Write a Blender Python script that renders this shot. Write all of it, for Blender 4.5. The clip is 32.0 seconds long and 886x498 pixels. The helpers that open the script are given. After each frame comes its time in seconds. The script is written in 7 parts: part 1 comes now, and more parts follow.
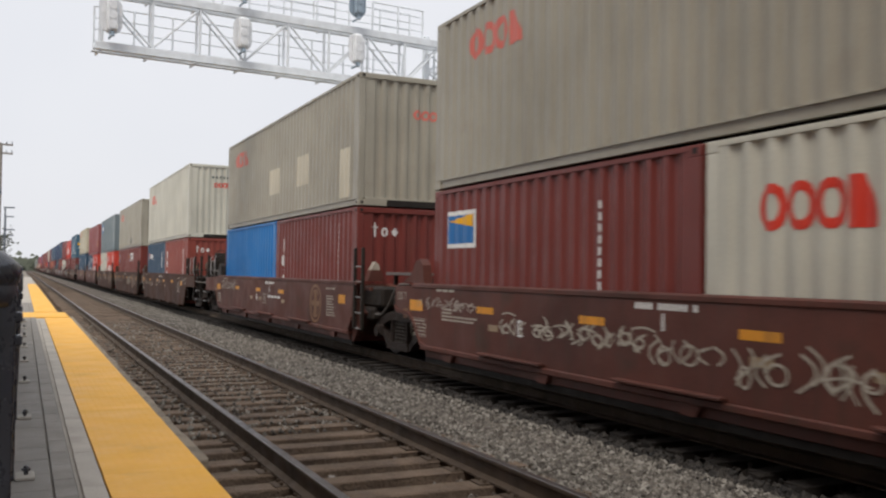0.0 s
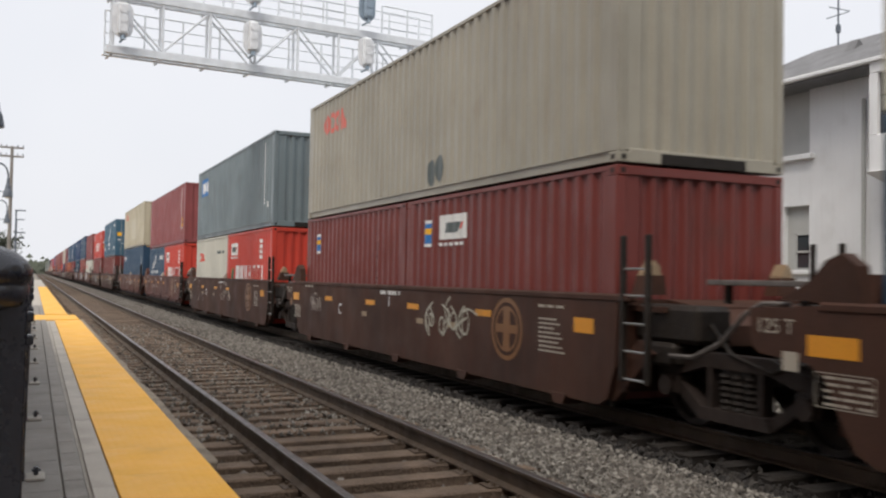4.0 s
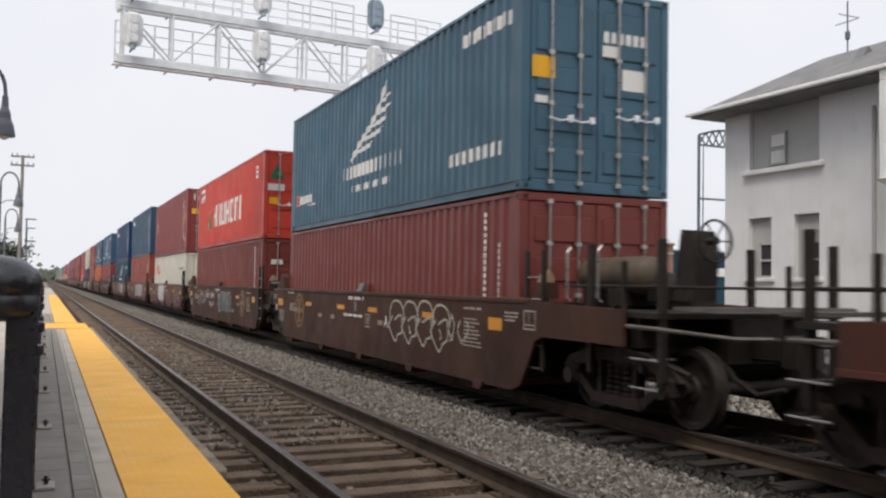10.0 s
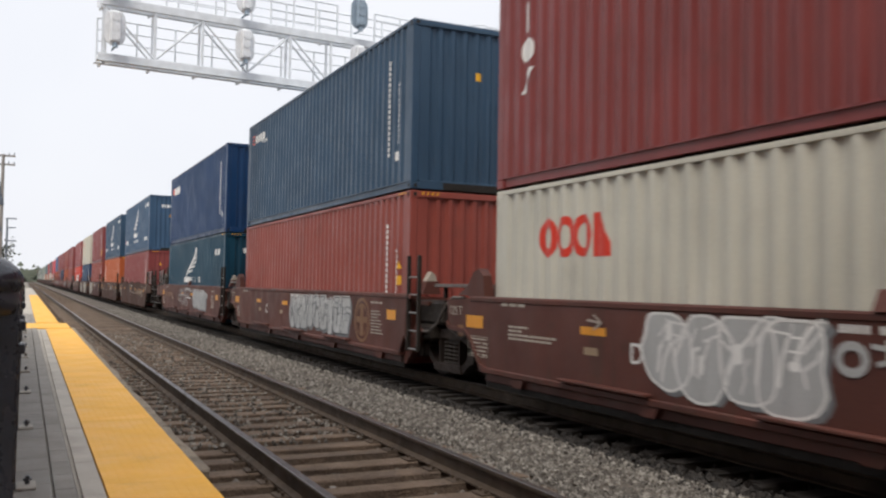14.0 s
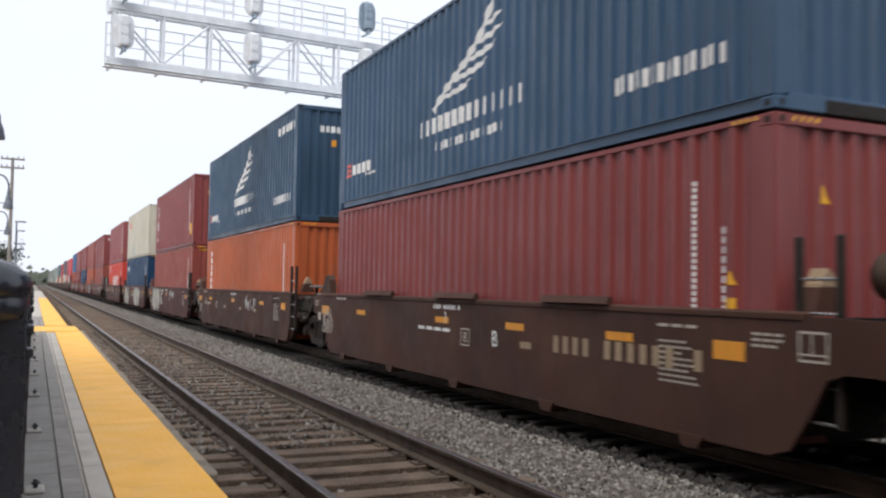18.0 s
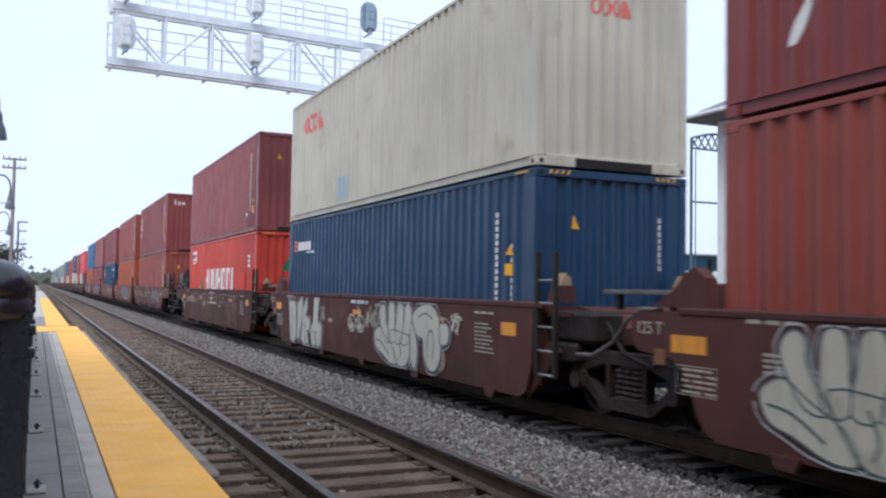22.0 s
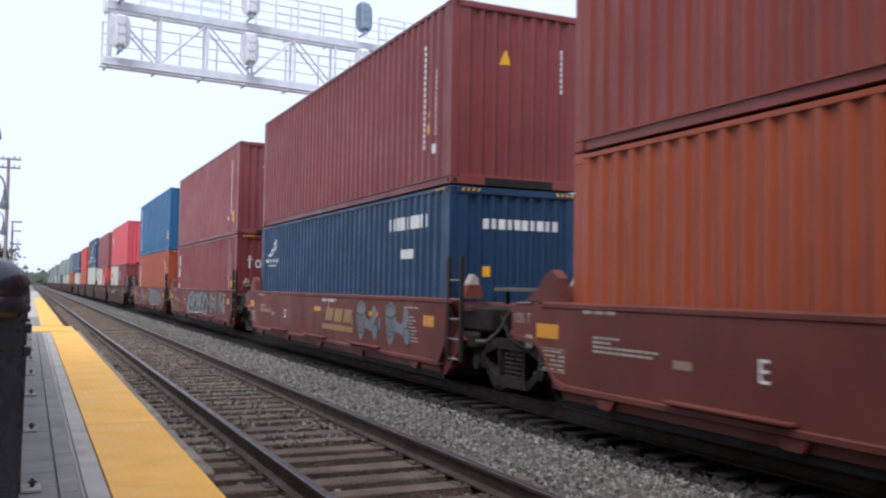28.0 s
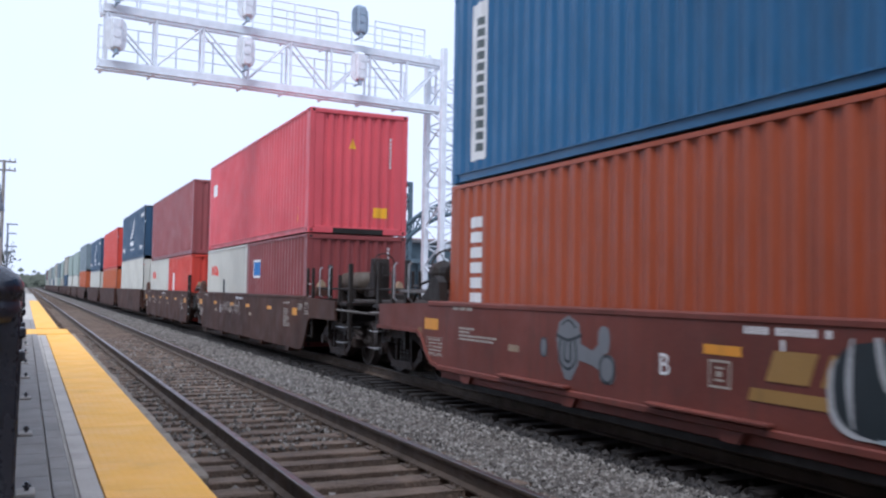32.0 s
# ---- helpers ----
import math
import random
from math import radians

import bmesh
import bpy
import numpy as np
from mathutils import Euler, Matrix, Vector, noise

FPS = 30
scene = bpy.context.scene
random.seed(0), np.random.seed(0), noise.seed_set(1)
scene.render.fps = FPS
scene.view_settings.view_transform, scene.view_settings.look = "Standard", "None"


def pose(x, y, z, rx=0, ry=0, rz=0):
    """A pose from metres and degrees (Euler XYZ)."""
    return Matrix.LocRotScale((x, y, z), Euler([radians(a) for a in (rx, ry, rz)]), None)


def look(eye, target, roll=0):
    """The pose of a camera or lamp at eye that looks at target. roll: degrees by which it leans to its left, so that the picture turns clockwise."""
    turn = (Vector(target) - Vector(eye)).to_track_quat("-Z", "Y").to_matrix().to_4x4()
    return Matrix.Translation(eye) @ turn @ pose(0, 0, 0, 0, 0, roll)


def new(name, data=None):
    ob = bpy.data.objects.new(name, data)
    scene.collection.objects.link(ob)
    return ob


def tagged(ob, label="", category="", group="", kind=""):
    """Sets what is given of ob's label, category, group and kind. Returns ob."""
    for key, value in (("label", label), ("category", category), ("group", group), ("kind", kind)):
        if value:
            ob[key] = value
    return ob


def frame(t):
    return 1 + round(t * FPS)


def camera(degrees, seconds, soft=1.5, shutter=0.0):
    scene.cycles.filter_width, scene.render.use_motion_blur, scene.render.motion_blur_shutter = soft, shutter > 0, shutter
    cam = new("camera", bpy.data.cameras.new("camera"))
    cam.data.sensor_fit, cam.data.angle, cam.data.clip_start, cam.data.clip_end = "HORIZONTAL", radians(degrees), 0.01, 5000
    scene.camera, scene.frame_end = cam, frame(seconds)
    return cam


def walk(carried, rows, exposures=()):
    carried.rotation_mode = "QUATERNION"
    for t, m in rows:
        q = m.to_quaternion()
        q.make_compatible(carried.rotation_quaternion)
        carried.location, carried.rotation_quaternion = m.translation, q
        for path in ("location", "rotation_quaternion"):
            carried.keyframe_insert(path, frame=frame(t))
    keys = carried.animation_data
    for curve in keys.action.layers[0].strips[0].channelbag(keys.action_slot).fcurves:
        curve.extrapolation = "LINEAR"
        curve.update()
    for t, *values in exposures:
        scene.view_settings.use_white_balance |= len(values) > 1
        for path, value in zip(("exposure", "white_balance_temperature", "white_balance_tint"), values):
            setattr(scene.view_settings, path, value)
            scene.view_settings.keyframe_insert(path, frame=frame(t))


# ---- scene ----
cam = camera(52.84, 32.0, soft=2.3, shutter=0.2)
PATH = [
    (0, 0.007, 0.010, 1.482, 91.62, -0.90, -25.20),
    (0.5, 0.012, 0.017, 1.472, 91.63, -0.89, -25.20),
    (1, 0.002, 0.012, 1.473, 91.64, -0.90, -25.22),
    (1.5, 0.005, 0.021, 1.480, 91.53, -0.92, -25.21),
    (2, 0.008, 0.019, 1.474, 91.70, -0.78, -25.27),
    (2.5, 0.009, 0.020, 1.474, 91.72, -0.87, -25.02),
    (4.5, 0.003, 0.014, 1.471, 91.86, -0.96, -24.56),
    (5, 0.006, 0.037, 1.486, 91.73, -0.87, -24.48),
    (5.5, 0.005, 0.022, 1.470, 91.81, -0.98, -24.46),
    (6, 0.005, 0.026, 1.479, 91.65, -0.90, -24.60),
    (6.5, 0.004, 0.033, 1.473, 92.17, -1.04, -24.50),
    (7, 0.003, 0.025, 1.468, 92.40, -1.01, -24.33),
    (7.5, 0.000, 0.015, 1.472, 92.43, -1.03, -24.12),
    (8, -0.004, 0.006, 1.474, 92.46, -1.05, -24.03),
    (8.5, 0.001, 0.014, 1.473, 92.63, -1.01, -24.00),
    (9, -0.006, -0.000, 1.478, 92.59, -0.94, -24.13),
    (9.5, 0.006, 0.014, 1.463, 92.79, -1.06, -23.94),
    (10, 0.002, 0.024, 1.477, 92.35, -0.96, -24.10),
    (10.5, -0.002, 0.003, 1.475, 92.55, -1.01, -24.14),
    (11, -0.001, 0.010, 1.472, 92.52, -0.97, -24.19),
    (11.5, 0.001, 0.006, 1.480, 92.37, -0.90, -24.39),
    (12, 0.000, 0.016, 1.473, 92.43, -0.95, -24.47),
    (12.5, -0.003, 0.011, 1.475, 92.22, -0.94, -24.65),
    (13, -0.002, -0.006, 1.474, 92.51, -0.94, -24.90),
    (13.5, 0.007, 0.010, 1.481, 92.34, -0.82, -25.19),
    (14, -0.000, -0.001, 1.472, 92.36, -0.95, -25.12),
    (14.5, -0.001, 0.019, 1.477, 92.02, -0.82, -25.00),
    (16.5, -0.000, 0.010, 1.469, 92.41, -0.97, -24.76),
    (17, 0.001, 0.009, 1.476, 92.43, -0.87, -24.81),
    (17.5, 0.001, 0.010, 1.478, 92.51, -0.98, -24.64),
    (18, 0.004, 0.015, 1.477, 92.53, -0.93, -24.63),
    (18.5, 0.005, 0.010, 1.466, 92.47, -0.88, -24.62),
    (19, -0.001, 0.013, 1.474, 92.63, -0.95, -24.66),
    (19.5, 0.003, 0.012, 1.473, 92.81, -1.00, -24.43),
    (20, -0.007, 0.000, 1.475, 92.78, -1.00, -24.36),
    (20.5, -0.002, -0.011, 1.480, 92.84, -0.98, -24.19),
    (21, 0.003, -0.003, 1.477, 92.95, -0.93, -24.20),
    (21.5, 0.000, 0.017, 1.470, 92.73, -0.99, -24.49),
    (22, 0.003, 0.020, 1.477, 92.55, -0.96, -24.54),
    (22.5, 0.002, 0.005, 1.475, 92.50, -0.91, -24.84),
    (23, 0.002, -0.000, 1.463, 92.78, -0.96, -24.81),
    (23.5, 0.004, 0.013, 1.481, 92.58, -0.87, -24.83),
    (24, 0.001, 0.007, 1.477, 92.53, -0.91, -24.95),
    (24.5, 0.018, 0.026, 1.468, 92.52, -0.75, -24.95),
    (25, -0.001, 0.012, 1.477, 92.52, -0.91, -25.13),
    (25.5, 0.007, 0.009, 1.476, 92.64, -0.91, -24.98),
    (27.5, 0.003, 0.009, 1.477, 92.61, -0.88, -25.02),
    (28, -0.002, 0.004, 1.470, 92.56, -0.95, -24.85),
    (28.5, -0.010, -0.007, 1.470, 92.58, -0.96, -25.00),
    (29, 0.002, 0.009, 1.474, 92.63, -0.97, -25.19),
    (29.5, -0.008, -0.004, 1.471, 92.69, -1.06, -25.17),
    (30, 0.000, -0.000, 1.484, 92.62, -0.90, -25.12),
    (30.5, -0.003, -0.006, 1.490, 92.61, -0.95, -25.09),
    (31, 0.001, -0.000, 1.472, 92.64, -0.97, -25.14),
    (31.5, -0.001, -0.012, 1.479, 92.72, -0.97, -25.11),
    (32, -0.000, -0.016, 1.479, 92.74, -1.00, -25.10),
]
walk(cam, [(t, pose(x, y, z, rx, ry, rz)) for t, x, y, z, rx, ry, rz in PATH],
     exposures=[(0, 0.17, 6550, 11), (5, 0.26, 6550, 11), (9, 0.26, 6550, 11), (14.5, 0.35, 6500, 11), (16.5, 0.40, 6300, 11), (19, 0.48, 6050, 11), (21, 0.46, 5600, 12), (23.5, 0.40, 5450, 12),
                (25, 0.38, 6050, 11), (25.6, 0.38, 6100, 11), (27.5, 0.43, 5750, 13), (30, 0.48, 5400, 14), (32, 0.46, 5350, 14)])

# ---- sky and light: a bright overcast day ----
world = bpy.data.worlds.new("overcast_sky")
scene.world = world
world.use_nodes = True
wn, wl = world.node_tree.nodes, world.node_tree.links
sky = wn.new("ShaderNodeTexSky")
sky.sky_type, sky.sun_disc = "NISHITA", False
sky.sun_elevation, sky.sun_rotation = radians(59), radians(223)
sky.air_density, sky.dust_density = 1.0, 6.0
cloud = wn.new("ShaderNodeTexNoise")
cloud.inputs["Scale"].default_value, cloud.inputs["Detail"].default_value = 1.6, 4
ramp = wn.new("ShaderNodeValToRGB")
ramp.color_ramp.elements[0].position, ramp.color_ramp.elements[1].position = 0.3, 0.7
ramp.color_ramp.elements[0].color = (6.9, 7.2, 7.8, 1)
ramp.color_ramp.elements[1].color = (8.2, 8.35, 8.65, 1)
veil = wn.new("ShaderNodeMix")
veil.data_type = "RGBA"
veil.inputs["Factor"].default_value = 0.9
wl.new(cloud.outputs["Fac"], ramp.inputs["Fac"])
wl.new(sky.outputs["Color"], veil.inputs["A"])
wl.new(ramp.outputs["Color"], veil.inputs["B"])
wl.new(veil.outputs["Result"], wn["Background"].inputs["Color"])
wn["Background"].inputs["Strength"].default_value = 0.1
sun = new("sun", bpy.data.lights.new("sun", "SUN"))
sun.data.energy, sun.data.angle, sun.data.color = 2.2, radians(30), (1.0, 0.95, 0.87)
sun.matrix_world = look((-29, -31, 72), (0, 0, 0))


# ---- mesh tools ----
class Geo:
    """Vertices and faces gathered for one mesh."""

    def __init__(self):
        self.v, self.f = [], []

    def add(self, verts, faces):
        n = len(self.v)
        self.v += [tuple(p) for p in verts]
        self.f += [tuple(i + n for i in f) for f in faces]
        return self

    def box(self, x0, x1, y0, y1, z0, z1):
        v = [(x, y, z) for z in (z0, z1) for y in (y0, y1) for x in (x0, x1)]
        return self.add(v, [(0, 2, 3, 1), (4, 5, 7, 6), (0, 1, 5, 4), (2, 6, 7, 3), (0, 4, 6, 2), (1, 3, 7, 5)])

    def bar(self, x0, x1, y0, y1, z0, z1, c=0.01):
        """A box with chamfered edges."""
        m = [(x0 + x1) / 2, (y0 + y1) / 2, (z0 + z1) / 2]
        s = [(x1 - x0) / 2, (y1 - y0) / 2, (z1 - z0) / 2]
        v, ix = [], {}
        for a in range(3):
            for i in (-1, 1):
                for j in (-1, 1):
                    for k in (-1, 1):
                        d = [i, j, k]
                        ix[a, i, j, k] = len(v)
                        v.append([m[q] + d[q] * (s[q] - (0 if q == a else c)) for q in range(3)])
        f = []
        sq = [(-1, -1), (1, -1), (1, 1), (-1, 1)]
        for a in range(3):
            for e in (-1, 1):
                quad = []
                for p, q in sq:
                    d = [p, q]
                    d.insert(a, e)
                    quad.append(ix[(a, *d)])
                flip = (e < 0) != (a == 1)
                f.append(quad[::-1] if flip else quad)
        for a in range(3):
            b, c2 = [q for q in range(3) if q != a]
            for p in (-1, 1):
                for q in (-1, 1):
                    d0, d1 = [0, 0, 0], [0, 0, 0]
                    d0[a], d1[a] = -1, 1
                    for d in (d0, d1):
                        d[b], d[c2] = p, q
                    f.append([ix[(b, *d0)], ix[(b, *d1)], ix[(c2, *d1)], ix[(c2, *d0)]])
        for i in (-1, 1):
            for j in (-1, 1):
                for k in (-1, 1):
                    f.append([ix[a, i, j, k] for a in range(3)])
        return self.add(v, f)

    def tube(self, a, b, r, n=8, r2=None, caps=True):
        a, b = Vector(a), Vector(b)
        d = (b - a).normalized()
        u = d.orthogonal().normalized()
        w = d.cross(u)
        v, r2 = [], r if r2 is None else r2
        for p, q in ((a, r), (b, r2)):
            for i in range(n):
                k = 2 * math.pi * i / n
                v.append(p + q * (math.cos(k) * u + math.sin(k) * w))
        f = [(i, (i + 1) % n, n + (i + 1) % n, n + i) for i in range(n)]
        if caps:
            f += [tuple(range(n))[::-1], tuple(range(n, 2 * n))]
        return self.add(v, f)

    def line(self, pts, r, n=8):
        """A bent rod swept along points, in one piece."""
        pts = [Vector(p) for p in pts]
        v, u = [], None
        for i, p in enumerate(pts):
            d = (pts[min(i + 1, len(pts) - 1)] - pts[max(i - 1, 0)]).normalized()
            u = d.orthogonal().normalized() if u is None else (u - d * u.dot(d)).normalized()
            w = d.cross(u)
            v += [p + r * (math.cos(2 * math.pi * k / n) * u + math.sin(2 * math.pi * k / n) * w) for k in range(n)]
        f = [(j * n + i, j * n + (i + 1) % n, (j + 1) * n + (i + 1) % n, (j + 1) * n + i) for j in range(len(pts) - 1) for i in range(n)]
        return self.add(v, f + [tuple(range(n))[::-1], tuple(range(len(v) - n, len(v)))])

    def prism(self, outline, axis, lo, hi):
        """An outline of (p, q) pushed out along an axis: axis 0 takes (y, z), 1 takes (x, z), 2 takes (x, y)."""
        v = []
        for e in (lo, hi):
            for p, q in outline:
                d = [p, q]
                d.insert(axis, e)
                v.append(d)
        n = len(outline)
        f = [tuple(range(n)), tuple(range(n, 2 * n))[::-1]]
        f += [(i, n + i, n + (i + 1) % n, (i + 1) % n) for i in range(n)]
        return self.add(v, f)

    def spin(self, outline, centre, n=16, axis=2):
        """A body of revolution from (radius, height) pairs."""
        v = []
        for r, q in outline:
            for i in range(n):
                k = 2 * math.pi * i / n
                d = [r * math.cos(k), r * math.sin(k)]
                d.insert(axis, q)
                v.append([d[j] + centre[j] for j in range(3)])
        f = []
        for j in range(len(outline) - 1):
            for i in range(n):
                f.append((j * n + i, j * n + (i + 1) % n, (j + 1) * n + (i + 1) % n, (j + 1) * n + i))
        f.append(tuple(range(n))[::-1])
        f.append(tuple(range((len(outline) - 1) * n, len(outline) * n)))
        return self.add(v, f)

    def mesh(self, name, smooth=False):
        me = bpy.data.meshes.new(name)
        me.from_pydata(self.v, [], self.f)
        bm = bmesh.new()
        bm.from_mesh(me)
        bmesh.ops.recalc_face_normals(bm, faces=bm.faces)
        bm.to_mesh(me)
        bm.free()
        if smooth:
            me.shade_smooth()
        return me


def put(name, me, mat, parent=None, label="", at=None):
    """An object on a mesh that others may share, with a material of its own."""
    ob = new(name, me)
    if not me.materials:
        me.materials.append(None)
    ob.material_slots[0].link = "OBJECT"
    ob.material_slots[0].material = mat
    ob.parent = parent
    if at is not None:
        ob.matrix_basis = at
    if label:
        ob["label"] = label
    return ob


def part(name, geo, mat, parent=None, label="", smooth=False):
    return put(name, geo.mesh(name, smooth), mat, parent, label)


def thing(name, label, category, group="", kind="", at=None):
    ob = new(name)
    ob.empty_display_size = 0.2
    if at is not None:
        ob.matrix_basis = at
    return tagged(ob, label, category, group, kind)


# ---- materials ----
def surface(name, colour, rough=0.6, vary=0.25, scale=3.0, fine=60.0, metal=0.0, bump=0.15, streak=0.0, stain=None,
            amount=0.0, patch=1.5, space="Object", spot=0.55, dent=0.0):
    """A painted, worn or mineral surface: base colour, broad and fine variation, streaks that run down, stains."""
    mat = bpy.data.materials.new(name)
    mat.use_nodes = True
    nt = mat.node_tree
    n, k = nt.nodes, nt.links
    bsdf = n["Principled BSDF"]
    bsdf.inputs["Metallic"].default_value = metal
    tc = n.new("ShaderNodeTexCoord")
    info = n.new("ShaderNodeObjectInfo")
    off = n.new("ShaderNodeVectorMath")
    off.operation = "MULTIPLY_ADD"
    off.inputs[1].default_value = (1, 1, 1)
    k.new(tc.outputs[space], off.inputs[0])
    rnd = n.new("ShaderNodeMath")
    rnd.operation = "MULTIPLY"
    rnd.inputs[1].default_value = 37.0
    k.new(info.outputs["Random"], rnd.inputs[0])
    k.new(rnd.outputs[0], off.inputs[2])

    def noise_at(s, detail=4, stretch=None):
        t = n.new("ShaderNodeTexNoise")
        t.inputs["Scale"].default_value, t.inputs["Detail"].default_value = s, detail
        src = off.outputs[0]
        if stretch:
            mp = n.new("ShaderNodeMapping")
            mp.inputs["Scale"].default_value = stretch
            k.new(src, mp.inputs["Vector"])
            src = mp.outputs[0]
        k.new(src, t.inputs["Vector"])
        return t.outputs["Fac"]

    def mixed(fac, a, b, blend="MIX"):
        m = n.new("ShaderNodeMix")
        m.data_type, m.blend_type = "RGBA", blend
        if isinstance(fac, float):
            m.inputs["Factor"].default_value = fac
        else:
            k.new(fac, m.inputs["Factor"])
        for sock, val in (("A", a), ("B", b)):
            if isinstance(val, tuple):
                m.inputs[sock].default_value = (*val, 1)
            else:
                k.new(val, m.inputs[sock])
        return m.outputs["Result"]

    def stretch_fac(fac, lo, hi, a=0.0, b=1.0):
        r = n.new("ShaderNodeMapRange")
        for i, val in enumerate((lo, hi, a, b), 1):
            r.inputs[i].default_value = val
        k.new(fac, r.inputs[0])
        return r.outputs[0]

    dark = tuple(c * (1 - vary) for c in colour)
    light = tuple(min(1, c * (1 + vary * 0.6)) for c in colour)
    col = mixed(stretch_fac(noise_at(scale), 0.3, 0.7), dark, light)
    grain = stretch_fac(noise_at(fine, 3), 0.3, 0.7)
    col = mixed(0.35 * vary + 0.04, col, mixed(grain, tuple(c * 0.4 for c in colour), tuple(min(1, c * 1.5) for c in colour)))
    if streak:
        fac = stretch_fac(noise_at(1.0, 5, (7.0, 7.0, 0.55)), 0.52, 0.78, 0.0, streak)
        col = mixed(fac, col, stain or tuple(c * 0.35 for c in colour))
    if stain and amount:
        fac = stretch_fac(noise_at(patch, 8), spot, spot + 0.14, 0.0, amount)
        col = mixed(fac, col, stain)
    bsdf.inputs["Specular IOR Level"].default_value = 0.32
    k.new(col, bsdf.inputs["Base Color"])
    k.new(stretch_fac(noise_at(scale * 2.3), 0.3, 0.7, max(0.05, rough - 0.12), min(1, rough + 0.12)), bsdf.inputs["Roughness"])
    if bump:
        b = n.new("ShaderNodeBump")
        b.inputs["Strength"].default_value, b.inputs["Distance"].default_value = bump, 0.02
        k.new(grain, b.inputs["Height"])
        if dent:
            wave = n.new("ShaderNodeBump")
            wave.inputs["Strength"].default_value, wave.inputs["Distance"].default_value = dent, 0.03
            k.new(noise_at(1.4, 2), wave.inputs["Height"])
            k.new(wave.outputs[0], b.inputs["Normal"])
        k.new(b.outputs[0], bsdf.inputs["Normal"])
    return mat


RUST = (0.11, 0.045, 0.022)
DIRT = (0.06, 0.05, 0.04)
SOOT = (0.014, 0.02, 0.028)


def paint(name, colour, stain=RUST, amount=0.25, streak=0.22, rough=0.42, vary=0.14):
    return surface(name, colour, rough, vary, 0.7, 45.0, 0.0, 0.05, streak, stain, amount, 1.6, spot=0.6, dent=0.5)


C_OLD = paint("grey_beige_container_paint", (0.335, 0.315, 0.26), amount=0.12, streak=0.12)
C_CREAM = paint("weathered_cream_container_paint", (0.47, 0.42, 0.31), (0.2, 0.15, 0.08), 0.3, 0.3)
C_WHITE = paint("white_grey_container_paint", (0.52, 0.51, 0.44), amount=0.1, streak=0.1)
C_CHALK = paint("rust_spotted_white_paint", (0.50, 0.47, 0.38), (0.25, 0.17, 0.10), 0.45, 0.3)
C_BROWN = paint("maroon_brown_container_paint", (0.16, 0.036, 0.03), DIRT, 0.2, 0.2)
C_MAROON = paint("maroon_container_paint", (0.205, 0.046, 0.044), DIRT, 0.15, 0.2)
C_PLUM = paint("faded_plum_container_paint", (0.25, 0.07, 0.07), DIRT, 0.15, 0.2)
C_OXIDE = paint("red_oxide_container_paint", (0.245, 0.058, 0.044), DIRT, 0.15, 0.2)
C_RUSTY = paint("orange_brown_container_paint", (0.33, 0.074, 0.03), DIRT, 0.12, 0.2)
C_ORANGE = paint("orange_container_paint", (0.41, 0.098, 0.032), DIRT, 0.15, 0.2)
C_RED = paint("bright_red_container_paint", (0.52, 0.056, 0.036), DIRT, 0.1, 0.15)
C_PINK = paint("sun_faded_red_paint", (0.58, 0.085, 0.10), DIRT, 0.08, 0.12)
C_NAVY = paint("navy_blue_container_paint", (0.03, 0.066, 0.115), SOOT, 0.15, 0.15)
C_COBALT = paint("cobalt_blue_container_paint", (0.03, 0.12, 0.25), DIRT, 0.12, 0.15)
C_ROYAL = paint("royal_blue_container_paint", (0.013, 0.042, 0.095), SOOT, 0.12, 0.15)
C_TEAL = paint("teal_blue_container_paint", (0.05, 0.115, 0.17), DIRT, 0.12, 0.15)
C_DEEP = paint("deep_teal_container_paint", (0.004, 0.042, 0.075), SOOT, 0.15, 0.15)
C_INDIGO = paint("indigo_container_paint", (0.004, 0.032, 0.10), SOOT, 0.12, 0.12)
C_SLATE = paint("slate_blue_container_paint", (0.037, 0.08, 0.145), DIRT, 0.12, 0.15)
C_BLUE = paint("bright_blue_container_paint", (0.004, 0.15, 0.44), DIRT, 0.12, 0.15)
C_STEEL = paint("faded_blue_grey_container_paint", (0.16, 0.20, 0.215), RUST, 0.15, 0.15)
C_GREEN = paint("grey_green_container_paint", (0.27, 0.33, 0.29), RUST, 0.1, 0.15)
W_RED = paint("red_brown_well_car_paint", (0.092, 0.03, 0.021), (0.045, 0.03, 0.02), 0.6, 0.55, 0.6, 0.38)
W_DARK = paint("grimy_brown_well_car_paint", (0.056, 0.024, 0.0145), (0.075, 0.026, 0.015), 0.65, 0.5, 0.75, 0.45)
W_PLUM = paint("dull_plum_brown_well_car_paint", (0.068, 0.023, 0.0185), (0.05, 0.028, 0.02), 0.6, 0.5, 0.75, 0.42)
FLAT_SIDED = (W_DARK, W_PLUM)
W_ORANGE = paint("brick_red_well_car_paint", (0.148, 0.039, 0.026), (0.06, 0.03, 0.02), 0.45, 0.45, 0.6, 0.32)
IRON = surface("grimy_black_steel", (0.026, 0.02, 0.016), 0.6, 0.4, 4.0, 50, 0.3, 0.3)
FRAME = surface("rust_brown_cast_steel", (0.03, 0.02, 0.016), 0.7, 0.4, 4.0, 50, 0.1, 0.3)
TANK = surface("grimy_olive_brown_tank_paint", (0.075, 0.058, 0.042), 0.6, 0.4, 3.0, 50, 0.0, 0.2)
WHEEL = surface("worn_wheel_steel", (0.035, 0.028, 0.024), 0.55, 0.4, 5.0, 60, 0.2, 0.2)
SIGNAL_DARK = surface("dark_grey_signal_paint", (0.28, 0.35, 0.42), 0.5, 0.15, 6.0, 70, 0.1, 0.1)
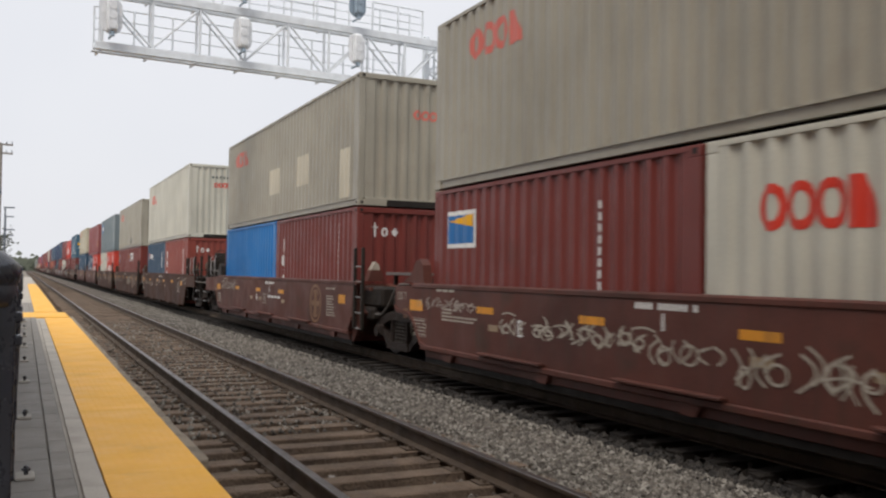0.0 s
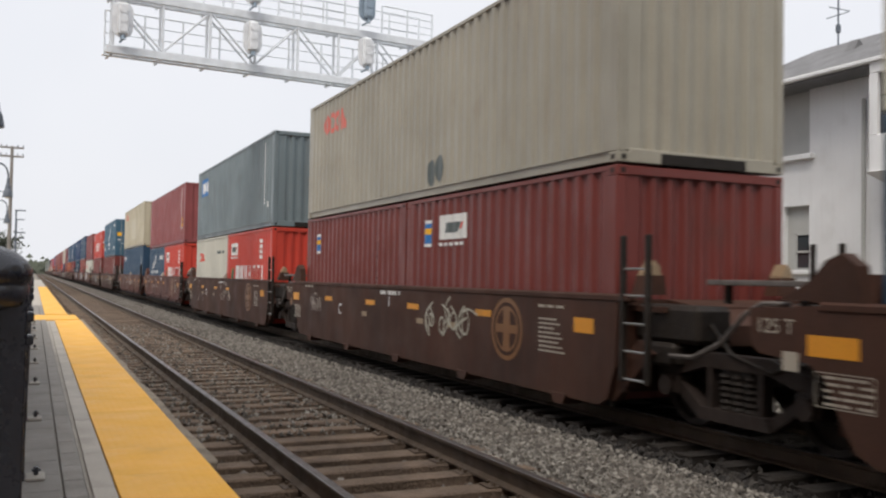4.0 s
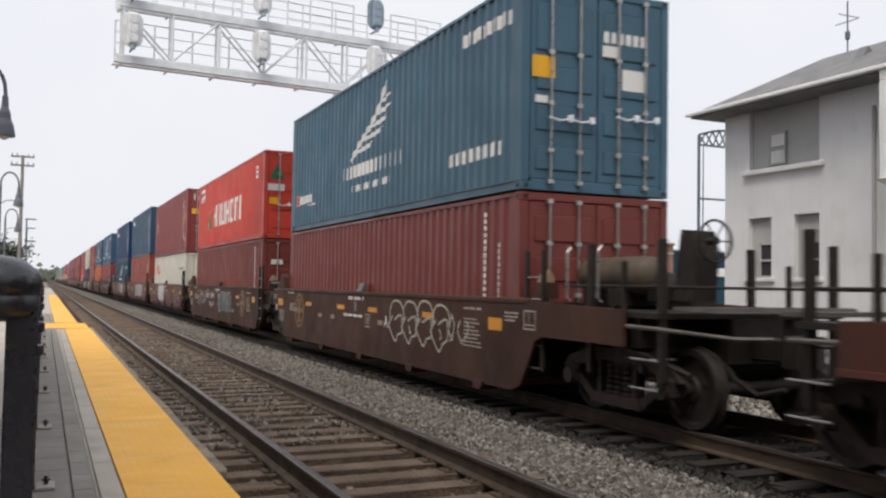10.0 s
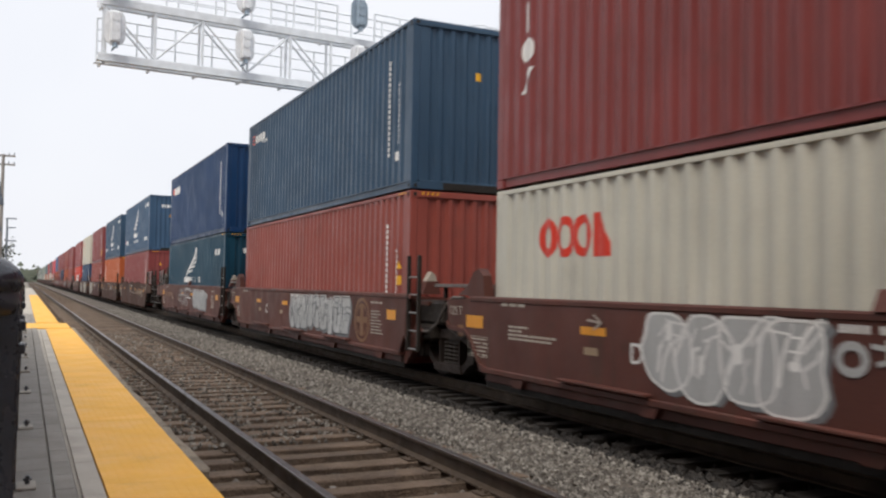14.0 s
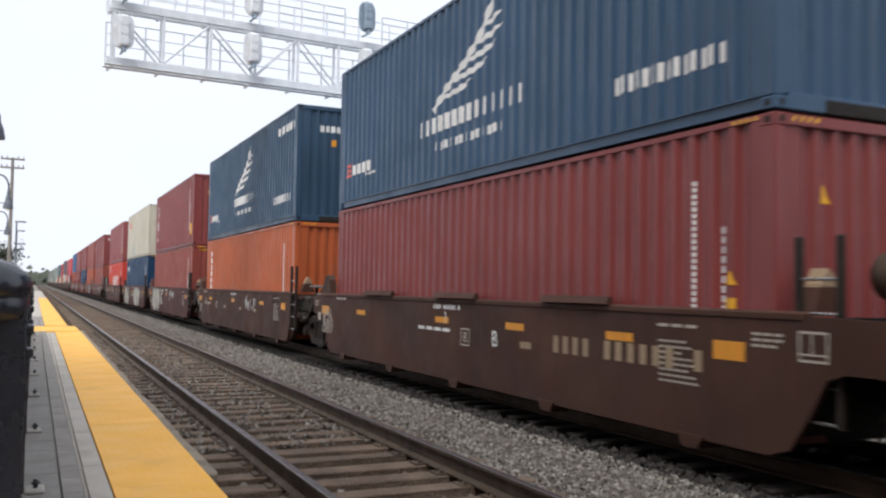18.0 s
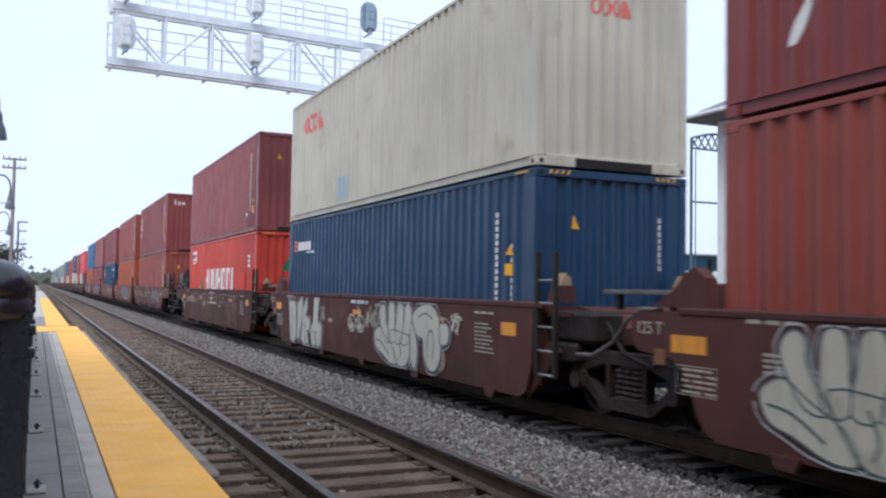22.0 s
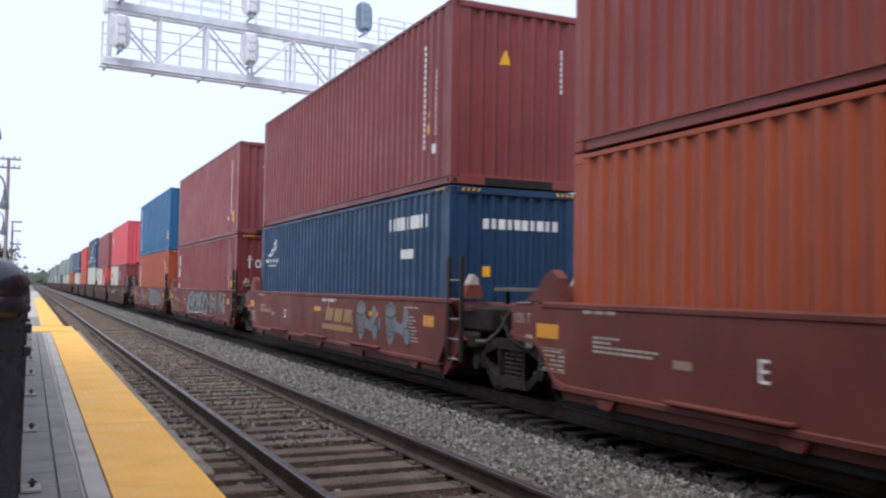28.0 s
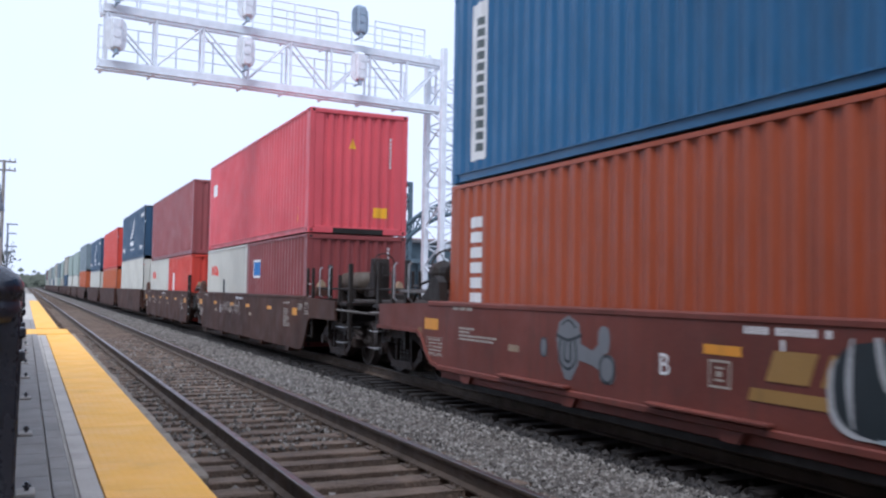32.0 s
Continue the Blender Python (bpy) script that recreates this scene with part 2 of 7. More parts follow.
# shade put into the colour, for undersides, recesses and the bed below the train
GAP = surface("shade_dark_gaps", (0.018, 0.015, 0.013), 0.8, 0.3, 4.0, 50, 0.0, 0.2)
GREY_STEEL = surface("dull_grey_steel", (0.14, 0.125, 0.115), 0.55, 0.3, 5.0, 60, 0.2, 0.2)
BRIGHT = surface("worn_bright_steel", (0.42, 0.42, 0.41), 0.35, 0.2, 6.0, 60, 0.8, 0.1)
GALV = surface("galvanised_steel", (0.74, 0.78, 0.82), 0.5, 0.12, 4.0, 60, 0.0, 0.1)
SIGNAL_GREY = surface("grey_signal_paint", (0.76, 0.78, 0.80), 0.5, 0.15, 6.0, 70, 0.1, 0.1)
LENS = surface("dark_signal_glass", (0.03, 0.03, 0.032), 0.15, 0.2, 6.0, 70, 0.0, 0.0)
INK = {
    "white": paint("white_lettering_paint", (0.72, 0.72, 0.70), DIRT, 0.25, 0.2),
    "cream": paint("faded_stencil_paint", (0.40, 0.36, 0.30), DIRT, 0.45, 0.35),
    "red": paint("red_lettering_paint", (0.62, 0.05, 0.03), DIRT, 0.1, 0.1),
    "pale": paint("faded_pink_lettering_paint", (0.62, 0.16, 0.13), DIRT, 0.2, 0.15),
    "yellow": paint("yellow_sticker", (0.78, 0.40, 0.02), DIRT, 0.15, 0.15),
    "orange": paint("orange_reflector_sheet", (0.66, 0.28, 0.022), DIRT, 0.4, 0.4),
    "blue": paint("blue_sign_paint", (0.03, 0.16, 0.42), DIRT, 0.1, 0.1),
    "green": paint("green_sign_paint", (0.02, 0.16, 0.08), DIRT, 0.1, 0.1),
    "black": paint("black_spray_paint", (0.02, 0.028, 0.032), DIRT, 0.1, 0.1),
    "silver": paint("silver_spray_paint", (0.42, 0.43, 0.43), DIRT, 0.3, 0.3),
    "chalk": paint("chalky_spray_paint", (0.46, 0.44, 0.36), DIRT, 0.35, 0.35),
    "grey": paint("grey_spray_paint", (0.17, 0.18, 0.19), DIRT, 0.3, 0.3),
    "bronze": paint("bronze_spray_paint", (0.30, 0.22, 0.14), DIRT, 0.4, 0.35),
    "ghost": paint("faded_spray_paint", (0.33, 0.28, 0.24), DIRT, 0.45, 0.4),
    "gold": paint("worn_gold_emblem_paint", (0.18, 0.082, 0.03), DIRT, 0.35, 0.35),
    "amber": paint("amber_line_paint", (0.30, 0.175, 0.05), DIRT, 0.3, 0.3),
    "dark": paint("dark_grey_lettering", (0.10, 0.12, 0.12), DIRT, 0.1, 0.1),
    "patch": paint("clean_repair_paint", (0.53, 0.49, 0.39), DIRT, 0.05, 0.1),
    "sky": paint("pale_blue_repair_paint", (0.36, 0.42, 0.46), DIRT, 0.1, 0.1),
}
TIE = surface("weathered_timber_sleeper", (0.15, 0.108, 0.078), 0.85, 0.5, 2.5, 40, 0, 0.6, stain=(0.08, 0.06, 0.05), amount=0.5, patch=4)
# sleeper colour with the shade under the train painted in
TIE_DARK = surface("shade_darkened_sleeper", (0.022, 0.018, 0.015), 0.85, 0.4, 2.5, 40, 0, 0.5)
TRACK_BED = surface("rust_brown_track_bed", (0.085, 0.066, 0.052), 0.95, 0.5, 3.0, 45, 0, 0.8)
RAIL = surface("rusty_rail_steel", (0.08, 0.056, 0.038), 0.7, 0.35, 3.0, 70, 0.2, 0.3)
RAIL_TOP = surface("dull_rail_head", (0.13, 0.12, 0.115), 0.38, 0.2, 2.0, 50, 0.75, 0.1)
BED = surface("ballast_bed", (0.13, 0.112, 0.095), 0.95, 0.5, 3.0, 45, 0, 0.8, stain=(0.08, 0.065, 0.05), amount=0.5, patch=1.2)
SOIL = surface("dusty_yard_ground", (0.22, 0.20, 0.17), 0.95, 0.35, 0.2, 20, 0, 0.4)
YELLOW = surface("yellow_tactile_tile", (0.80, 0.415, 0.055), 0.6, 0.08, 1.3, 30, 0, 0.1, stain=(0.35, 0.2, 0.05), amount=0.25, patch=2.5, spot=0.62)
CONCRETE = surface("pale_platform_concrete", (0.42, 0.39, 0.345), 0.85, 0.18, 1.5, 60, 0, 0.2, stain=(0.2, 0.18, 0.16), amount=0.35, patch=2)
COPING = surface("chipped_brown_coping", (0.27, 0.23, 0.18), 0.9, 0.3, 3.0, 50, 0, 0.5, stain=(0.12, 0.1, 0.08), amount=0.5, patch=5)
PAVER = surface("grey_platform_paver", (0.25, 0.235, 0.215), 0.85, 0.2, 2.5, 60, 0, 0.3, stain=(0.14, 0.13, 0.12), amount=0.3, patch=3)
BLACK = surface("glossy_black_fence_paint", (0.028, 0.031, 0.042), 0.28, 0.3, 8.0, 60, 0, 0.05)
BLACK.node_tree.nodes["Principled BSDF"].inputs["Specular IOR Level"].default_value = 0.7
# dark paint lifted to grey-blue: distance haze is put into the colour
HAZED_BLACK = surface("hazed_dark_paint", (0.13, 0.15, 0.18), 0.5, 0.2, 6.0, 60, 0, 0.05)
STUCCO = surface("white_stucco_wall", (0.80, 0.80, 0.80), 0.9, 0.07, 0.8, 50, 0, 0.35, 0.12, (0.45, 0.43, 0.4), 0.15)
SHINGLE = surface("grey_roof_shingle", (0.19, 0.19, 0.195), 0.9, 0.2, 2.0, 25, 0, 0.5)
GREY_PANEL = surface("grey_painted_board", (0.47, 0.47, 0.45), 0.8, 0.1, 1.5, 40, 0, 0.2)
BRICK = surface("red_brown_brickwork", (0.26, 0.15, 0.12), 0.9, 0.2, 0.5, 12, 0, 0.3)
BARK = surface("grey_brown_bark", (0.12, 0.095, 0.075), 0.9, 0.35, 4.0, 30, 0, 0.6)
LEAF = surface("dull_green_leaf", (0.075, 0.085, 0.06), 0.7, 0.4, 3.0, 30, 0, 0.0, space="Generated")
POLE_WOOD = surface("grey_pole_timber", (0.24, 0.22, 0.20), 0.9, 0.25, 2.0, 40, 0, 0.4)
BRIDGE = surface("blue_grey_bridge_steel", (0.085, 0.12, 0.145), 0.55, 0.2, 3.0, 40, 0.1, 0.1)
GLASS = bpy.data.materials.new("window_glass")
GLASS.use_nodes = True
GLASS.node_tree.nodes["Principled BSDF"].inputs["Base Color"].default_value = (0.05, 0.055, 0.06, 1)
GLASS.node_tree.nodes["Principled BSDF"].inputs["Roughness"].default_value = 0.06

# ---- ground, tracks, platform ----
TRACK_1, TRACK_2 = 2.721, 7.025
rng = random.Random(7)

ground = part("ground", Geo().box(-2500, 2500, -2500, 2500, -1.2, -0.42), SOIL)
tagged(ground, "dusty pale yard ground beside the railway", "ground", kind="structure")
bed = Geo()
bed.prism([(0.9, -0.41), (0.9, -0.3), (3.62, -0.3), (3.95, -0.21), (4.7, -0.19), (5.1, -0.2), (5.62, -0.285), (8.6, -0.285), (9.0, -0.25), (9.9, -0.41)], 1, -500, 1400)
ballast = tagged(part("ballast_bed", bed, BED), "grey crushed-stone ballast bed under both tracks", "ballast", kind="structure")
# the second bed is near-black, with the train's shade in its colour
for xa, xb, words in ((1.13, 3.7, "rust-brown"), (5.5, 8.65, "shade-darkened")):
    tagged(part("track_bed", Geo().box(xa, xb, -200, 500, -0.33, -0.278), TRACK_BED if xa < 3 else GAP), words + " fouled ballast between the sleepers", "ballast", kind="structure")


def stones(name, count, region, size, mat, label, seed):
    """Loose crushed stone, one mesh of many small uneven lumps."""
    r = np.random.default_rng(seed)
    base = np.array([(1, 0, 0), (-1, 0, 0), (0, 1, 0), (0, -1, 0), (0, 0, 1), (0, 0, -1)], float)
    tris = np.array([(0, 2, 4), (2, 1, 4), (1, 3, 4), (3, 0, 4), (2, 0, 5), (1, 2, 5), (3, 1, 5), (0, 3, 5)])
    place = region(r, count)
    s = r.uniform(size[0], size[1], (count, 1, 1))
    shape = base[None] * s * r.uniform(0.65, 1.35, (count, 6, 1)) * r.uniform(0.6, 1.2, (count, 1, 3))
    a, b = r.uniform(0, 6.28, count), r.uniform(-0.9, 0.9, count)
    ca, sa, cb, sb = np.cos(a), np.sin(a), np.cos(b), np.sin(b)
    rot = np.stack([np.stack([ca, -sa * cb, sa * sb], 1), np.stack([sa, ca * cb, -ca * sb], 1), np.stack([0 * a, sb, cb], 1)], 1)
    v = np.einsum("nij,nkj->nki", rot, shape) + place[:, None]
    f = tris[None] + (np.arange(count) * 6)[:, None, None]
    me = bpy.data.meshes.new(name)
    me.from_pydata(v.reshape(-1, 3).tolist(), [], f.reshape(-1, 3).tolist())
    return tagged(put(name, me, mat), label, "ballast", kind="stuff")


def isle_material(name, tones, rough=0.9):
    """Mineral lumps that differ one from another."""
    mat = bpy.data.materials.new(name)
    mat.use_nodes = True
    n, k = mat.node_tree.nodes, mat.node_tree.links
    g, r, t = n.new("ShaderNodeNewGeometry"), n.new("ShaderNodeValToRGB"), n.new("ShaderNodeTexNoise")
    t.inputs["Scale"].default_value = 40
    for i, c in enumerate(tones):
        e = r.color_ramp.elements[i] if i < 2 else r.color_ramp.elements.new(0.5)
        e.position, e.color = i / (len(tones) - 1), (*c, 1)
    m = n.new("ShaderNodeMix")
    m.data_type, m.blend_type = "RGBA", "MULTIPLY"
    m.inputs["Factor"].default_value = 0.5
    k.new(g.outputs["Random Per Island"], r.inputs["Fac"])
    k.new(r.outputs["Color"], m.inputs["A"])
    k.new(t.outputs["Fac"], m.inputs["B"])
    k.new(m.outputs["Result"], n["Principled BSDF"].inputs["Base Color"])
    n["Principled BSDF"].inputs["Roughness"].default_value = rough
    return mat


CRUSH = isle_material("mixed_grey_ballast", [(0.085, 0.074, 0.063), (0.19, 0.172, 0.15), (0.40, 0.375, 0.33)])
# near-black tones: the train's shade is put into these stones
CRUSH_DARK = isle_material("shade_darkened_ballast", [(0.014, 0.012, 0.011), (0.026, 0.022, 0.019), (0.06, 0.052, 0.045)])
CRUSH_BROWN = isle_material("rust_stained_ballast", [(0.06, 0.045, 0.035), (0.12, 0.095, 0.075), (0.34, 0.31, 0.28)])


def spread(lo, hi, near, far, z):
    """Stones thin out with distance: more of them where the platform is near."""
    def region(r, n):
        y = near * (far / near) ** r.uniform(0, 1, n)
        return np.stack([r.uniform(lo, hi, n), y, z + r.uniform(-0.015, 0.02, n)], 1)
    return region


stones("gravel", 38000, spread(3.62, 5.32, 3.2, 60, -0.207), (0.016, 0.036), CRUSH, "loose pale grey ballast stones between the tracks", 3)
stones("gravel", 6500, spread(1.25, 3.55, 3.2, 45, -0.262), (0.018, 0.04), CRUSH_BROWN, "rust-stained ballast stones between the sleepers", 4)
stones("gravel", 2600, spread(1.35, 3.4, 9.0, 30, -0.185), (0.014, 0.034), CRUSH, "pale ballast stones spilled over the sleepers", 6)
# strip along the train and bed beneath it, coloured as if in its shadow
stones("gravel", 5000, spread(5.1, 5.65, 3.2, 60, -0.225), (0.022, 0.05), CRUSH_DARK, "ballast stones coloured dark for the train's shade beside it", 8)
stones("gravel", 6000, spread(5.15, 8.6, 3.2, 60, -0.235), (0.02, 0.045), CRUSH_DARK, "ballast stones coloured dark for the shade under the train", 5)



def behind(lo, hi, z):
    """Stones spread evenly over the stretch behind the camera."""
    def region(r, n):
        return np.stack([r.uniform(lo, hi, n), r.uniform(-14, 3.3, n), z + r.uniform(-0.015, 0.02, n)], 1)
    return region


stones("gravel", 7000, behind(3.62, 4.95, -0.205), (0.024, 0.05), CRUSH, "loose pale grey ballast stones between the tracks", 13)
stones("gravel", 5000, behind(1.25, 3.55, -0.262), (0.02, 0.045), CRUSH_BROWN, "rust-stained ballast stones between the sleepers", 14)



def beyond(r, n):
    return np.stack([r.uniform(8.9, 13.0, n), r.uniform(3.0, 34.0, n), -0.4 + r.uniform(-0.01, 0.02, n)], 1)


stones("gravel", 9000, beyond, (0.03, 0.07), CRUSH, "pale loose ballast stones beyond the train", 15)

RAIL_SECTION = [(-0.07, -0.175), (0.07, -0.175), (0.07, -0.16), (0.012, -0.14), (0.012, -0.045), (0.036, -0.03), (0.036, -0.004),
                (-0.036, -0.004), (-0.036, -0.03), (-0.012, -0.045), (-0.012, -0.14), (-0.07, -0.16)]


def track(name, x, label, detailed):
    tr = thing(name, label, "railway track", kind="structure", at=pose(x, 0, 0))
    for side in (-0.754, 0.754):
        r = part("rail", Geo().prism([(p + side, q) for p, q in RAIL_SECTION], 1, -400, 1400), RAIL, tr, "rusty flat-bottom steel rail")
        part("running_surface", Geo().prism([(side - 0.034, -0.004), (side + 0.034, -0.004), (side + 0.028, 0.0), (side - 0.028, 0.0)],
                                            1, -400, 1400), RAIL_TOP, r, "worn grey rail head")
    shapes = []
    for i in range(5):
        g = Geo()
        g.bar(-1.3, 1.3, -0.115, 0.115, -0.36, -0.18, 0.012)
        me = g.mesh("sleeper")
        for v in me.vertices:
            v.co.x += rng.uniform(-0.03, 0.03)
            v.co.y += rng.uniform(-0.012, 0.012)
            v.co.z += rng.uniform(-0.008, 0.004)
        shapes.append(me)
    plate = Geo().bar(-0.17, 0.17, -0.09, 0.09, -0.182, -0.168, 0.004)
    for sx in (-0.11, 0.11):
        for sy in (-0.055, 0.055):
            plate.box(sx - 0.012, sx + 0.012, sy - 0.012, sy + 0.012, -0.17, -0.145)
    plate = plate.mesh("tie_plate")
    n = 130 if detailed else 90
    for i in range(n):
        y = 2.4 + 0.497 * i
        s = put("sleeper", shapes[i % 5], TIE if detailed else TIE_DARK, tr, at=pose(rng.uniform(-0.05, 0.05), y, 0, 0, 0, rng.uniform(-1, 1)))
        if detailed and i < 60:
            for side in (-0.754, 0.754):
                put("tie_plate", plate, RAIL, s, at=pose(side - s.location.x, 0, 0))
    far = Geo()
    for i in range(-160, 700):
        y = 2.4 + 0.497 * i
        if i < 0 or i >= n:
            far.box(-1.3, 1.3, y - 0.11, y + 0.11, -0.3, -0.185)
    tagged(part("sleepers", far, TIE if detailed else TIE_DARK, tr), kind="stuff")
    return tr


track("track", TRACK_1, "empty railway track with rusty rails on weathered timber sleepers", True)
# these sleepers carry the train's shade in their colour
track("track", TRACK_2, "railway track under the freight train, its sleepers coloured dark for shade", False)

PZ = 0.2
slab = Geo()
slab.box(-9, 0.335, -40, 140, -0.42, PZ - 0.05)
slab.box(0.335, 1.10, -40, 25.4, -0.42, PZ - 0.03)
slab.box(0.335, 0.96, 25.4, 140, -0.42, PZ - 0.03)
platform = tagged(part("platform", slab, CONCRETE), "low concrete station platform beside the empty track", "platform", kind="structure")


def tile_mesh(w, l, h, name):
    return Geo().bar(-w / 2, w / 2, -l / 2, l / 2, -h, 0, 0.004).mesh(name)


tact = Geo().bar(-0.3085, 0.3085, -0.4565, 0.4565, -0.03, 0, 0.001)
for i in range(10):
    for j in range(15):
        cx, cy = -0.27 + i * 0.06, -0.42 + j * 0.06
        ring = [(cx + r * math.cos(k), cy + r * math.sin(k), z) for r, z in ((0.012, 0), (0.008, 0.0012)) for k in (0.4, 1.97, 3.54, 5.11)]
        tact.add(ring, [(4, 5, 6, 7), (0, 1, 5, 4), (1, 2, 6, 5), (2, 3, 7, 6), (3, 0, 4, 7)])
tact_near = tact.mesh("tactile_tile")
tact_far = Geo().bar(-0.3085, 0.3085, -0.4565, 0.4565, -0.03, 0, 0.001).mesh("tactile_tile")
strip = thing("tactile_strip", "bright yellow tactile warning strip along the platform edge", "warning strip", kind="structure", at=pose(0, 0, PZ))
for i in range(-14, 28):
    y = 0.0 + 0.914 * i
    put("tactile_tile", tact_near if 3 < i < 14 else tact_far, YELLOW, strip, at=pose(0.786 + 0.0022 * y, y, 0.004))
strip_far = thing("tactile_strip", "yellow tactile warning strip set back on the far platform", "warning strip", kind="structure", at=pose(0, 0, PZ))
for i in range(54):
    put("tactile_tile", tact_far, YELLOW, strip_far, at=pose(0.64, 29.0 + 0.914 * i, 0.004))
for i in range(3):
    for j in range(2):
        put("tactile_tile", tact_far, YELLOW, strip_far, at=pose(0.215 + 0.612 * j, 25.9 + 0.914 * i, 0.004))
band = thing("concrete_band", "pale concrete band between the pavers and the yellow strip", "paving", kind="structure", at=pose(0, 0, PZ))
slabs = tile_mesh(0.128, 1.492, 0.045, "concrete_slab")
for i in range(-9, 17):
    put("concrete_slab", slabs, CONCRETE, band, at=pose(0.403 + 0.0022 * 1.5 * i, 1.5 * i, 0.0))
coping = thing("platform_coping", "chipped concrete coping along the platform edge", "coping", kind="structure", at=pose(0, 0, PZ))
for i in range(20):
    g = Geo().bar(-0.045, 0.05, -0.49, 0.49, -0.5, -0.012, 0.015)
    me = g.mesh("coping_stone")
    for v in me.vertices:
        if v.co.x > 0:
            v.co.x += rng.uniform(-0.035, 0.015)
    put("coping_stone", me, COPING, coping, at=pose(1.138 + 0.0022 * (6.9 + i), 6.75 + 0.985 * i, 0.0))
pavers = thing("paving", "grey rectangular platform pavers with dark joints", "paving", kind="structure", at=pose(0, 0, PZ))
pm = [tile_mesh(w - 0.008, 0.442, 0.05, "paver") for w in (0.13, 0.26)]
for i in range(-26, 80):
    for k, (x, w) in enumerate(((0.265, 0), (0.066, 1), (-0.197, 1))):
        put("paver", pm[w], PAVER, pavers, at=pose(x, 0.3 + 0.45 * i + (0.2 if k == 1 else 0), rng.uniform(-0.003, 0.0)))

# black platform fence, whose line runs away from the camera
FENCE_X = -0.062
fence = thing("fence", "glossy black steel platform fence with domed post caps", "fence", at=pose(0, 0, PZ))
post_me = Geo().bar(-0.05, 0.05, -0.05, 0.05, 0.0, 1.19, 0.006).mesh("post")
cap_me = Geo().spin([(0.05, 1.13), (0.118, 1.15), (0.13, 1.175), (0.13, 1.215), (0.122, 1.225), (0.135, 1.235), (0.135, 1.275), (0.12, 1.305), (0.085, 1.335), (0.04, 1.352), (0.004, 1.357)],
                    (-0.075, 0, 0), 28).mesh("post_cap", True)
base_me = Geo().bar(-0.005, 0.105, -0.09, 0.09, 0.0, 0.022, 0.006).mesh("base_plate")
bolt_me = Geo().tube((0.055, 0, 0.02), (0.055, 0, 0.075), 0.014, 8).tube((0.055, 0, 0.045), (0.055, 0, 0.06), 0.026, 6).mesh("anchor_bolt")
picket_me = Geo().box(-0.009, 0.009, -0.009, 0.009, 0.12, 1.12).mesh("picket")
hinge_me = Geo().bar(0.045, 0.072, -0.03, 0.03, -0.018, 0.018, 0.006).mesh("bracket")
POSTS = [3.45, 6.04, 8.42, 11.05, 13.5, 15.95, 18.4, 20.85, 23.3]
for i, y in enumerate(POSTS):
    p = put("post", post_me, BLACK, fence, at=pose(FENCE_X, y, 0))
    put("post_cap", cap_me, BLACK, p)
    for z in (1.05, 1.13):
        put("bracket", hinge_me, BLACK, p, at=pose(0, 0, z - 0.02))
    put("base_plate", base_me, CONCRETE, p, "pale grout pad", at=pose(0.06, 0, 0))
    put("anchor_bolt", bolt_me, BLACK, p, at=pose(0.06, 0, 0))
    if i + 1 < len(POSTS):
        y1 = POSTS[i + 1]
        for z in (0.12, 1.08):
            part("fence_rail", Geo().bar(FENCE_X - 0.02, FENCE_X + 0.02, y + 0.05, y1 - 0.05, z, z + 0.04, 0.004), BLACK, fence)
        for k in range(1, int((y1 - y) / 0.13)):
            put("picket", picket_me, BLACK, fence, at=pose(FENCE_X, y + 0.13 * k, 0))

# unseen brick block and platform roof, added behind the camera to shade the near train
station = thing("unseen_shade_block", "unseen brown brick block added along the platform to shade the near train", "building", kind="structure")
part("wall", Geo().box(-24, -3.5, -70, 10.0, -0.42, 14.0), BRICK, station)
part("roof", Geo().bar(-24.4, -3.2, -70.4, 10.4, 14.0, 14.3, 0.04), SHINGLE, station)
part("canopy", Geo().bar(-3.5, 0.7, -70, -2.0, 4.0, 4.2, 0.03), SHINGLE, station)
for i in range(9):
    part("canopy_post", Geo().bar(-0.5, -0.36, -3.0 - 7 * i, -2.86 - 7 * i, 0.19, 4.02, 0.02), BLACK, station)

# ---- the freight train ----
def travelled(t):
    """Metres that the train has gone since the start."""
    a = t / 16
    return 173.778 * a - 1.908 * a * a + 0.5267 * a ** 3


PITCH, SLOPE, FLAT, DEEP = 0.278, 0.066, 0.073, 0.036
MESHES = {}


def ribs(length, pitch=PITCH, slope=SLOPE, flat=FLAT, deep=DEEP, edge=0.16):
    """Breaks of a corrugated sheet: (place along it, depth)."""
    n = int((length - 2 * edge) / pitch)
    start = -n * pitch / 2
    pts = [(-length / 2 + 0.05, 0.0)]
    for i in range(n):
        a = start + i * pitch
        pts += [(a + flat / 2, 0.0), (a + flat / 2 + slope, deep), (a + pitch - flat / 2 - slope, deep), (a + pitch - flat / 2, 0.0)]
    pts.append((length / 2 - 0.05, 0.0))
    return pts


def sheet(pts, z0, z1, face, geo=None):
    """A corrugated sheet; face(u, depth, z) gives the place."""
    geo = geo or Geo()
    v = []
    for u, d in pts:
        v += [face(u, d, z0), face(u, d, z1)]
    return geo.add(v, [(2 * i, 2 * i + 1, 2 * i + 3, 2 * i + 2) for i in range(len(pts) - 1)])


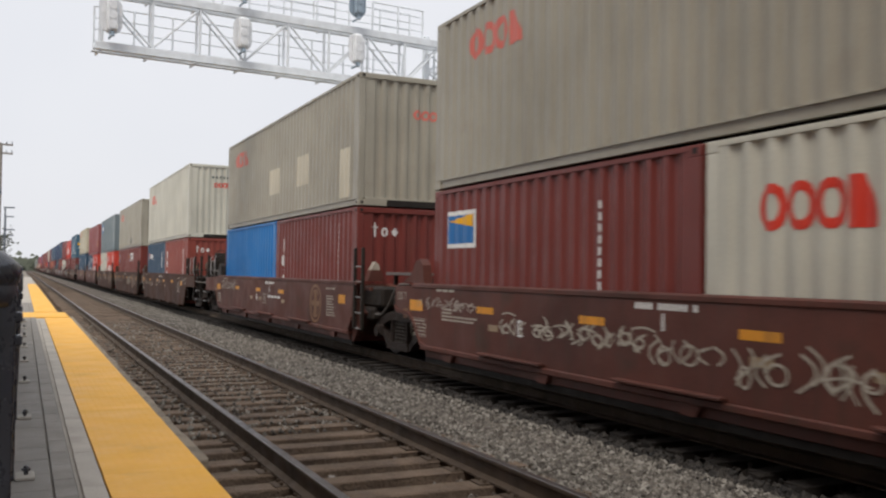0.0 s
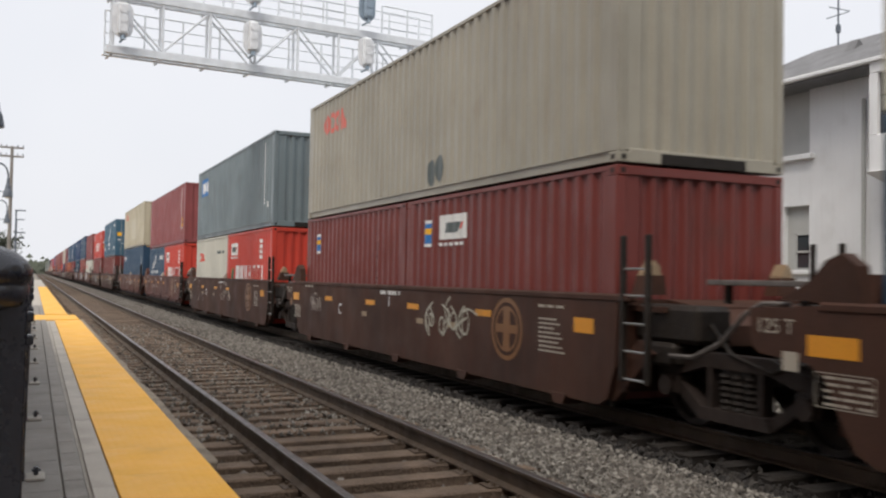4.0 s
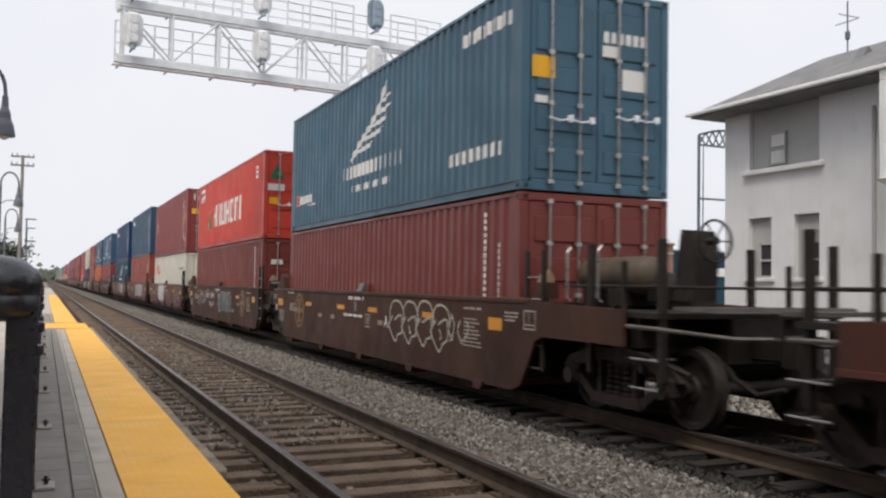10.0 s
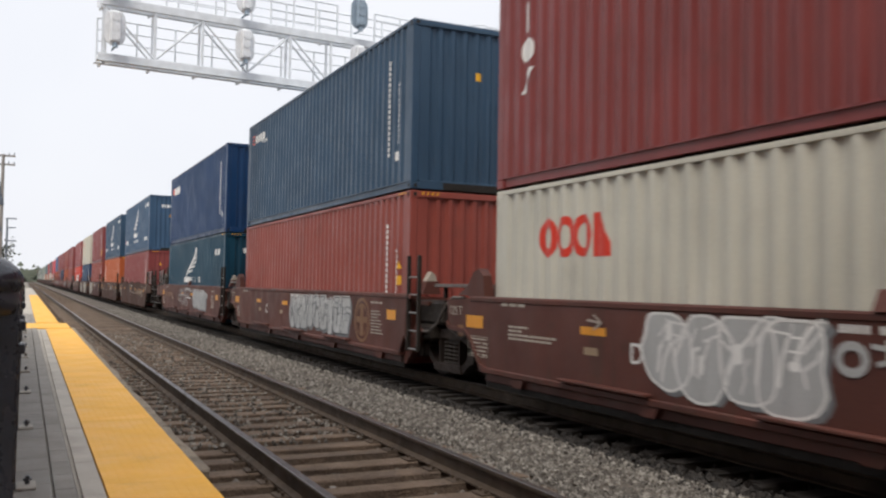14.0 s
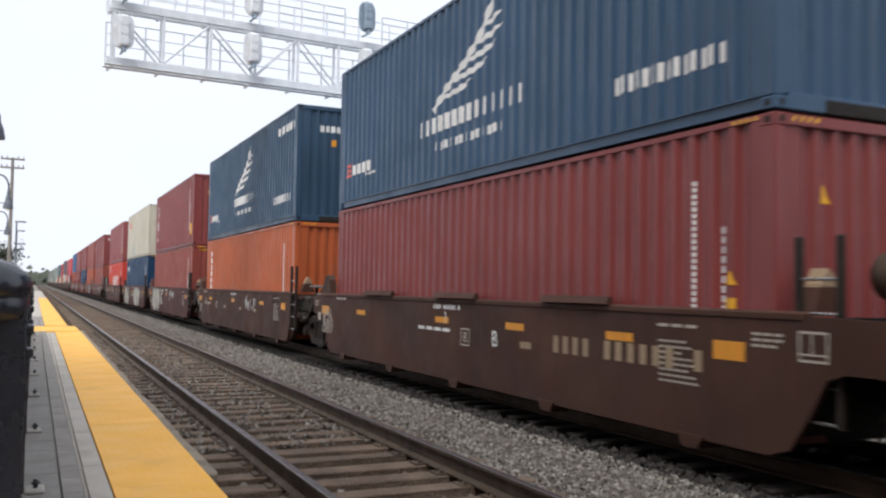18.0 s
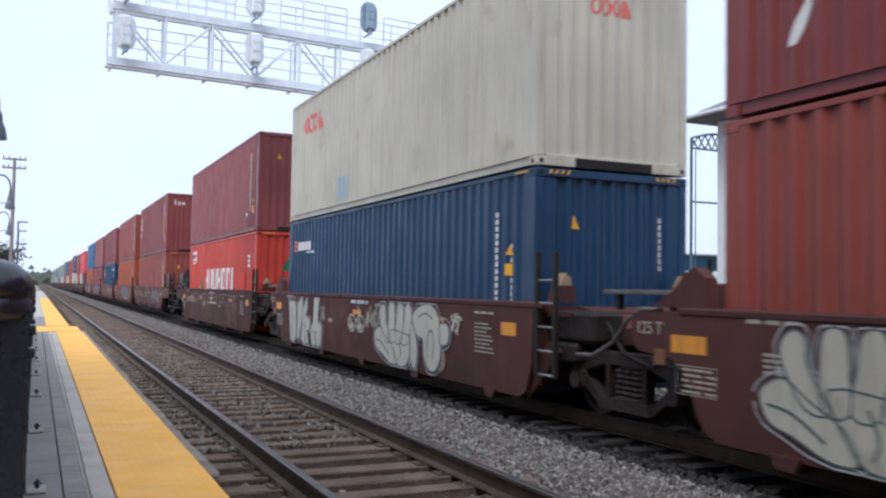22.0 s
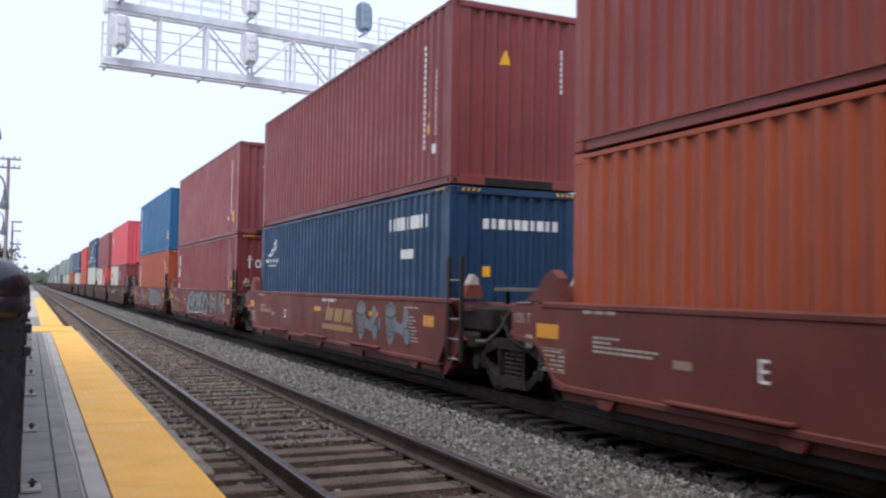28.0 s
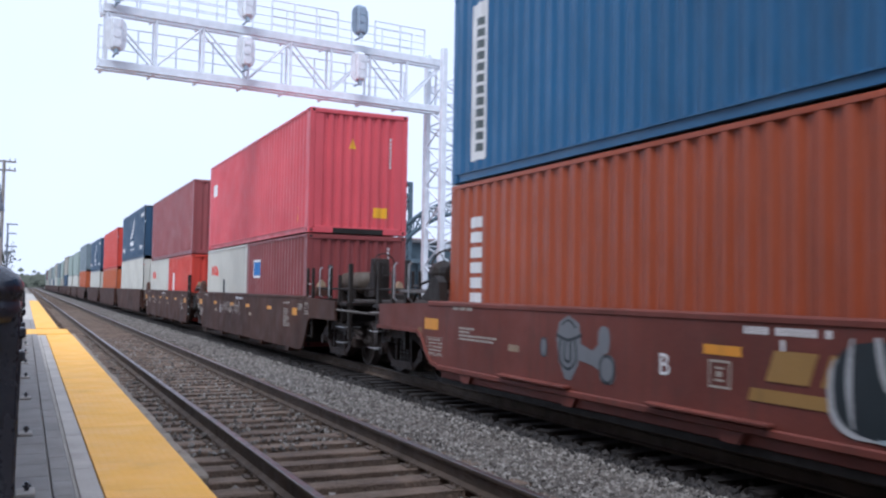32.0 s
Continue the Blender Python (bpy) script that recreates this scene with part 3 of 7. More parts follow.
def clipped(poly, lo, hi):
    """The part of a convex outline between two values of its first coordinate."""
    for sign, lim in ((1, lo), (-1, -hi)):
        out = []
        for a, b in zip(poly, poly[1:] + poly[:1]):
            ina, inb = sign * a[0] >= lim, sign * b[0] >= lim
            if ina:
                out.append(a)
            if ina != inb:
                w = (lim - sign * a[0]) / (sign * b[0] - sign * a[0])
                out.append((a[0] + w * (b[0] - a[0]), a[1] + w * (b[1] - a[1])))
        poly = out
        if len(poly) < 3:
            return []
    return poly


def decal(polys, pts, face, lift=0.004):
    """Painted shapes laid on a corrugated (or plain) sheet."""
    geo = Geo()
    for poly in polys:
        lo, hi = min(p[0] for p in poly), max(p[0] for p in poly)
        for (u0, d0), (u1, d1) in zip(pts[:-1], pts[1:]):
            if u1 > lo and u0 < hi and u1 - u0 > 1e-6:
                c = clipped(poly, max(lo - 1, u0), min(hi + 1, u1))
                if len(c) >= 3:
                    geo.add([face(u, d0 + (d1 - d0) * (u - u0) / (u1 - u0) - lift, z) for u, z in c], [tuple(range(len(c)))])
    return geo


# shapes for painted marks: u runs to the right as one faces the sheet, z up
def block(u, z, w, h, lean=0.0):
    return [[(u, z), (u + w, z), (u + w + lean, z + h), (u + lean, z + h)]]


def ring(u, z, w, h, t, gap=0.0, n=14):
    out = []
    for i in range(n):
        a, b = 2 * math.pi * i / n, 2 * math.pi * (i + 1) / n
        if gap and (a < gap or b > 2 * math.pi - gap + 0.3):
            continue
        q = []
        for k, r in ((a, 1), (b, 1), (b, 1 - 2 * t / w), (a, 1 - 2 * t / w)):
            q.append((u + w / 2 + r * w / 2 * math.cos(k), z + h / 2 + (r if r == 1 else 1 - 2 * t / h) * h / 2 * math.sin(k)))
        out.append(q)
    return out


def blob(u, z, w, h, n=16, power=2.6):
    q = []
    for i in range(n):
        k = 2 * math.pi * i / n
        c, s = math.cos(k), math.sin(k)
        q.append((u + w / 2 + w / 2 * math.copysign(abs(c) ** (2 / power), c), z + h / 2 + h / 2 * math.copysign(abs(s) ** (2 / power), s)))
    return [q]


def stroke(pts, t):
    out = []
    for (a, b), (c, d) in zip(pts[:-1], pts[1:]):
        l = math.hypot(c - a, d - b) or 1
        nx, nz = -(d - b) / l * t / 2, (c - a) / l * t / 2
        ex, ez = (c - a) / l * t * 0.3, (d - b) / l * t * 0.3
        out.append([(a - ex + nx, b - ez + nz), (a - ex - nx, b - ez - nz), (c + ex - nx, d + ez - nz), (c + ex + nx, d + ez + nz)])
    return out


def row_of_bars(u, z, w, h, n, fill=0.72):
    step = w / n
    return sum([block(u + i * step, z, step * fill, h) for i in range(n)], [])


def groups(u, z, w, h, fill=0.7):
    """Bars in three groups: four, six and one."""
    step = w / 13
    return sum([block(u + k * step, z, step * fill, h) for k in (0, 1, 2, 3, 5, 6, 7, 8, 9, 10, 12)], [])


def rings_mark(u, z, w, h):
    """Three heavy rings and a corner piece in a row."""
    s = w / 4
    out = []
    for i in range(3):
        out += ring(u + i * s, z, s * 1.02, h, s * 0.27)
    return out + [[(u + 3.08 * s, z), (u + 3.9 * s, z), (u + 3.9 * s, z + 0.3 * h), (u + 3.45 * s, z + h), (u + 3.08 * s, z + h)]]


def tall_bars(u, z, w, h):
    """Seven heavy upright pieces in a row."""
    s = w / 7.0
    out = []
    for i, (a, b) in enumerate(((0.1, 0.36), (0.1, 0.36), (0.1, 0.36), (0.1, 0.36), (0.1, 0.36), (0.1, 0.36))):
        out += block(u + i * s + a * s, z, 0.26 * s, h) + block(u + i * s + 0.56 * s, z, 0.26 * s, h)
        if i in (0, 3):
            out += block(u + i * s + a * s, z + h * 0.4, 0.6 * s, h * 0.2)
        if i in (2, 4):
            out += block(u + i * s + a * s, z, 0.6 * s, h * 0.18)
        if i in (4, 5):
            out += block(u + i * s + a * s, z + h * 0.82, 0.6 * s, h * 0.18)
    return out + block(u + 6.1 * s, z, 0.34 * s, h)


def wing_mark(u, z, w, h):
    """Stacked swept feathers over a row of bars."""
    def at(p, q):
        return (u + w * p, z + h * q)
    edge = [at(0.16, 0.36), at(0.3, 0.5), at(0.46, 0.62), at(0.6, 0.76), at(0.68, 0.9), at(0.73, 1.0)]
    out = stroke(edge, 0.035 * w)
    for p, q, l in ((0.24, 0.4, 0.3), (0.36, 0.5, 0.33), (0.47, 0.6, 0.29), (0.56, 0.7, 0.24), (0.62, 0.8, 0.17)):
        out.append([at(p, q + 0.01), at(p + l * 0.7, q + 0.02), at(p + l, q + 0.085), at(p + 0.04, q + 0.045)])
    out += row_of_bars(u, z + h * 0.17, w, h * 0.13, 14, 0.5) + row_of_bars(u + w * 0.18, z + 0.02 * h, w * 0.66, h * 0.065, 13, 0.5)
    return out


def word_marks(u, z, w, h):
    """A slim bar, a ring and a lozenge in a row."""
    k = w / 3
    return block(u + 0.3 * k, z, 0.22 * k, h * 1.15) + block(u + 0.12 * k, z + 0.72 * h, 0.6 * k, 0.12 * h) + ring(u + k, z, 0.75 * k, 0.8 * h, 0.2 * k) + [[(u + 2.0 * k, z + 0.4 * h), (u + 2.4 * k, z), (u + 2.8 * k, z + 0.4 * h), (u + 2.4 * k, z + 0.8 * h)]]


def column_marks(u, z, w, h, n):
    """Marks set one under another."""
    step = h / n
    return sum([block(u, z + i * step, w, step * 0.7) for i in range(n)], [])


def container_meshes(length, height):
    key = (length, height)
    if key in MESHES:
        return MESHES[key]
    m = {}
    hl = length / 2
    side = ribs(length)
    m["side_wall"] = sheet(side, 0.145, height - 0.055, lambda u, d, z: (-(1.214 - d), -u, z)).box(-1.212, -1.17, -hl + 0.14, hl - 0.14, 0.13, 0.146).mesh("side_wall")
    ends = ribs(2.438, 0.232, 0.055, 0.06, 0.04, 0.2)
    m["end_wall"] = sheet(ends, 0.15, height - 0.1, lambda u, d, z: (u, -(hl - 0.02 - d), z)).mesh("end_wall")
    roof = ribs(length, 0.22, 0.05, 0.06, 0.02, 0.3)
    g = Geo()
    v = []
    for u, d in roof:
        v += [(-1.17, u, height - 0.014 - d), (1.17, u, height - 0.014 - d)]
    m["roof"] = g.add(v, [(2 * i, 2 * i + 1, 2 * i + 3, 2 * i + 2) for i in range(len(roof) - 1)]).mesh("roof")
    m["top_rail"] = Geo().bar(-1.219, -1.155, -hl + 0.15, hl - 0.15, height - 0.06, height - 0.002, 0.006).mesh("top_rail")
    g = Geo().bar(-1.188, -1.165, -hl + 0.15, hl - 0.15, 0.02, 0.158, 0.004)
    g.box(-1.188, -1.12, -hl + 0.15, hl - 0.15, 0.02, 0.035)
    m["bottom_rail"] = g.mesh("bottom_rail")
    m["header"] = Geo().bar(-1.06, 1.06, -hl, -hl + 0.07, height - 0.11, height - 0.004, 0.008).mesh("header")
    m["sill"] = Geo().bar(-1.06, 1.06, -hl, -hl + 0.07, 0.0, 0.155, 0.008).mesh("sill")
    m["tunnel"] = Geo().bar(-0.62, 0.62, -hl - 0.004, -hl + 0.05, -0.001, 0.125, 0.004).mesh("gooseneck_tunnel")
    m["hole"] = Geo().bar(-1.2225, -1.21, -hl + 0.055, -hl + 0.125, 0.03, 0.09, 0.002).mesh("casting_hole")
    m["end_hole"] = Geo().bar(-1.165, -1.105, -hl - 0.0035, -hl + 0.01, 0.03, 0.09, 0.002).mesh("casting_hole")
    stripe = Geo()
    for k in range(4):
        a = -hl + 0.2 + 0.09 * k
        stripe.prism([(a, height - 0.05), (a + 0.04, height - 0.05), (a + 0.065, height - 0.015), (a + 0.025, height - 0.015)], 0, -1.2215, -1.218)
        b = -1.02 + 0.09 * k
        stripe.prism([(b, height - 0.07), (b + 0.035, height - 0.07), (b + 0.06, height - 0.02), (b + 0.025, height - 0.02)], 1, -hl - 0.003, -hl + 0.001)
        stripe.prism([(-b, height - 0.07), (-b - 0.035, height - 0.07), (-b - 0.06, height - 0.02), (-b - 0.025, height - 0.02)], 1, -hl - 0.003, -hl + 0.001)
    m["stripe"] = stripe.mesh("hazard_stripe")
    m["corner_post"] = Geo().bar(-1.219, -1.09, -hl, -hl + 0.16, 0.115, height - 0.115, 0.012).mesh("corner_post")
    g = Geo().bar(-1.22, -1.05, -hl - 0.001, -hl + 0.178, 0.0, 0.118, 0.01)
    m["corner_casting"] = g.mesh("corner_casting")
    m["floor"] = Geo().box(-1.15, 1.15, -hl + 0.08, hl - 0.08, 0.03, 0.15).mesh("floor")
    g = Geo().bar(-1.08, -0.01, -hl + 0.01, -hl + 0.05, 0.16, height - 0.12, 0.008)
    m["door"] = g.mesh("door")
    m["panels"] = [Geo().bar(-1.0, -0.09, -hl - 0.008, -hl + 0.02, z0, z1, 0.018).mesh("door_panel") for z0, z1 in ((0.28, 0.62), (0.82, 1.18), (1.38, 1.72), (1.92, height - 0.3))]
    g = Geo()
    g.tube((0, -hl - 0.045, 0.1), (0, -hl - 0.045, height - 0.08), 0.017, 8)
    for z in (0.12, 0.55, 1.2, 1.9, height - 0.12):
        g.bar(-0.045, 0.045, -hl - 0.06, -hl - 0.005, z - 0.03, z + 0.03, 0.006)
    m["locking_bar"] = g.mesh("locking_bar")
    m["handle"] = Geo().line([(0, -hl - 0.07, 1.0), (0.16, -hl - 0.085, 0.96), (0.34, -hl - 0.08, 1.0)], 0.014, 6).bar(0.3, 0.38, -hl - 0.1, -hl - 0.05, 0.95, 1.05, 0.008).mesh("handle")
    m["ribs"], m["end_ribs"] = side, ends
    MESHES[key] = m
    return m


TURN = pose(0, 0, 0, 0, 0, 180)


def container(mat, label, length=12.192, height=2.591, doors=False, marks=(), end_marks=(), full=True, group="containers on the train"):
    """A corrugated steel freight container, its base at z = 0, its length along y. marks: (ink, shapes) on the side that faces the platform."""
    m = container_meshes(length, height)
    c = thing("shipping_container", label, "container", group)
    for name in ("side_wall", "top_rail", "bottom_rail"):
        put(name, m[name], mat, c)
        put(name, m[name], mat, c, at=TURN)
    put("roof", m["roof"], mat, c)
    put("end_wall", m["end_wall"], mat, c, at=TURN)
    if full:
        put("floor", m["floor"], IRON, c)
    if doors:
        for x in (0, 1.09):
            leaf = put("door", m["door"], mat, c, at=pose(x, 0, 0))
            for me in m["panels"]:
                put("door_panel", me, mat, leaf)
        for x in (-0.78, -0.32, 0.32, 0.78):
            bar = put("locking_bar", m["locking_bar"], BRIGHT, c, "upright door locking bar", at=pose(x, 0, 0))
            put("handle", m["handle"], GALV, bar, at=pose(-0.16 if x in (-0.32, 0.78) else -0.05, 0, 0.1 if x > 0 else 0.0))
    else:
        put("end_wall", m["end_wall"], mat, c)
    if full:
        if not doors and length > 7:
            put("gooseneck_tunnel", m["tunnel"], GAP, c, "dark recess under the end wall")
        for z in (0.0, height - 0.118):
            put("casting_hole", m["hole"], GAP, c, at=pose(0, 0, z))
            put("casting_hole", m["end_hole"], GAP, c, at=pose(0, 0, z))
            put("casting_hole", m["end_hole"], GAP, c, at=Matrix.Diagonal((-1, 1, 1, 1)) @ pose(0, 0, z))
        if height > 2.7 and not doors and "sitting" in label:
            put("hazard_stripe", m["stripe"], INK["yellow"], c, "yellow slanting height-warning stripes")
        for name in ("header", "sill"):
            put(name, m[name], mat, c)
            put(name, m[name], mat, c, at=TURN)
        for at in (Matrix.Identity(4), TURN, Matrix.Diagonal((-1, 1, 1, 1)), Matrix.Diagonal((1, -1, 1, 1))):
            put("corner_post", m["corner_post"], mat, c, at=at)
            for z in (0.0, height - 0.118):
                put("corner_casting", m["corner_casting"], mat, c, at=at @ pose(0, 0, z))
    hl = length / 2
    for i, (ink, shapes) in enumerate(marks):
        shapes = [[(u - hl, z) for u, z in s] for s in shapes]
        for some in ([[s] for s in shapes] if len(shapes) <= 9 else [shapes]):
            put("painted_mark", decal(some, m["ribs"], lambda u, d, z: (-(1.214 - d), -u, z), 0.004 + 0.0015 * i).mesh("painted_mark"), INK[ink], c, ink + " painted marking")
    for i, (ink, shapes) in enumerate(end_marks):
        shapes = [[(u - 1.219, z) for u, z in s] for s in shapes]
        pts = [(-1.2, 0), (1.2, 0)] if doors else m["end_ribs"]
        lift = 0.032 + 0.0015 * i if doors else 0.004 + 0.0015 * i
        put("painted_mark", decal(shapes, pts, lambda u, d, z: (u, -(hl - 0.02 - d), z), lift).mesh("painted_mark"), INK[ink], c, ink + " painted marking")
    return c


# -- well cars --
WELL_X = 1.37


def well_meshes(near_coupler, far_coupler, plain=False):
    key = ("well", near_coupler, far_coupler, plain)
    if key in MESHES:
        return MESHES[key]
    m = {}

    def end(c, near=False):
        if near and not c:
            return [(6.0, 0.36), (6.16, 0.42), (6.3, 0.62), (6.34, 1.24), (6.28, 1.30)]
        if c:
            return [(6.15, 0.37), (6.4, 0.41), (6.62, 0.6), (6.78, 0.8), (6.95, 0.86), (8.65, 0.86), (8.65, 1.25), (6.6, 1.30)]
        return [(6.0, 0.36), (6.2, 0.40), (6.36, 0.56), (6.5, 0.74), (6.66, 0.84), (7.18, 0.88), (7.26, 0.94), (7.3, 1.26), (6.6, 1.30)]
    far, near = end(far_coupler), [(-y, z) for y, z in end(near_coupler, True)][::-1]
    if plain:
        drop = {0.36: 0.12, 0.37: 0.12, 0.42: 0.2, 0.40: 0.2, 0.41: 0.2, 0.62: 0.56, 0.56: 0.48, 0.6: 0.52}
        near, far = [(y, drop.get(z, z)) for y, z in near], [(y, drop.get(z, z)) for y, z in far]
    outline = near + far
    lip = [p for p in near if p[1] < 1.0], [p for p in far if p[1] < 1.0]
    g = Geo().prism(outline, 0, -WELL_X, -WELL_X + 0.05)
    m["side_panel"] = g.mesh("side_panel")
    m["top_chord"] = Geo().bar(-WELL_X - 0.012, -WELL_X + 0.11, -6.55, 6.55, 1.25, 1.335, 0.02).mesh("top_chord")
    if plain:
        g = Geo().bar(-WELL_X + 0.052, -WELL_X + 0.12, -6.0, 6.0, 0.1, 0.16, 0.008)
    else:
        g = Geo().bar(-WELL_X - 0.035, -WELL_X + 0.1, -6.15, 6.15, 0.31, 0.385, 0.012)
    for pts in () if plain else lip:
        for (a, b), (c, d) in zip(pts[:-1], pts[1:]):
            g.prism([(a, b - 0.03), (c, d - 0.03), (c, d + 0.025), (a, b + 0.025)], 0, -WELL_X - 0.03, -WELL_X + 0.04)
    if not plain:
        g.bar(-WELL_X + 0.03, -WELL_X + 0.12, -6.1, 6.1, 0.2, 0.31, 0.008)
    m["bottom_chord"] = g.mesh("bottom_chord")
    m["step_plate"] = Geo().bar(-WELL_X - 0.1, -WELL_X, -0.8, 0.8, 0.40, 0.435, 0.008).mesh("step_plate")
    m["jack_pad"] = Geo().prism([(-0.18, 0.32), (-0.1, 0.2), (0.1, 0.2), (0.18, 0.32)], 0, -WELL_X - 0.02, -WELL_X + 0.25).mesh("jack_pad")
    g = Geo()
    for i in range(9):
        y = -5.6 + 1.4 * i
        g.box(-1.3, 1.3, y - 0.1, y + 0.1, 0.14, 0.17)
    g.box(-1.3, -1.0, -6.1, 6.1, 0.15, 0.172).box(1.0, 1.3, -6.1, 6.1, 0.15, 0.172)
    g.box(-1.31, -1.25, -6.15, 6.15, 0.12, 0.36).box(1.25, 1.31, -6.15, 6.15, 0.12, 0.36)
    m["well_floor"] = g.mesh("well_floor")
    g = Geo().box(-1.3, 1.3, 6.28, 6.4, 0.3, 1.28)
    g.prism([(6.4, 0.85), (7.35, 0.85), (7.35, 1.05), (6.9, 1.22), (6.4, 1.28)], 0, -0.75, 0.75)
    g.box(-1.25, 1.25, 6.4, 6.95, 1.16, 1.22)
    m["end_platform"] = g.mesh("end_platform")
    g = Geo().box(-1.3, 1.3, 6.28, 6.4, 0.3, 1.28)
    g.box(-1.3, 1.3, 6.4, 9.15, 1.17, 1.23).box(-0.35, 0.35, 6.4, 9.2, 0.72, 1.17).box(-1.25, 1.25, 8.62, 8.78, 0.85, 1.2)
    m["coupler_platform"] = g.mesh("coupler_platform")
    g = Geo().bar(-0.12, 0.12, 9.1, 9.7, 0.74, 0.98, 0.02)
    g.prism([(-0.16, 9.68), (0.2, 9.62), (0.22, 9.9), (0.05, 9.95), (-0.14, 9.88)], 2, 0.7, 1.02)
    m["coupler"] = g.mesh("coupler")
    m["air_hose"] = Geo().line([(-0.4, 9.0, 0.8), (-0.42, 9.3, 0.55), (-0.4, 9.6, 0.42), (-0.3, 9.88, 0.5)], 0.03, 6).mesh("air_hose")
    g = Geo()
    for y in (0, 0.42):
        g.bar(-0.03, 0.03, y - 0.03, y + 0.03, 0.42, 1.95, 0.008)
    m["ladder_stile"] = g.mesh("ladder_stile")
    m["end_brace"] = Geo().prism([(-5.9, 0.18), (-6.2, 0.18), (-6.85, 0.74), (-6.6, 0.86)], 0, -1.3, -1.18).mesh("end_brace")
    m["end_body"] = Geo().bar(-1.2, -0.75, -7.4, -6.4, 0.86, 1.24, 0.05).bar(-1.25, -0.9, -7.1, -6.45, 0.62, 0.86, 0.04).mesh("end_body")
    m["rung"] = Geo().tube((0, 0, 0), (0, 0.42, 0), 0.014, 6).mesh("rung")
    m["guide"] = Geo().prism([(-0.16, 1.33), (0.16, 1.33), (0.13, 1.54), (-0.08, 1.56)], 1, -6.42, -6.22).mesh("corner_guide")
    m["fin"] = Geo().prism([(6.14, 1.33), (6.66, 1.33), (6.64, 1.5), (6.5, 1.66), (6.34, 1.72), (6.2, 1.62)], 0, -1.36, -1.22).prism([(6.5, 1.34), (7.0, 1.34), (6.66, 1.5)], 0, -1.34, -1.28).mesh("corner_guide")
    m["tip"] = Geo().prism([(-0.09, 1.54), (0.09, 1.54), (0.07, 1.64), (0.0, 1.7)], 1, -6.42, -6.24).mesh("guide_tip")
    m["mid_plate"] = Geo().prism([(-WELL_X - 0.03, 1.335), (-WELL_X + 0.1, 1.335), (-WELL_X + 0.1, 1.49), (-WELL_X + 0.05, 1.5)], 1, -0.14, 0.14).mesh("mid_plate")
    m["brake_pipe"] = Geo().line([(-1.15, 6.5, 1.25), (-1.15, 6.9, 0.85), (-1.1, 7.3, 0.68), (-1.1, 7.8, 0.8), (-1.0, 8.3, 1.15)], 0.022, 6).mesh("brake_pipe")
    m["post"] = Geo().bar(-1.24, -1.16, 0, 0.09, 0.5, 2.0, 0.008).mesh("end_post")
    m["short_post"] = Geo().bar(-1.23, -1.17, 0, 0.06, 1.2, 1.78, 0.008).mesh("end_post")
    m["handrail"] = Geo().tube((-1.2, 7.2, 1.5), (-1.2, 9.09, 1.5), 0.02, 6).tube((-1.2, 9.09, 1.5), (1.2, 9.09, 1.5), 0.017, 6).mesh("handrail")
    m["grab_iron"] = Geo().line([(-1.27, 0, 1.32), (-1.32, 0, 1.36), (-1.32, 0, 1.9), (-1.27, 0, 1.96)], 0.016, 6).mesh("grab_iron")
    m["lever"] = Geo().line([(-1.33, 7.3, 1.1), (-1.33, 9.2, 1.07), (-0.6, 9.5, 0.98), (-0.2, 9.6, 0.98)], 0.024, 6).mesh("uncoupling_lever")
    m["grate_bar"] = Geo().box(-1.15, 1.15, 0, 0.03, 1.26, 1.3).mesh("grate_bar")
    m["sill"] = Geo().prism([(6.5, 0.5), (7.1, 0.42), (8.9, 0.46), (9.2, 0.7), (9.2, 0.95), (6.5, 0.95)], 0, -0.42, 0.42).mesh("draft_sill")
    m["rigging"] = Geo().bar(-1.1, -0.5, 8.5, 8.85, 0.55, 0.85, 0.04).tube((-1.15, 8.66, 0.62), (1.15, 8.66, 0.62), 0.05, 8).bar(-1.15, -0.9, 7.0, 7.3, 0.9, 1.15, 0.03).line([(-1.2, 6.9, 0.92), (-1.22, 7.9, 0.9), (-1.2, 8.8, 0.78), (-1.0, 9.3, 0.6)], 0.03, 6).mesh("brake_rigging")
    m["deck"] = Geo().bar(-1.28, -0.72, 6.75, 7.95, 1.45, 1.5, 0.006).mesh("crossover_deck")
    m["deck_leg"] = Geo().box(-1.2, -1.14, 0, 0.05, 1.28, 1.46).mesh("deck_leg")
    m["hose"] = Geo().line([(-1.25, 6.95, 1.3), (-1.32, 7.2, 1.3), (-1.34, 7.38, 1.2), (-1.33, 7.7, 0.92), (-1.3, 8.1, 0.76), (-1.25, 8.5, 0.74)], 0.024, 6).mesh("brake_hose")
    m["lump"] = Geo().spin([(0.04, -0.32), (0.17, -0.3), (0.21, -0.15), (0.15, 0.0), (0.22, 0.1), (0.2, 0.3), (0.05, 0.34)], (-0.75, 7.2, 1.78), 12, 1).bar(-0.95, -0.35, 7.0, 7.5, 1.5, 1.72, 0.05).line([(-0.8, 7.5, 1.7), (-0.95, 7.8, 1.6), (-1.0, 8.0, 1.3)], 0.025, 6).mesh("brake_valve")
    m["footstep"] = Geo().bar(-1.36, -1.32, 8.75, 9.2, 0.438, 0.455, 0.004).bar(-1.32, -0.98, 9.0, 9.06, 0.438, 0.455, 0.004).mesh("footstep")
    m["valve"] = Geo().bar(-0.6, 0.0, 7.2, 7.6, 1.23, 1.5, 0.04).spin([(0.02, 1.3), (0.2, 1.34), (0.24, 1.5), (0.16, 1.66), (0.04, 1.7)], (-0.25, 7.9, 0), 12).bar(0.1, 0.5, 7.4, 8.0, 1.23, 1.42, 0.03).mesh("valve_gear")
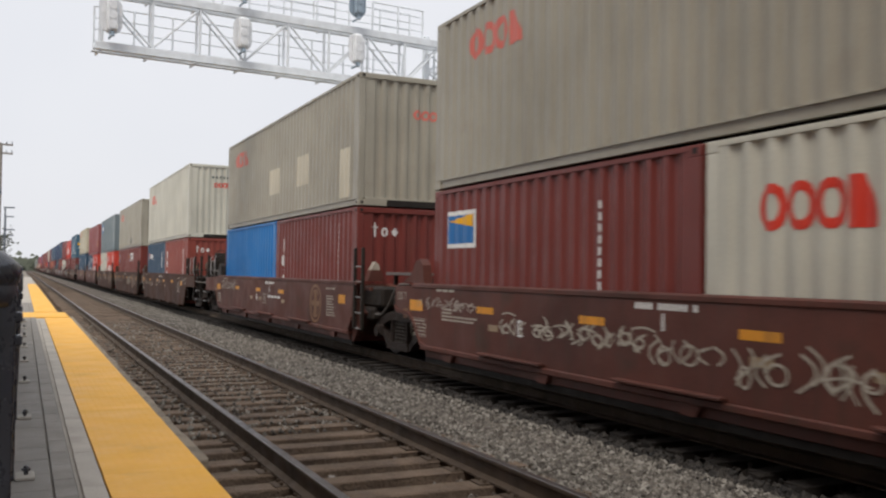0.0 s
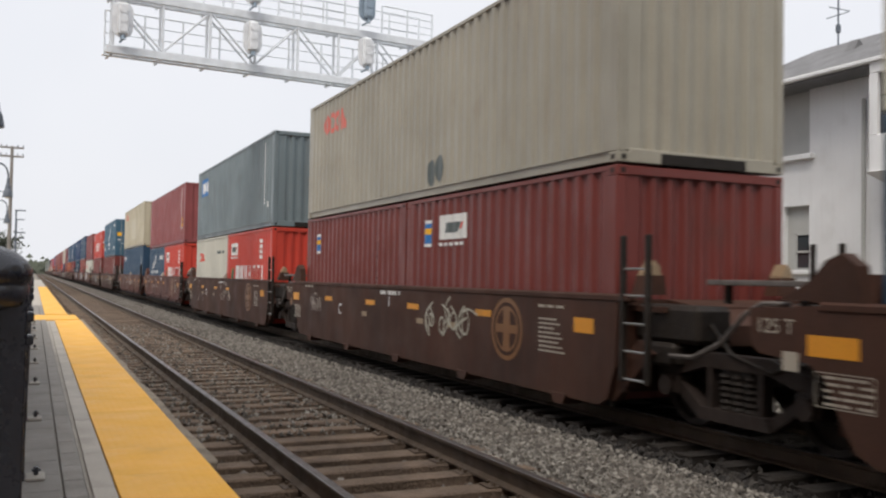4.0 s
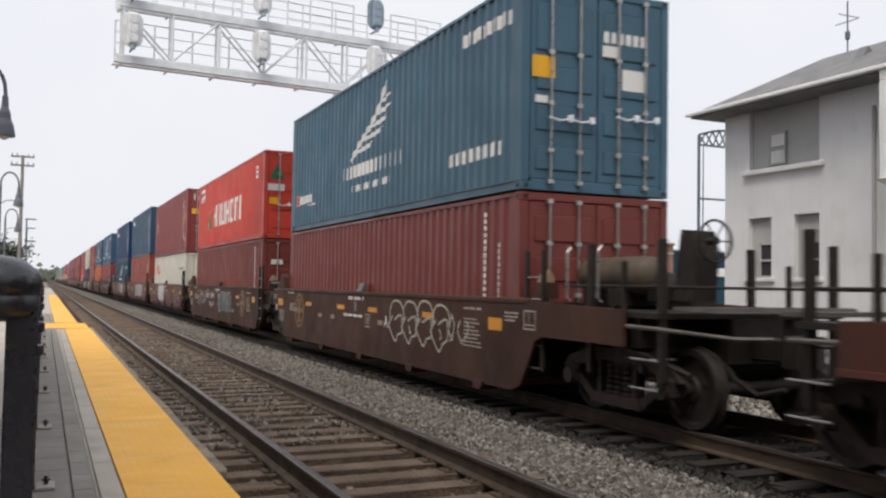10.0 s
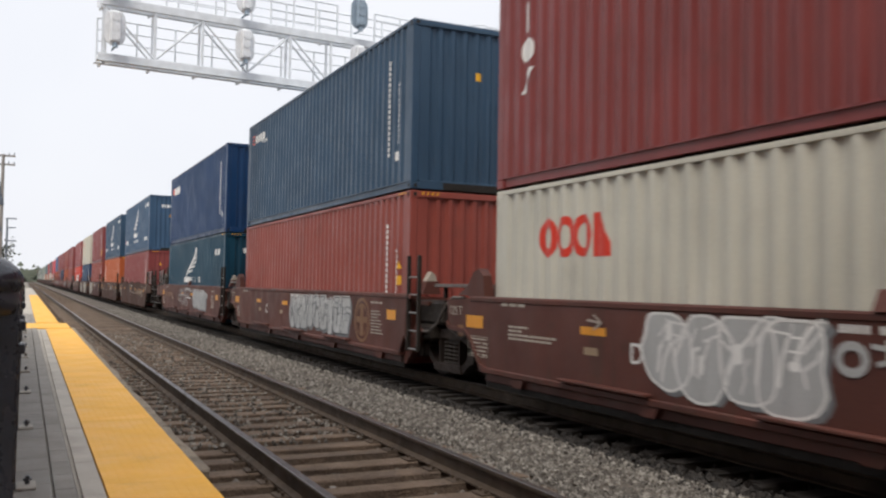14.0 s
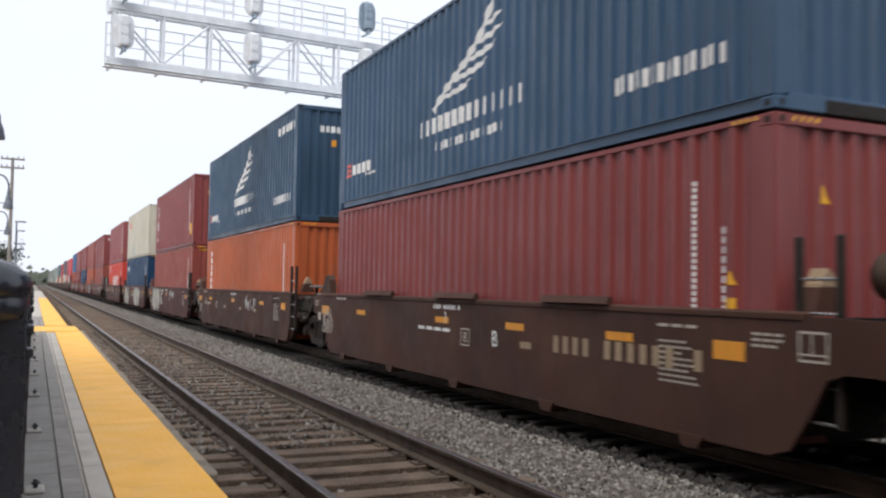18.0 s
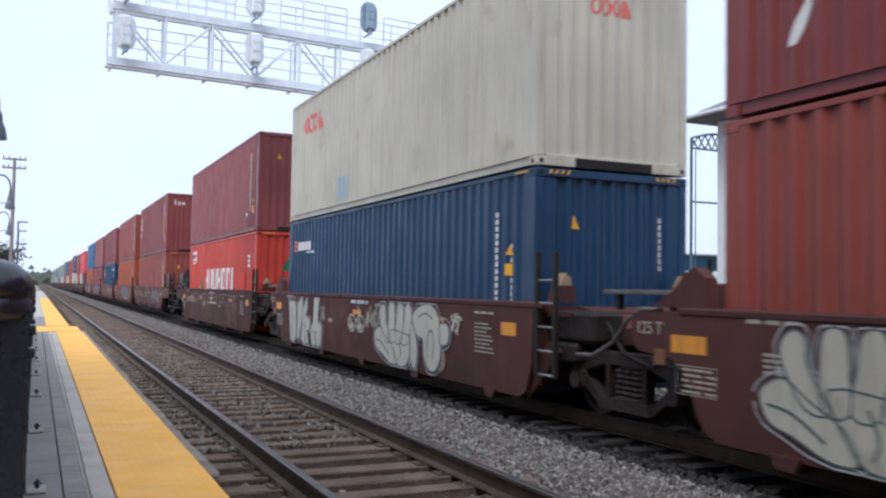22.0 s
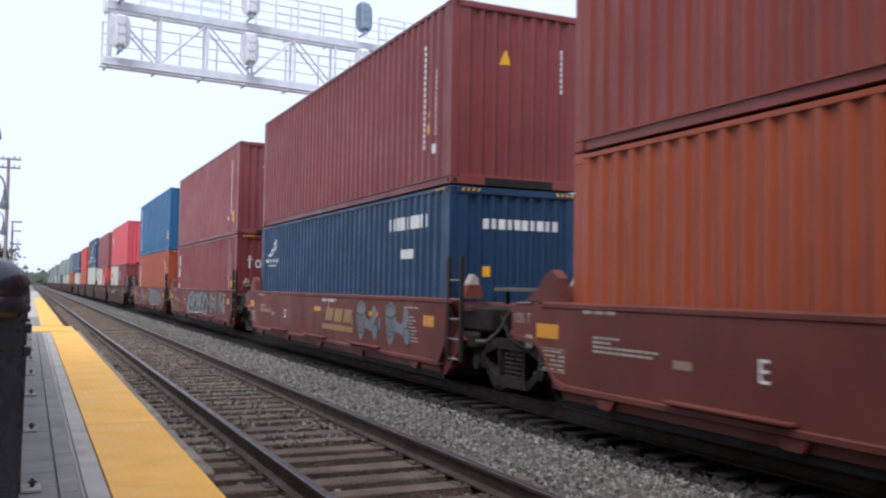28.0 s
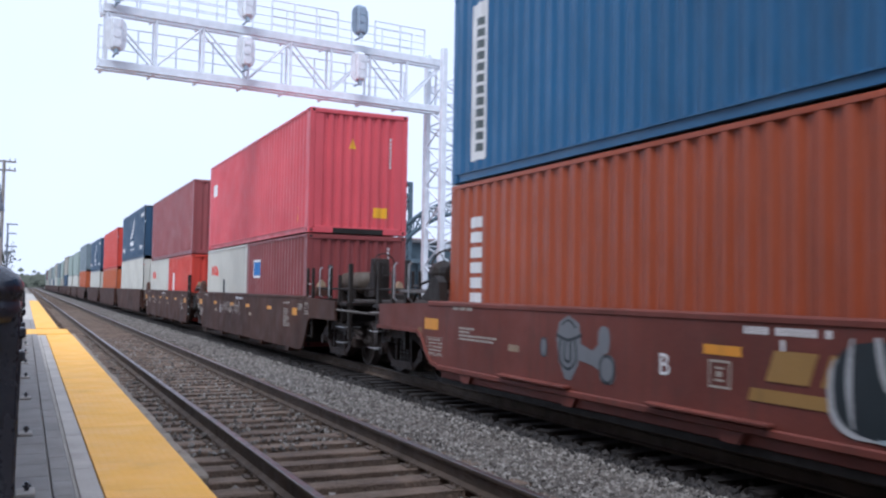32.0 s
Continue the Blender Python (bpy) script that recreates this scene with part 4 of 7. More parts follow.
    m["reservoir"] = Geo().spin([(0.06, -1.45), (0.2, -1.41), (0.235, -1.32), (0.235, -0.13), (0.2, -0.04), (0.06, 0.0)], (-0.4, 8.0, 1.64), 18, 1).mesh("air_reservoir", True)
    m["saddle"] = Geo().box(-0.6, -0.2, 6.8, 6.9, 1.2, 1.5).mesh("reservoir_saddle")
    wheel = Geo()
    n = 24
    for i in range(n):
        a, b = 2 * math.pi * i / n, 2 * math.pi * (i + 1) / n
        wheel.tube((0.3 * math.cos(a), 0, 0.3 * math.sin(a)), (0.3 * math.cos(b), 0, 0.3 * math.sin(b)), 0.019, 5)
    for i in range(6):
        a = math.pi * i / 3
        wheel.tube((0, 0, 0), (0.28 * math.cos(a), 0, 0.28 * math.sin(a)), 0.011, 5)
    wheel.tube((0, 0.1, 0), (0, -0.03, 0), 0.06, 10)
    m["hand_wheel"] = wheel.mesh("hand_wheel")
    m["brake_box"] = Geo().prism([(8.3, 1.23), (8.62, 1.23), (8.66, 1.7), (8.6, 2.0), (8.42, 2.02), (8.36, 1.7)], 0, -0.62, -0.3).mesh("brake_box")
    MESHES[key] = m
    return m


def truck_meshes():
    if "truck" in MESHES:
        return MESHES["truck"]
    m = {}
    g = Geo()
    x0, x1 = -1.1, -0.96
    g.prism([(-1.12, 0.52), (-0.98, 0.66), (-0.45, 0.80), (0.45, 0.80), (0.98, 0.66), (1.12, 0.52), (0.95, 0.50), (0.42, 0.66), (-0.42, 0.66), (-0.95, 0.50)], 0, x0, x1)
    g.prism([(-0.95, 0.50), (-0.80, 0.52), (-0.40, 0.24), (-0.48, 0.17)], 0, x0, x1).prism([(0.80, 0.52), (0.95, 0.50), (0.48, 0.17), (0.40, 0.24)], 0, x0, x1)
    g.prism([(-0.48, 0.16), (0.48, 0.16), (0.42, 0.28), (-0.42, 0.28)], 0, x0 - 0.03, x1 + 0.03)
    for y in (-0.36, 0.3):
        g.box(x0, x1, y, y + 0.06, 0.26, 0.68)
    m["side_frame"] = g.mesh("side_frame")
    prof = [(0.05, 0.28)]
    for i in range(6):
        prof += [(0.075, 0.29 + 0.06 * i), (0.055, 0.32 + 0.06 * i)]
    m["spring"] = Geo().spin(prof, (-1.03, 0, 0), 10).mesh("spring")
    m["bolster"] = Geo().bar(-1.05, 1.05, -0.2, 0.2, 0.5, 0.74, 0.03).tube((0, 0, 0.7), (0, 0, 0.9), 0.28, 14).mesh("bolster")
    m["axle_box"] = Geo().bar(-1.14, -0.93, -0.14, 0.14, 0.34, 0.56, 0.03).tube((-1.18, 0, 0.43), (-1.1, 0, 0.43), 0.1, 10).mesh("axle_box")
    g = Geo()
    for s in (-1, 1):
        prof = [(0.07, 0.66), (0.07, 0.80), (0.13, 0.81), (0.15, 0.775), (0.34, 0.745), (0.36, 0.80), (0.42, 0.80), (0.425, 0.70), (0.45, 0.685), (0.45, 0.665), (0.36, 0.665), (0.30, 0.70), (0.14, 0.68)]
        g.spin([(r, s * x) for r, x in prof], (0, 0, 0), 24, 0)
        for i in range(3):
            a = 2 * math.pi * i / 3
            g.box(s * 0.76 - 0.02, s * 0.76 + 0.02, 0.22 * math.cos(a) - 0.03, 0.22 * math.cos(a) + 0.03, 0.22 * math.sin(a) - 0.03, 0.22 * math.sin(a) + 0.03)
    g.tube((-0.95, 0, 0), (0.95, 0, 0), 0.075, 12)
    m["wheelset"] = g.mesh("wheelset")
    MESHES["truck"] = m
    return m


WHEELSETS = []


def truck(parent, y):
    m = truck_meshes()
    t = put("truck", m["bolster"], IRON, parent, "grimy two-axle railway truck", at=pose(0, y, 0))
    for at in (Matrix.Identity(4), TURN):
        put("side_frame", m["side_frame"], FRAME, t, at=at)
        for w in (-0.16, 0.0, 0.16):
            put("spring", m["spring"], IRON, t, at=at @ pose(0, w, 0))
        for w in (-0.89, 0.89):
            put("axle_box", m["axle_box"], FRAME, t, at=at @ pose(0, w, 0))
    for w in (-0.89, 0.89):
        WHEELSETS.append((put("wheelset", m["wheelset"], WHEEL, t, "worn steel wheels on an axle", at=pose(0, w, 0.43)), w))
    return t


def flat(shapes, lift=0.003):
    """Shapes painted on the side of a well car: u is metres to the right of its middle."""
    geo = Geo()
    for s in shapes:
        geo.add([(-WELL_X - lift, -u, z) for u, z in s], [tuple(range(len(s)))])
    return geo


def fitted(pts, low=0.43):
    return [(p, min(1.235, max(low, q))) for p, q in pts]


def bubbles(u0, u1, z0, z1, n, seed, spiky=0.0):
    """Overlapping swollen sprayed forms: their filled outlines, and the strokes that edge and divide them."""
    r = random.Random(seed)
    w = (u1 - u0) / n
    fill, inner = [], []
    for i in range(n):
        u, d = u0 + (i + 0.5) * w, r.uniform(-0.05, 0.05)
        lo, hi = z0 + d, z1 + d * 0.6
        lean, fat = r.uniform(-0.16, 0.2), r.uniform(0.52, 0.72)
        power = r.choice((2.2, 3.2, 5.0))
        wob = [r.uniform(0.82, 1.12) for _ in range(6)]
        pts, m = [], 22
        for k in range(m):
            a = 2 * math.pi * k / m
            c, s = math.cos(a), math.sin(a)
            f = wob[(k * 6 // m) % 6] if not spiky else 1 + spiky * (0.5 if k % 4 == 0 else -0.2) * r.uniform(0.3, 1)
            pu = math.copysign(abs(c) ** (2 / power), c) * fat * w * f
            pz = math.copysign(abs(s) ** (2 / power), s) * (hi - lo) / 2 * (1 if not spiky else f)
            pts.append((u + pu + lean * pz, (lo + hi) / 2 + pz))
        pts = fitted(pts)
        fill.append(pts)
        inner += stroke(pts + pts[:1], 0.028)
        # the slits and bends that divide each form, and an arm that reaches over its neighbour
        h = hi - lo
        for _ in range(r.choice((2, 3, 3))):
            a, b = u + w * r.uniform(-0.4, 0.35), lo + h * r.uniform(0.08, 0.5)
            bend = [(a, b), (a + w * r.uniform(-0.1, 0.12), b + h * 0.16), (a + w * r.uniform(-0.02, 0.24), b + h * 0.28), (a + w * r.uniform(0.05, 0.35), b + h * r.uniform(0.28, 0.48))]
            inner += stroke(fitted(bend), r.uniform(0.018, 0.045))
        if r.random() < 0.75:
            inner += blob(u + w * r.uniform(-0.25, 0.05), lo + h * r.uniform(0.3, 0.6), w * r.uniform(0.12, 0.26), h * r.uniform(0.1, 0.26), 10)
        a, b = u + w * r.uniform(-0.2, 0.2), lo + h * r.uniform(0.55, 0.8)
        arm = fitted([(a, b), (a + w * r.uniform(0.25, 0.4), b + h * r.uniform(-0.05, 0.2)), (a + w * r.uniform(0.5, 0.85), b + h * r.uniform(-0.1, 0.25))])
        fill += stroke(arm, 0.11)
        inner += stroke([(p, q + 0.058) for p, q in arm], 0.022) + stroke([(p, q - 0.058) for p, q in arm], 0.022)
    return fill, inner


def letter(text, u, z, size, ink, parent):
    """Stencilled characters on the side of a well car, in the built-in font."""
    cu = bpy.data.curves.new("stencil", "FONT")
    cu.body, cu.size, cu.extrude = text, size * 1.38, 0.0015
    ob = bpy.data.objects.new("stencil", cu)
    scene.collection.objects.link(ob)
    me = bpy.data.meshes.new_from_object(ob.evaluated_get(bpy.context.evaluated_depsgraph_get()))
    bpy.data.objects.remove(ob)
    me.materials.clear()
    at = Matrix(((0, 0, -1, -WELL_X - 0.0035), (-1, 0, 0, -u), (0, 1, 0, z), (0, 0, 0, 1)))
    return put("stencil", me, INK[ink], parent, "stencilled characters " + text, at=at)


def well_car(mat, label, near_coupler, far_coupler, char, seed, emblem=None, art=(), plates=0, full=True, spots=None):
    """One unit of an articulated well car, its middle at y = 0, rail level at z = 0."""
    m = well_meshes(near_coupler, far_coupler, mat in FLAT_SIDED)
    w = thing("well_car", label, "rail wagon", "articulated well cars of the train")
    flip = pose(0, 0, 0, 0, 0, 180) if near_coupler == far_coupler else Matrix.Diagonal((-1, 1, 1, 1))
    for name in ("side_panel", "top_chord", "bottom_chord"):
        put(name, m[name], mat, w)
        put(name, m[name], mat, w, at=flip)
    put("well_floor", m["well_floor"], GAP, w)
    mirror = Matrix.Diagonal((-1, 1, 1, 1))
    for coupled, at in ((far_coupler, Matrix.Identity(4)), (near_coupler, Matrix.Diagonal((1, -1, 1, 1)))):
        put("end_platform", m["coupler_platform" if coupled else "end_platform"], IRON if coupled else mat, w, at=at)
        if coupled and full:
            put("coupler", m["coupler"], IRON, w, "knuckle coupler", at=at)
            put("air_hose", m["air_hose"], IRON, w, at=at)
            put("handrail", m["handrail"], IRON, w, at=at)
            put("draft_sill", m["sill"], IRON, w, at=at)
            put("brake_rigging", m["rigging"], IRON, w, at=at)
            put("uncoupling_lever", m["lever"], GREY_STEEL, w, "worn grey uncoupling lever", at=at)
            for y in (9.2, 9.28, 9.36, 9.44):
                put("grate_bar", m["grate_bar"], GREY_STEEL, w, at=at @ pose(0, y, 0))
            for side in (Matrix.Identity(4), mirror):
                put("end_post", m["post"], IRON, w, at=at @ side @ pose(0, 7.75, 0))
                put("end_post", m["post"], IRON, w, at=at @ side @ pose(0, 9.05, 0))
                put("end_post", m["short_post"], IRON, w, at=at @ side @ pose(0, 8.4, 0))
            for y in (7.45, 8.1):
                put("grab_iron", m["grab_iron"], BRIGHT, w, "thin bright grab iron", at=at @ pose(0, y, 0))
            for z in (0.0, 0.3):
                put("footstep", m["footstep"], BRIGHT, w, at=at @ pose(0, 0, z))
                put("footstep", m["footstep"], BRIGHT, w, at=at @ mirror @ pose(0, 0, z))
            put("valve_gear", m["valve"], IRON, w, at=at)
    back = Matrix.Diagonal((1, -1, 1, 1))
    if near_coupler and full:
        put("air_reservoir", m["reservoir"], TANK, w, "grimy air reservoir", at=back @ pose(0, -0.05, 0))
        for dy in (-0.1, 0.5):
            put("reservoir_saddle", m["saddle"], IRON, w, at=pose(0, -dy, 0) @ back)
        put("brake_box", m["brake_box"], IRON, w, at=back @ pose(0, 0.25, 0.12))
        put("hand_wheel", m["hand_wheel"], IRON, w, "spoked brake hand wheel", at=pose(-0.5, -9.08, 2.0) @ Matrix.Diagonal((0.75, 1, 0.75, 1)))
    if far_coupler and full:
        put("brake_valve", m["lump"], IRON, w)
        put("brake_box", m["brake_box"], IRON, w, at=pose(0.1, -0.9, -0.1))
        put("hand_wheel", m["hand_wheel"], FRAME, w, "spoked brake hand wheel", at=pose(-0.4, 7.9, 1.9))
        put("crossover_deck", m["deck"], GREY_STEEL, w, "grey steel crossover platform")
        for y in (6.85, 7.75):
            put("deck_leg", m["deck_leg"], IRON, w, at=pose(0, y, 0))
    truck(w, 8.15 if far_coupler else 7.775)
    if near_coupler:
        truck(w, -8.15)
    if not full:
        return w
    r = random.Random(seed)
    sp = dict(SPOTS, **(spots or {}))
    for u in () if mat in FLAT_SIDED else (-3.35, -0.3, 2.85):
        put("step_plate", m["step_plate"], mat, w, at=pose(0, -u - sp["shift"], 0))
    for u in (-5.2, -2.6, 0.0, 2.6, 5.2):
        put("jack_pad", m["jack_pad"], mat, w, at=pose(0, -u, -0.17 if mat in FLAT_SIDED else 0))
    if not near_coupler:
        for at in (Matrix.Identity(4), mirror):
            put("end_brace", m["end_brace"], mat, w, at=at)
            put("end_body", m["end_body"], IRON, w, at=at)
    lx = 1.28 if near_coupler else 1.36
    for at in (pose(-lx, -6.84, 0), pose(lx, -6.84, 0)):
        stile = put("ladder_stile", m["ladder_stile"], IRON, w, at=at)
        for z in (0.45, 0.74, 1.03, 1.32, 1.6):
            put("rung", m["rung"], BRIGHT, stile, at=pose(0, 0, z))
    pale = mat not in FLAT_SIDED
    for x in (-0.95, 0.95):
        put("corner_guide", m["guide"], mat, w, at=pose(x, 0, 0))
        put("guide_tip", m["tip"], INK["cream" if pale else "bronze"], w, "scuffed pale guide tip", at=pose(x, 0, 0))
        put("corner_guide", m["guide"], mat, w, at=back @ pose(x, 0, 0))
        if pale and not far_coupler:
            put("guide_tip", m["tip"], INK["cream"], w, "scuffed pale guide tip", at=back @ pose(x, 0, 0))
    for at in (Matrix.Identity(4), mirror):
        put("corner_guide", m["fin"], IRON if far_coupler else mat, w, at=at)
    if not far_coupler:
        put("crossover_deck", m["deck"], GREY_STEEL, w, "grey steel crossover platform")
        for y in (6.85, 7.75):
            put("deck_leg", m["deck_leg"], IRON, w, at=pose(0, y, 0))
        put("brake_hose", m["hose"], GREY_STEEL, w, "looped brake hose")
        put("brake_pipe", m["brake_pipe"], IRON, w)
    if sp["guard"] is not None:
        put("mid_plate", m["mid_plate"], {True: INK["cream"], False: mat, None: GREY_STEEL}[sp["pale_guard"]], w, "scuffed upright guide plate", at=pose(0, -sp["guard"] - 0.15, 0))
    # reflectors and stencils
    for u in sp["bright"]:
        put("reflector", flat(block(u, 0.955, 0.48, 0.09)).mesh("reflector"), INK["orange"], w, "orange reflector strip")
    for u in sp["dull"]:
        put("reflector", flat(block(u, 0.735, 0.27, 0.085)).mesh("reflector"), INK["bronze"], w, "dull faded reflector strip")
    put("reflector", flat(block(5.5, 0.88, 0.4, 0.17)).mesh("reflector"), INK["orange"], w, "square orange reflector")
    put("reflector", flat(block(-6.66, 0.9, 0.5, 0.17)).mesh("reflector"), INK["orange"], w, "square orange reflector")
    lines = []
    for i in range(8):
        lines += row_of_bars(4.72, 0.99 - 0.055 * i, (0.42, 0.5, 0.36, 0.5, 0.55, 0.46, 0.56, 0.6)[i], 0.022, (4, 5, 3, 5, 5, 4, 5, 6)[i], 0.86)
    put("stencil", flat(lines).mesh("stencil"), INK["cream"], w, "rows of small stencilled bars")
    put("stencil", flat(row_of_bars(4.7, 1.14, 0.62, 0.03, 3, 0.8) + row_of_bars(-5.65, 1.22, 0.65, 0.04, 3, 0.8)).mesh("stencil"), INK["cream"], w, "short row of stencilled bars")
    if near_coupler:
        lines = block(6.5, 0.93, 0.3, 0.02) + block(6.5, 1.16, 0.3, 0.02) + block(6.5, 0.93, 0.02, 0.25) + block(6.78, 0.93, 0.02, 0.25) + block(6.5, 0.985, 0.3, 0.014) + block(6.63, 0.98, 0.015, 0.18)
        lines += row_of_bars(5.98, 1.12, 0.38, 0.024, 3, 0.85) + row_of_bars(5.98, 1.07, 0.38, 0.024, 3, 0.85) + row_of_bars(5.98, 1.02, 0.3, 0.024, 3, 0.85)
        put("stencil", flat(lines).mesh("stencil"), INK["cream"], w, "white-lined box and rows of small bars")
    if sp["box"] is not None:
        u = sp["box"]
        lines = block(u, 0.66, 0.28, 0.02) + block(u, 0.89, 0.28, 0.02) + block(u, 0.66, 0.02, 0.25) + block(u + 0.26, 0.66, 0.02, 0.25) + block(u + 0.08, 0.72, 0.12, 0.02)
        lines += block(u + 0.08, 0.83, 0.12, 0.02) + block(u + 0.1, 0.76, 0.07, 0.05)
        put("stencil", flat(lines).mesh("stencil"), INK["cream"], w, "small white-lined box")
    if sp["second"] is not None:
        put("stencil", flat(row_of_bars(sp["second"], 0.83, 1.25, 0.05, 4, 0.8)).mesh("stencil"), INK["white"], w, "row of stencilled bars")
    # notice panel under the square reflector
    lines = []
    for i in range(5):
        for k in range(3):
            lines += block(-6.5 + 0.16 * k + 0.02 * (i % 2), 0.74 - 0.052 * i, (0.14, 0.15, 0.1)[(i + k) % 3], 0.022)
    for q in range(2):
        lines += block(-6.58, 0.51 + 0.27 * q, 0.56, 0.008) + block(-6.58 + 0.552 * q, 0.51, 0.008, 0.27)
    put("stencil", flat(lines).mesh("stencil"), INK["cream"], w, "framed block of small stencilled bars")
    if mat is W_ORANGE or r.random() < 0.35:
        lines = []
        for i in range(4):
            lines += row_of_bars(-5.45, 0.95 - 0.05 * i, (0.5, 0.35, 1.15, 1.05)[i], 0.026, (4, 3, 9, 8)[i], 0.86)
        put("stencil", flat(lines).mesh("stencil"), INK["cream"], w, "lines of small stencilled bars")
    put("stencil", flat(groups(sp["number"], 1.165, 0.95, 0.065) + block(sp["number"] + 0.42, 0.96, 0.035, 0.17)).mesh("stencil"), INK["white"], w, "row of stencilled bars")
    if char:
        letter(char, sp["char_at"], 0.71, 0.22, "white", w)
    if not far_coupler:
        letter("125 T", -7.22, 1.06, 0.13, "cream", w)
    put("placard", flat(block(-6.92, 0.76, 0.17, 0.16)).mesh("placard"), INK["gold" if r.random() < 0.5 else "cream"], w)
    if emblem is not None:
        g = ring(emblem - 0.42, 0.41, 0.84, 0.82, 0.06, n=28) + ring(emblem - 0.31, 0.52, 0.62, 0.6, 0.035, n=24) + block(emblem - 0.3, 0.77, 0.6, 0.11) + block(emblem - 0.09, 0.53, 0.18, 0.58)
        put("emblem", flat(g).mesh("emblem"), INK["gold"], w, "worn gold ring emblem with a cross")
    for i, (ink, shapes) in enumerate(art):
        put("graffiti", flat(shapes, 0.005 + 0.0015 * i).mesh("graffiti"), INK[ink], w, ink + " spray-painted graffiti")
    for i in range(plates):
        g = Geo().prism([(-WELL_X - 0.06, 1.34), (-WELL_X + 0.04, 1.34), (-WELL_X + 0.02, 1.41), (-WELL_X - 0.02, 1.42)], 1, 0, 1.4)
        put("top_ledge", g.mesh("top_ledge"), mat, w, at=pose(0, -3.9 + 3.2 * i, 0))
    return w


# -- marks that repeat --
def rings_up(ink="pale", z=1.78):
    return (ink, rings_mark(1.12, z, 1.5, 0.46))


def sign_board(u, z, w, h, inner="blue"):
    return [("white", block(u, z, w, h)), (inner, [[(a, b) for a, b in q] for q in block(u + 0.06 * w, z + 0.12 * h, w * 0.88, h * 0.76)])]


def line_sign(u):
    """A small white notice with a dark slanting bar."""
    return [("white", block(u, 1.9, 0.92, 0.38)), ("dark", block(u + 0.12, 2.0, 0.5, 0.16, 0.08)), ("red", block(u + 0.66, 2.05, 0.14, 0.1, 0.06)), ("white", row_of_bars(u, 1.8, 0.9, 0.05, 8))]


def peak(u, z, w, h):
    return [("green", [[(u + 0.18 * w, z), (u + w, z), (u + 0.62 * w, z + h)]]), ("yellow", [[(u, z), (u + 0.14 * w, z), (u + 0.58 * w, z + h), (u + 0.5 * w, z + h * 0.92)]])]


def twenty_red(u=0.0):
    return line_sign(0.58 + u) + peak(0.55 + u, 1.1, 0.55, 0.42) + [("white", tall_bars(1.35 + u, 1.05, 4.0, 0.52)),
            ("white", column_marks(4.6, 1.75, 0.3, 0.6, 4))]


def forty_red(z, zs):
    a = [("white", tall_bars(3.6, z, 5.7, 0.8)), ("white", column_marks(11.0, 1.85, 0.28, 0.42, 3))] + peak(2.4, z - 0.02, 0.8, 0.72)
    return a + [(i, [[(p - 0.0, q + zs) for p, q in s] for s in sh]) for i, sh in line_sign(0.62)]


def flag_mark(z=2.1):
    """A small striped flag with a row of white marks."""
    return [("white", row_of_bars(0.85, z + 0.02, 1.1, 0.2, 4) + row_of_bars(1.5, z - 0.06, 0.7, 0.05, 6)),
            ("pale", block(0.35, z, 0.35, 0.06, 0.06) + block(0.37, z + 0.1, 0.35, 0.06, 0.06) + block(0.4, z + 0.2, 0.35, 0.06, 0.06))]


def logistics(z=0.55):
    return [("white", wing_mark(4.25, z, 3.6, 2.0)), ("white", row_of_bars(9.8, 0.55, 1.8, 0.2, 14, 0.55)), ("white", row_of_bars(10.3, 2.35, 1.6, 0.2, 10))] + flag_mark(0.62)


def id_column(n=9):
    return ("white", column_marks(11.12, 0.65, 0.045, 1.75, 2 * n) + column_marks(11.5, 0.85, 0.04, 1.1, 12) + block(11.44, 0.55, 0.14, 0.16))


def warn(u=11.2, z=1.2):
    return ("yellow", block(u, z, 0.16, 0.16) + [[(u + 0.01, z + 0.28), (u + 0.17, z + 0.28), (u + 0.09, z + 0.42)]])


TEX_END = ("white", word_marks(0.3, 2.02, 0.62, 0.24))
END_ID = ("white", column_marks(1.98, 1.6, 0.05, 0.75, 8))
WARN_END = ("yellow", [[(0.55, 2.12), (0.7, 2.12), (0.62, 2.3)]])
NOTE_END = ("yellow", block(1.6, 0.4, 0.34, 0.24))
NUM_END = ("white", row_of_bars(0.6, 2.25, 1.4, 0.16, 10))
DOOR_NOTES = [("white", block(1.28, 1.95, 0.28, 0.16) + row_of_bars(1.3, 2.15, 0.75, 0.16, 6) + block(1.62, 1.5, 0.4, 0.3) + block(0.2, 1.2, 0.2, 0.1)),
              ("yellow", block(0.15, 1.55, 0.36, 0.3))]

def stacked(u, z, w, h):
    """Three plain white shapes one under another: a lozenge, a ring and a slim bar."""
    t = h / 3
    return ([[(u, z), (u + 0.3 * w, z), (u + w, z + 0.8 * t), (u + 0.7 * w, z + 0.8 * t)]] + blob(u, z + t, w, 0.8 * t)
            + block(u + 0.3 * w, z + 2 * t, 0.36 * w, t * 0.95))


STD, HI = 2.591, 2.896
Z_BASE = 0.172


def silver_bubble(u0, u1, n, seed, fill="silver", edge="black", z0=0.47, z1=1.2, spiky=0.0):
    """A sprayed piece: dark drop shadow, filled forms, edges, and a broken pale rim."""
    a, b = bubbles(u0, u1, z0, z1, n, seed, spiky)
    shade = [fitted([(p + 0.07, q - 0.05) for p, q in s]) for s in a]
    rim = sum([stroke(fitted([(p - 0.02, q + 0.02) for p, q in s[2:13]]), 0.016) for s in a], [])
    return [("grey" if fill == "silver" else "black", shade), (fill, a), (edge, b), ("white" if fill == "silver" else "ghost", rim)]


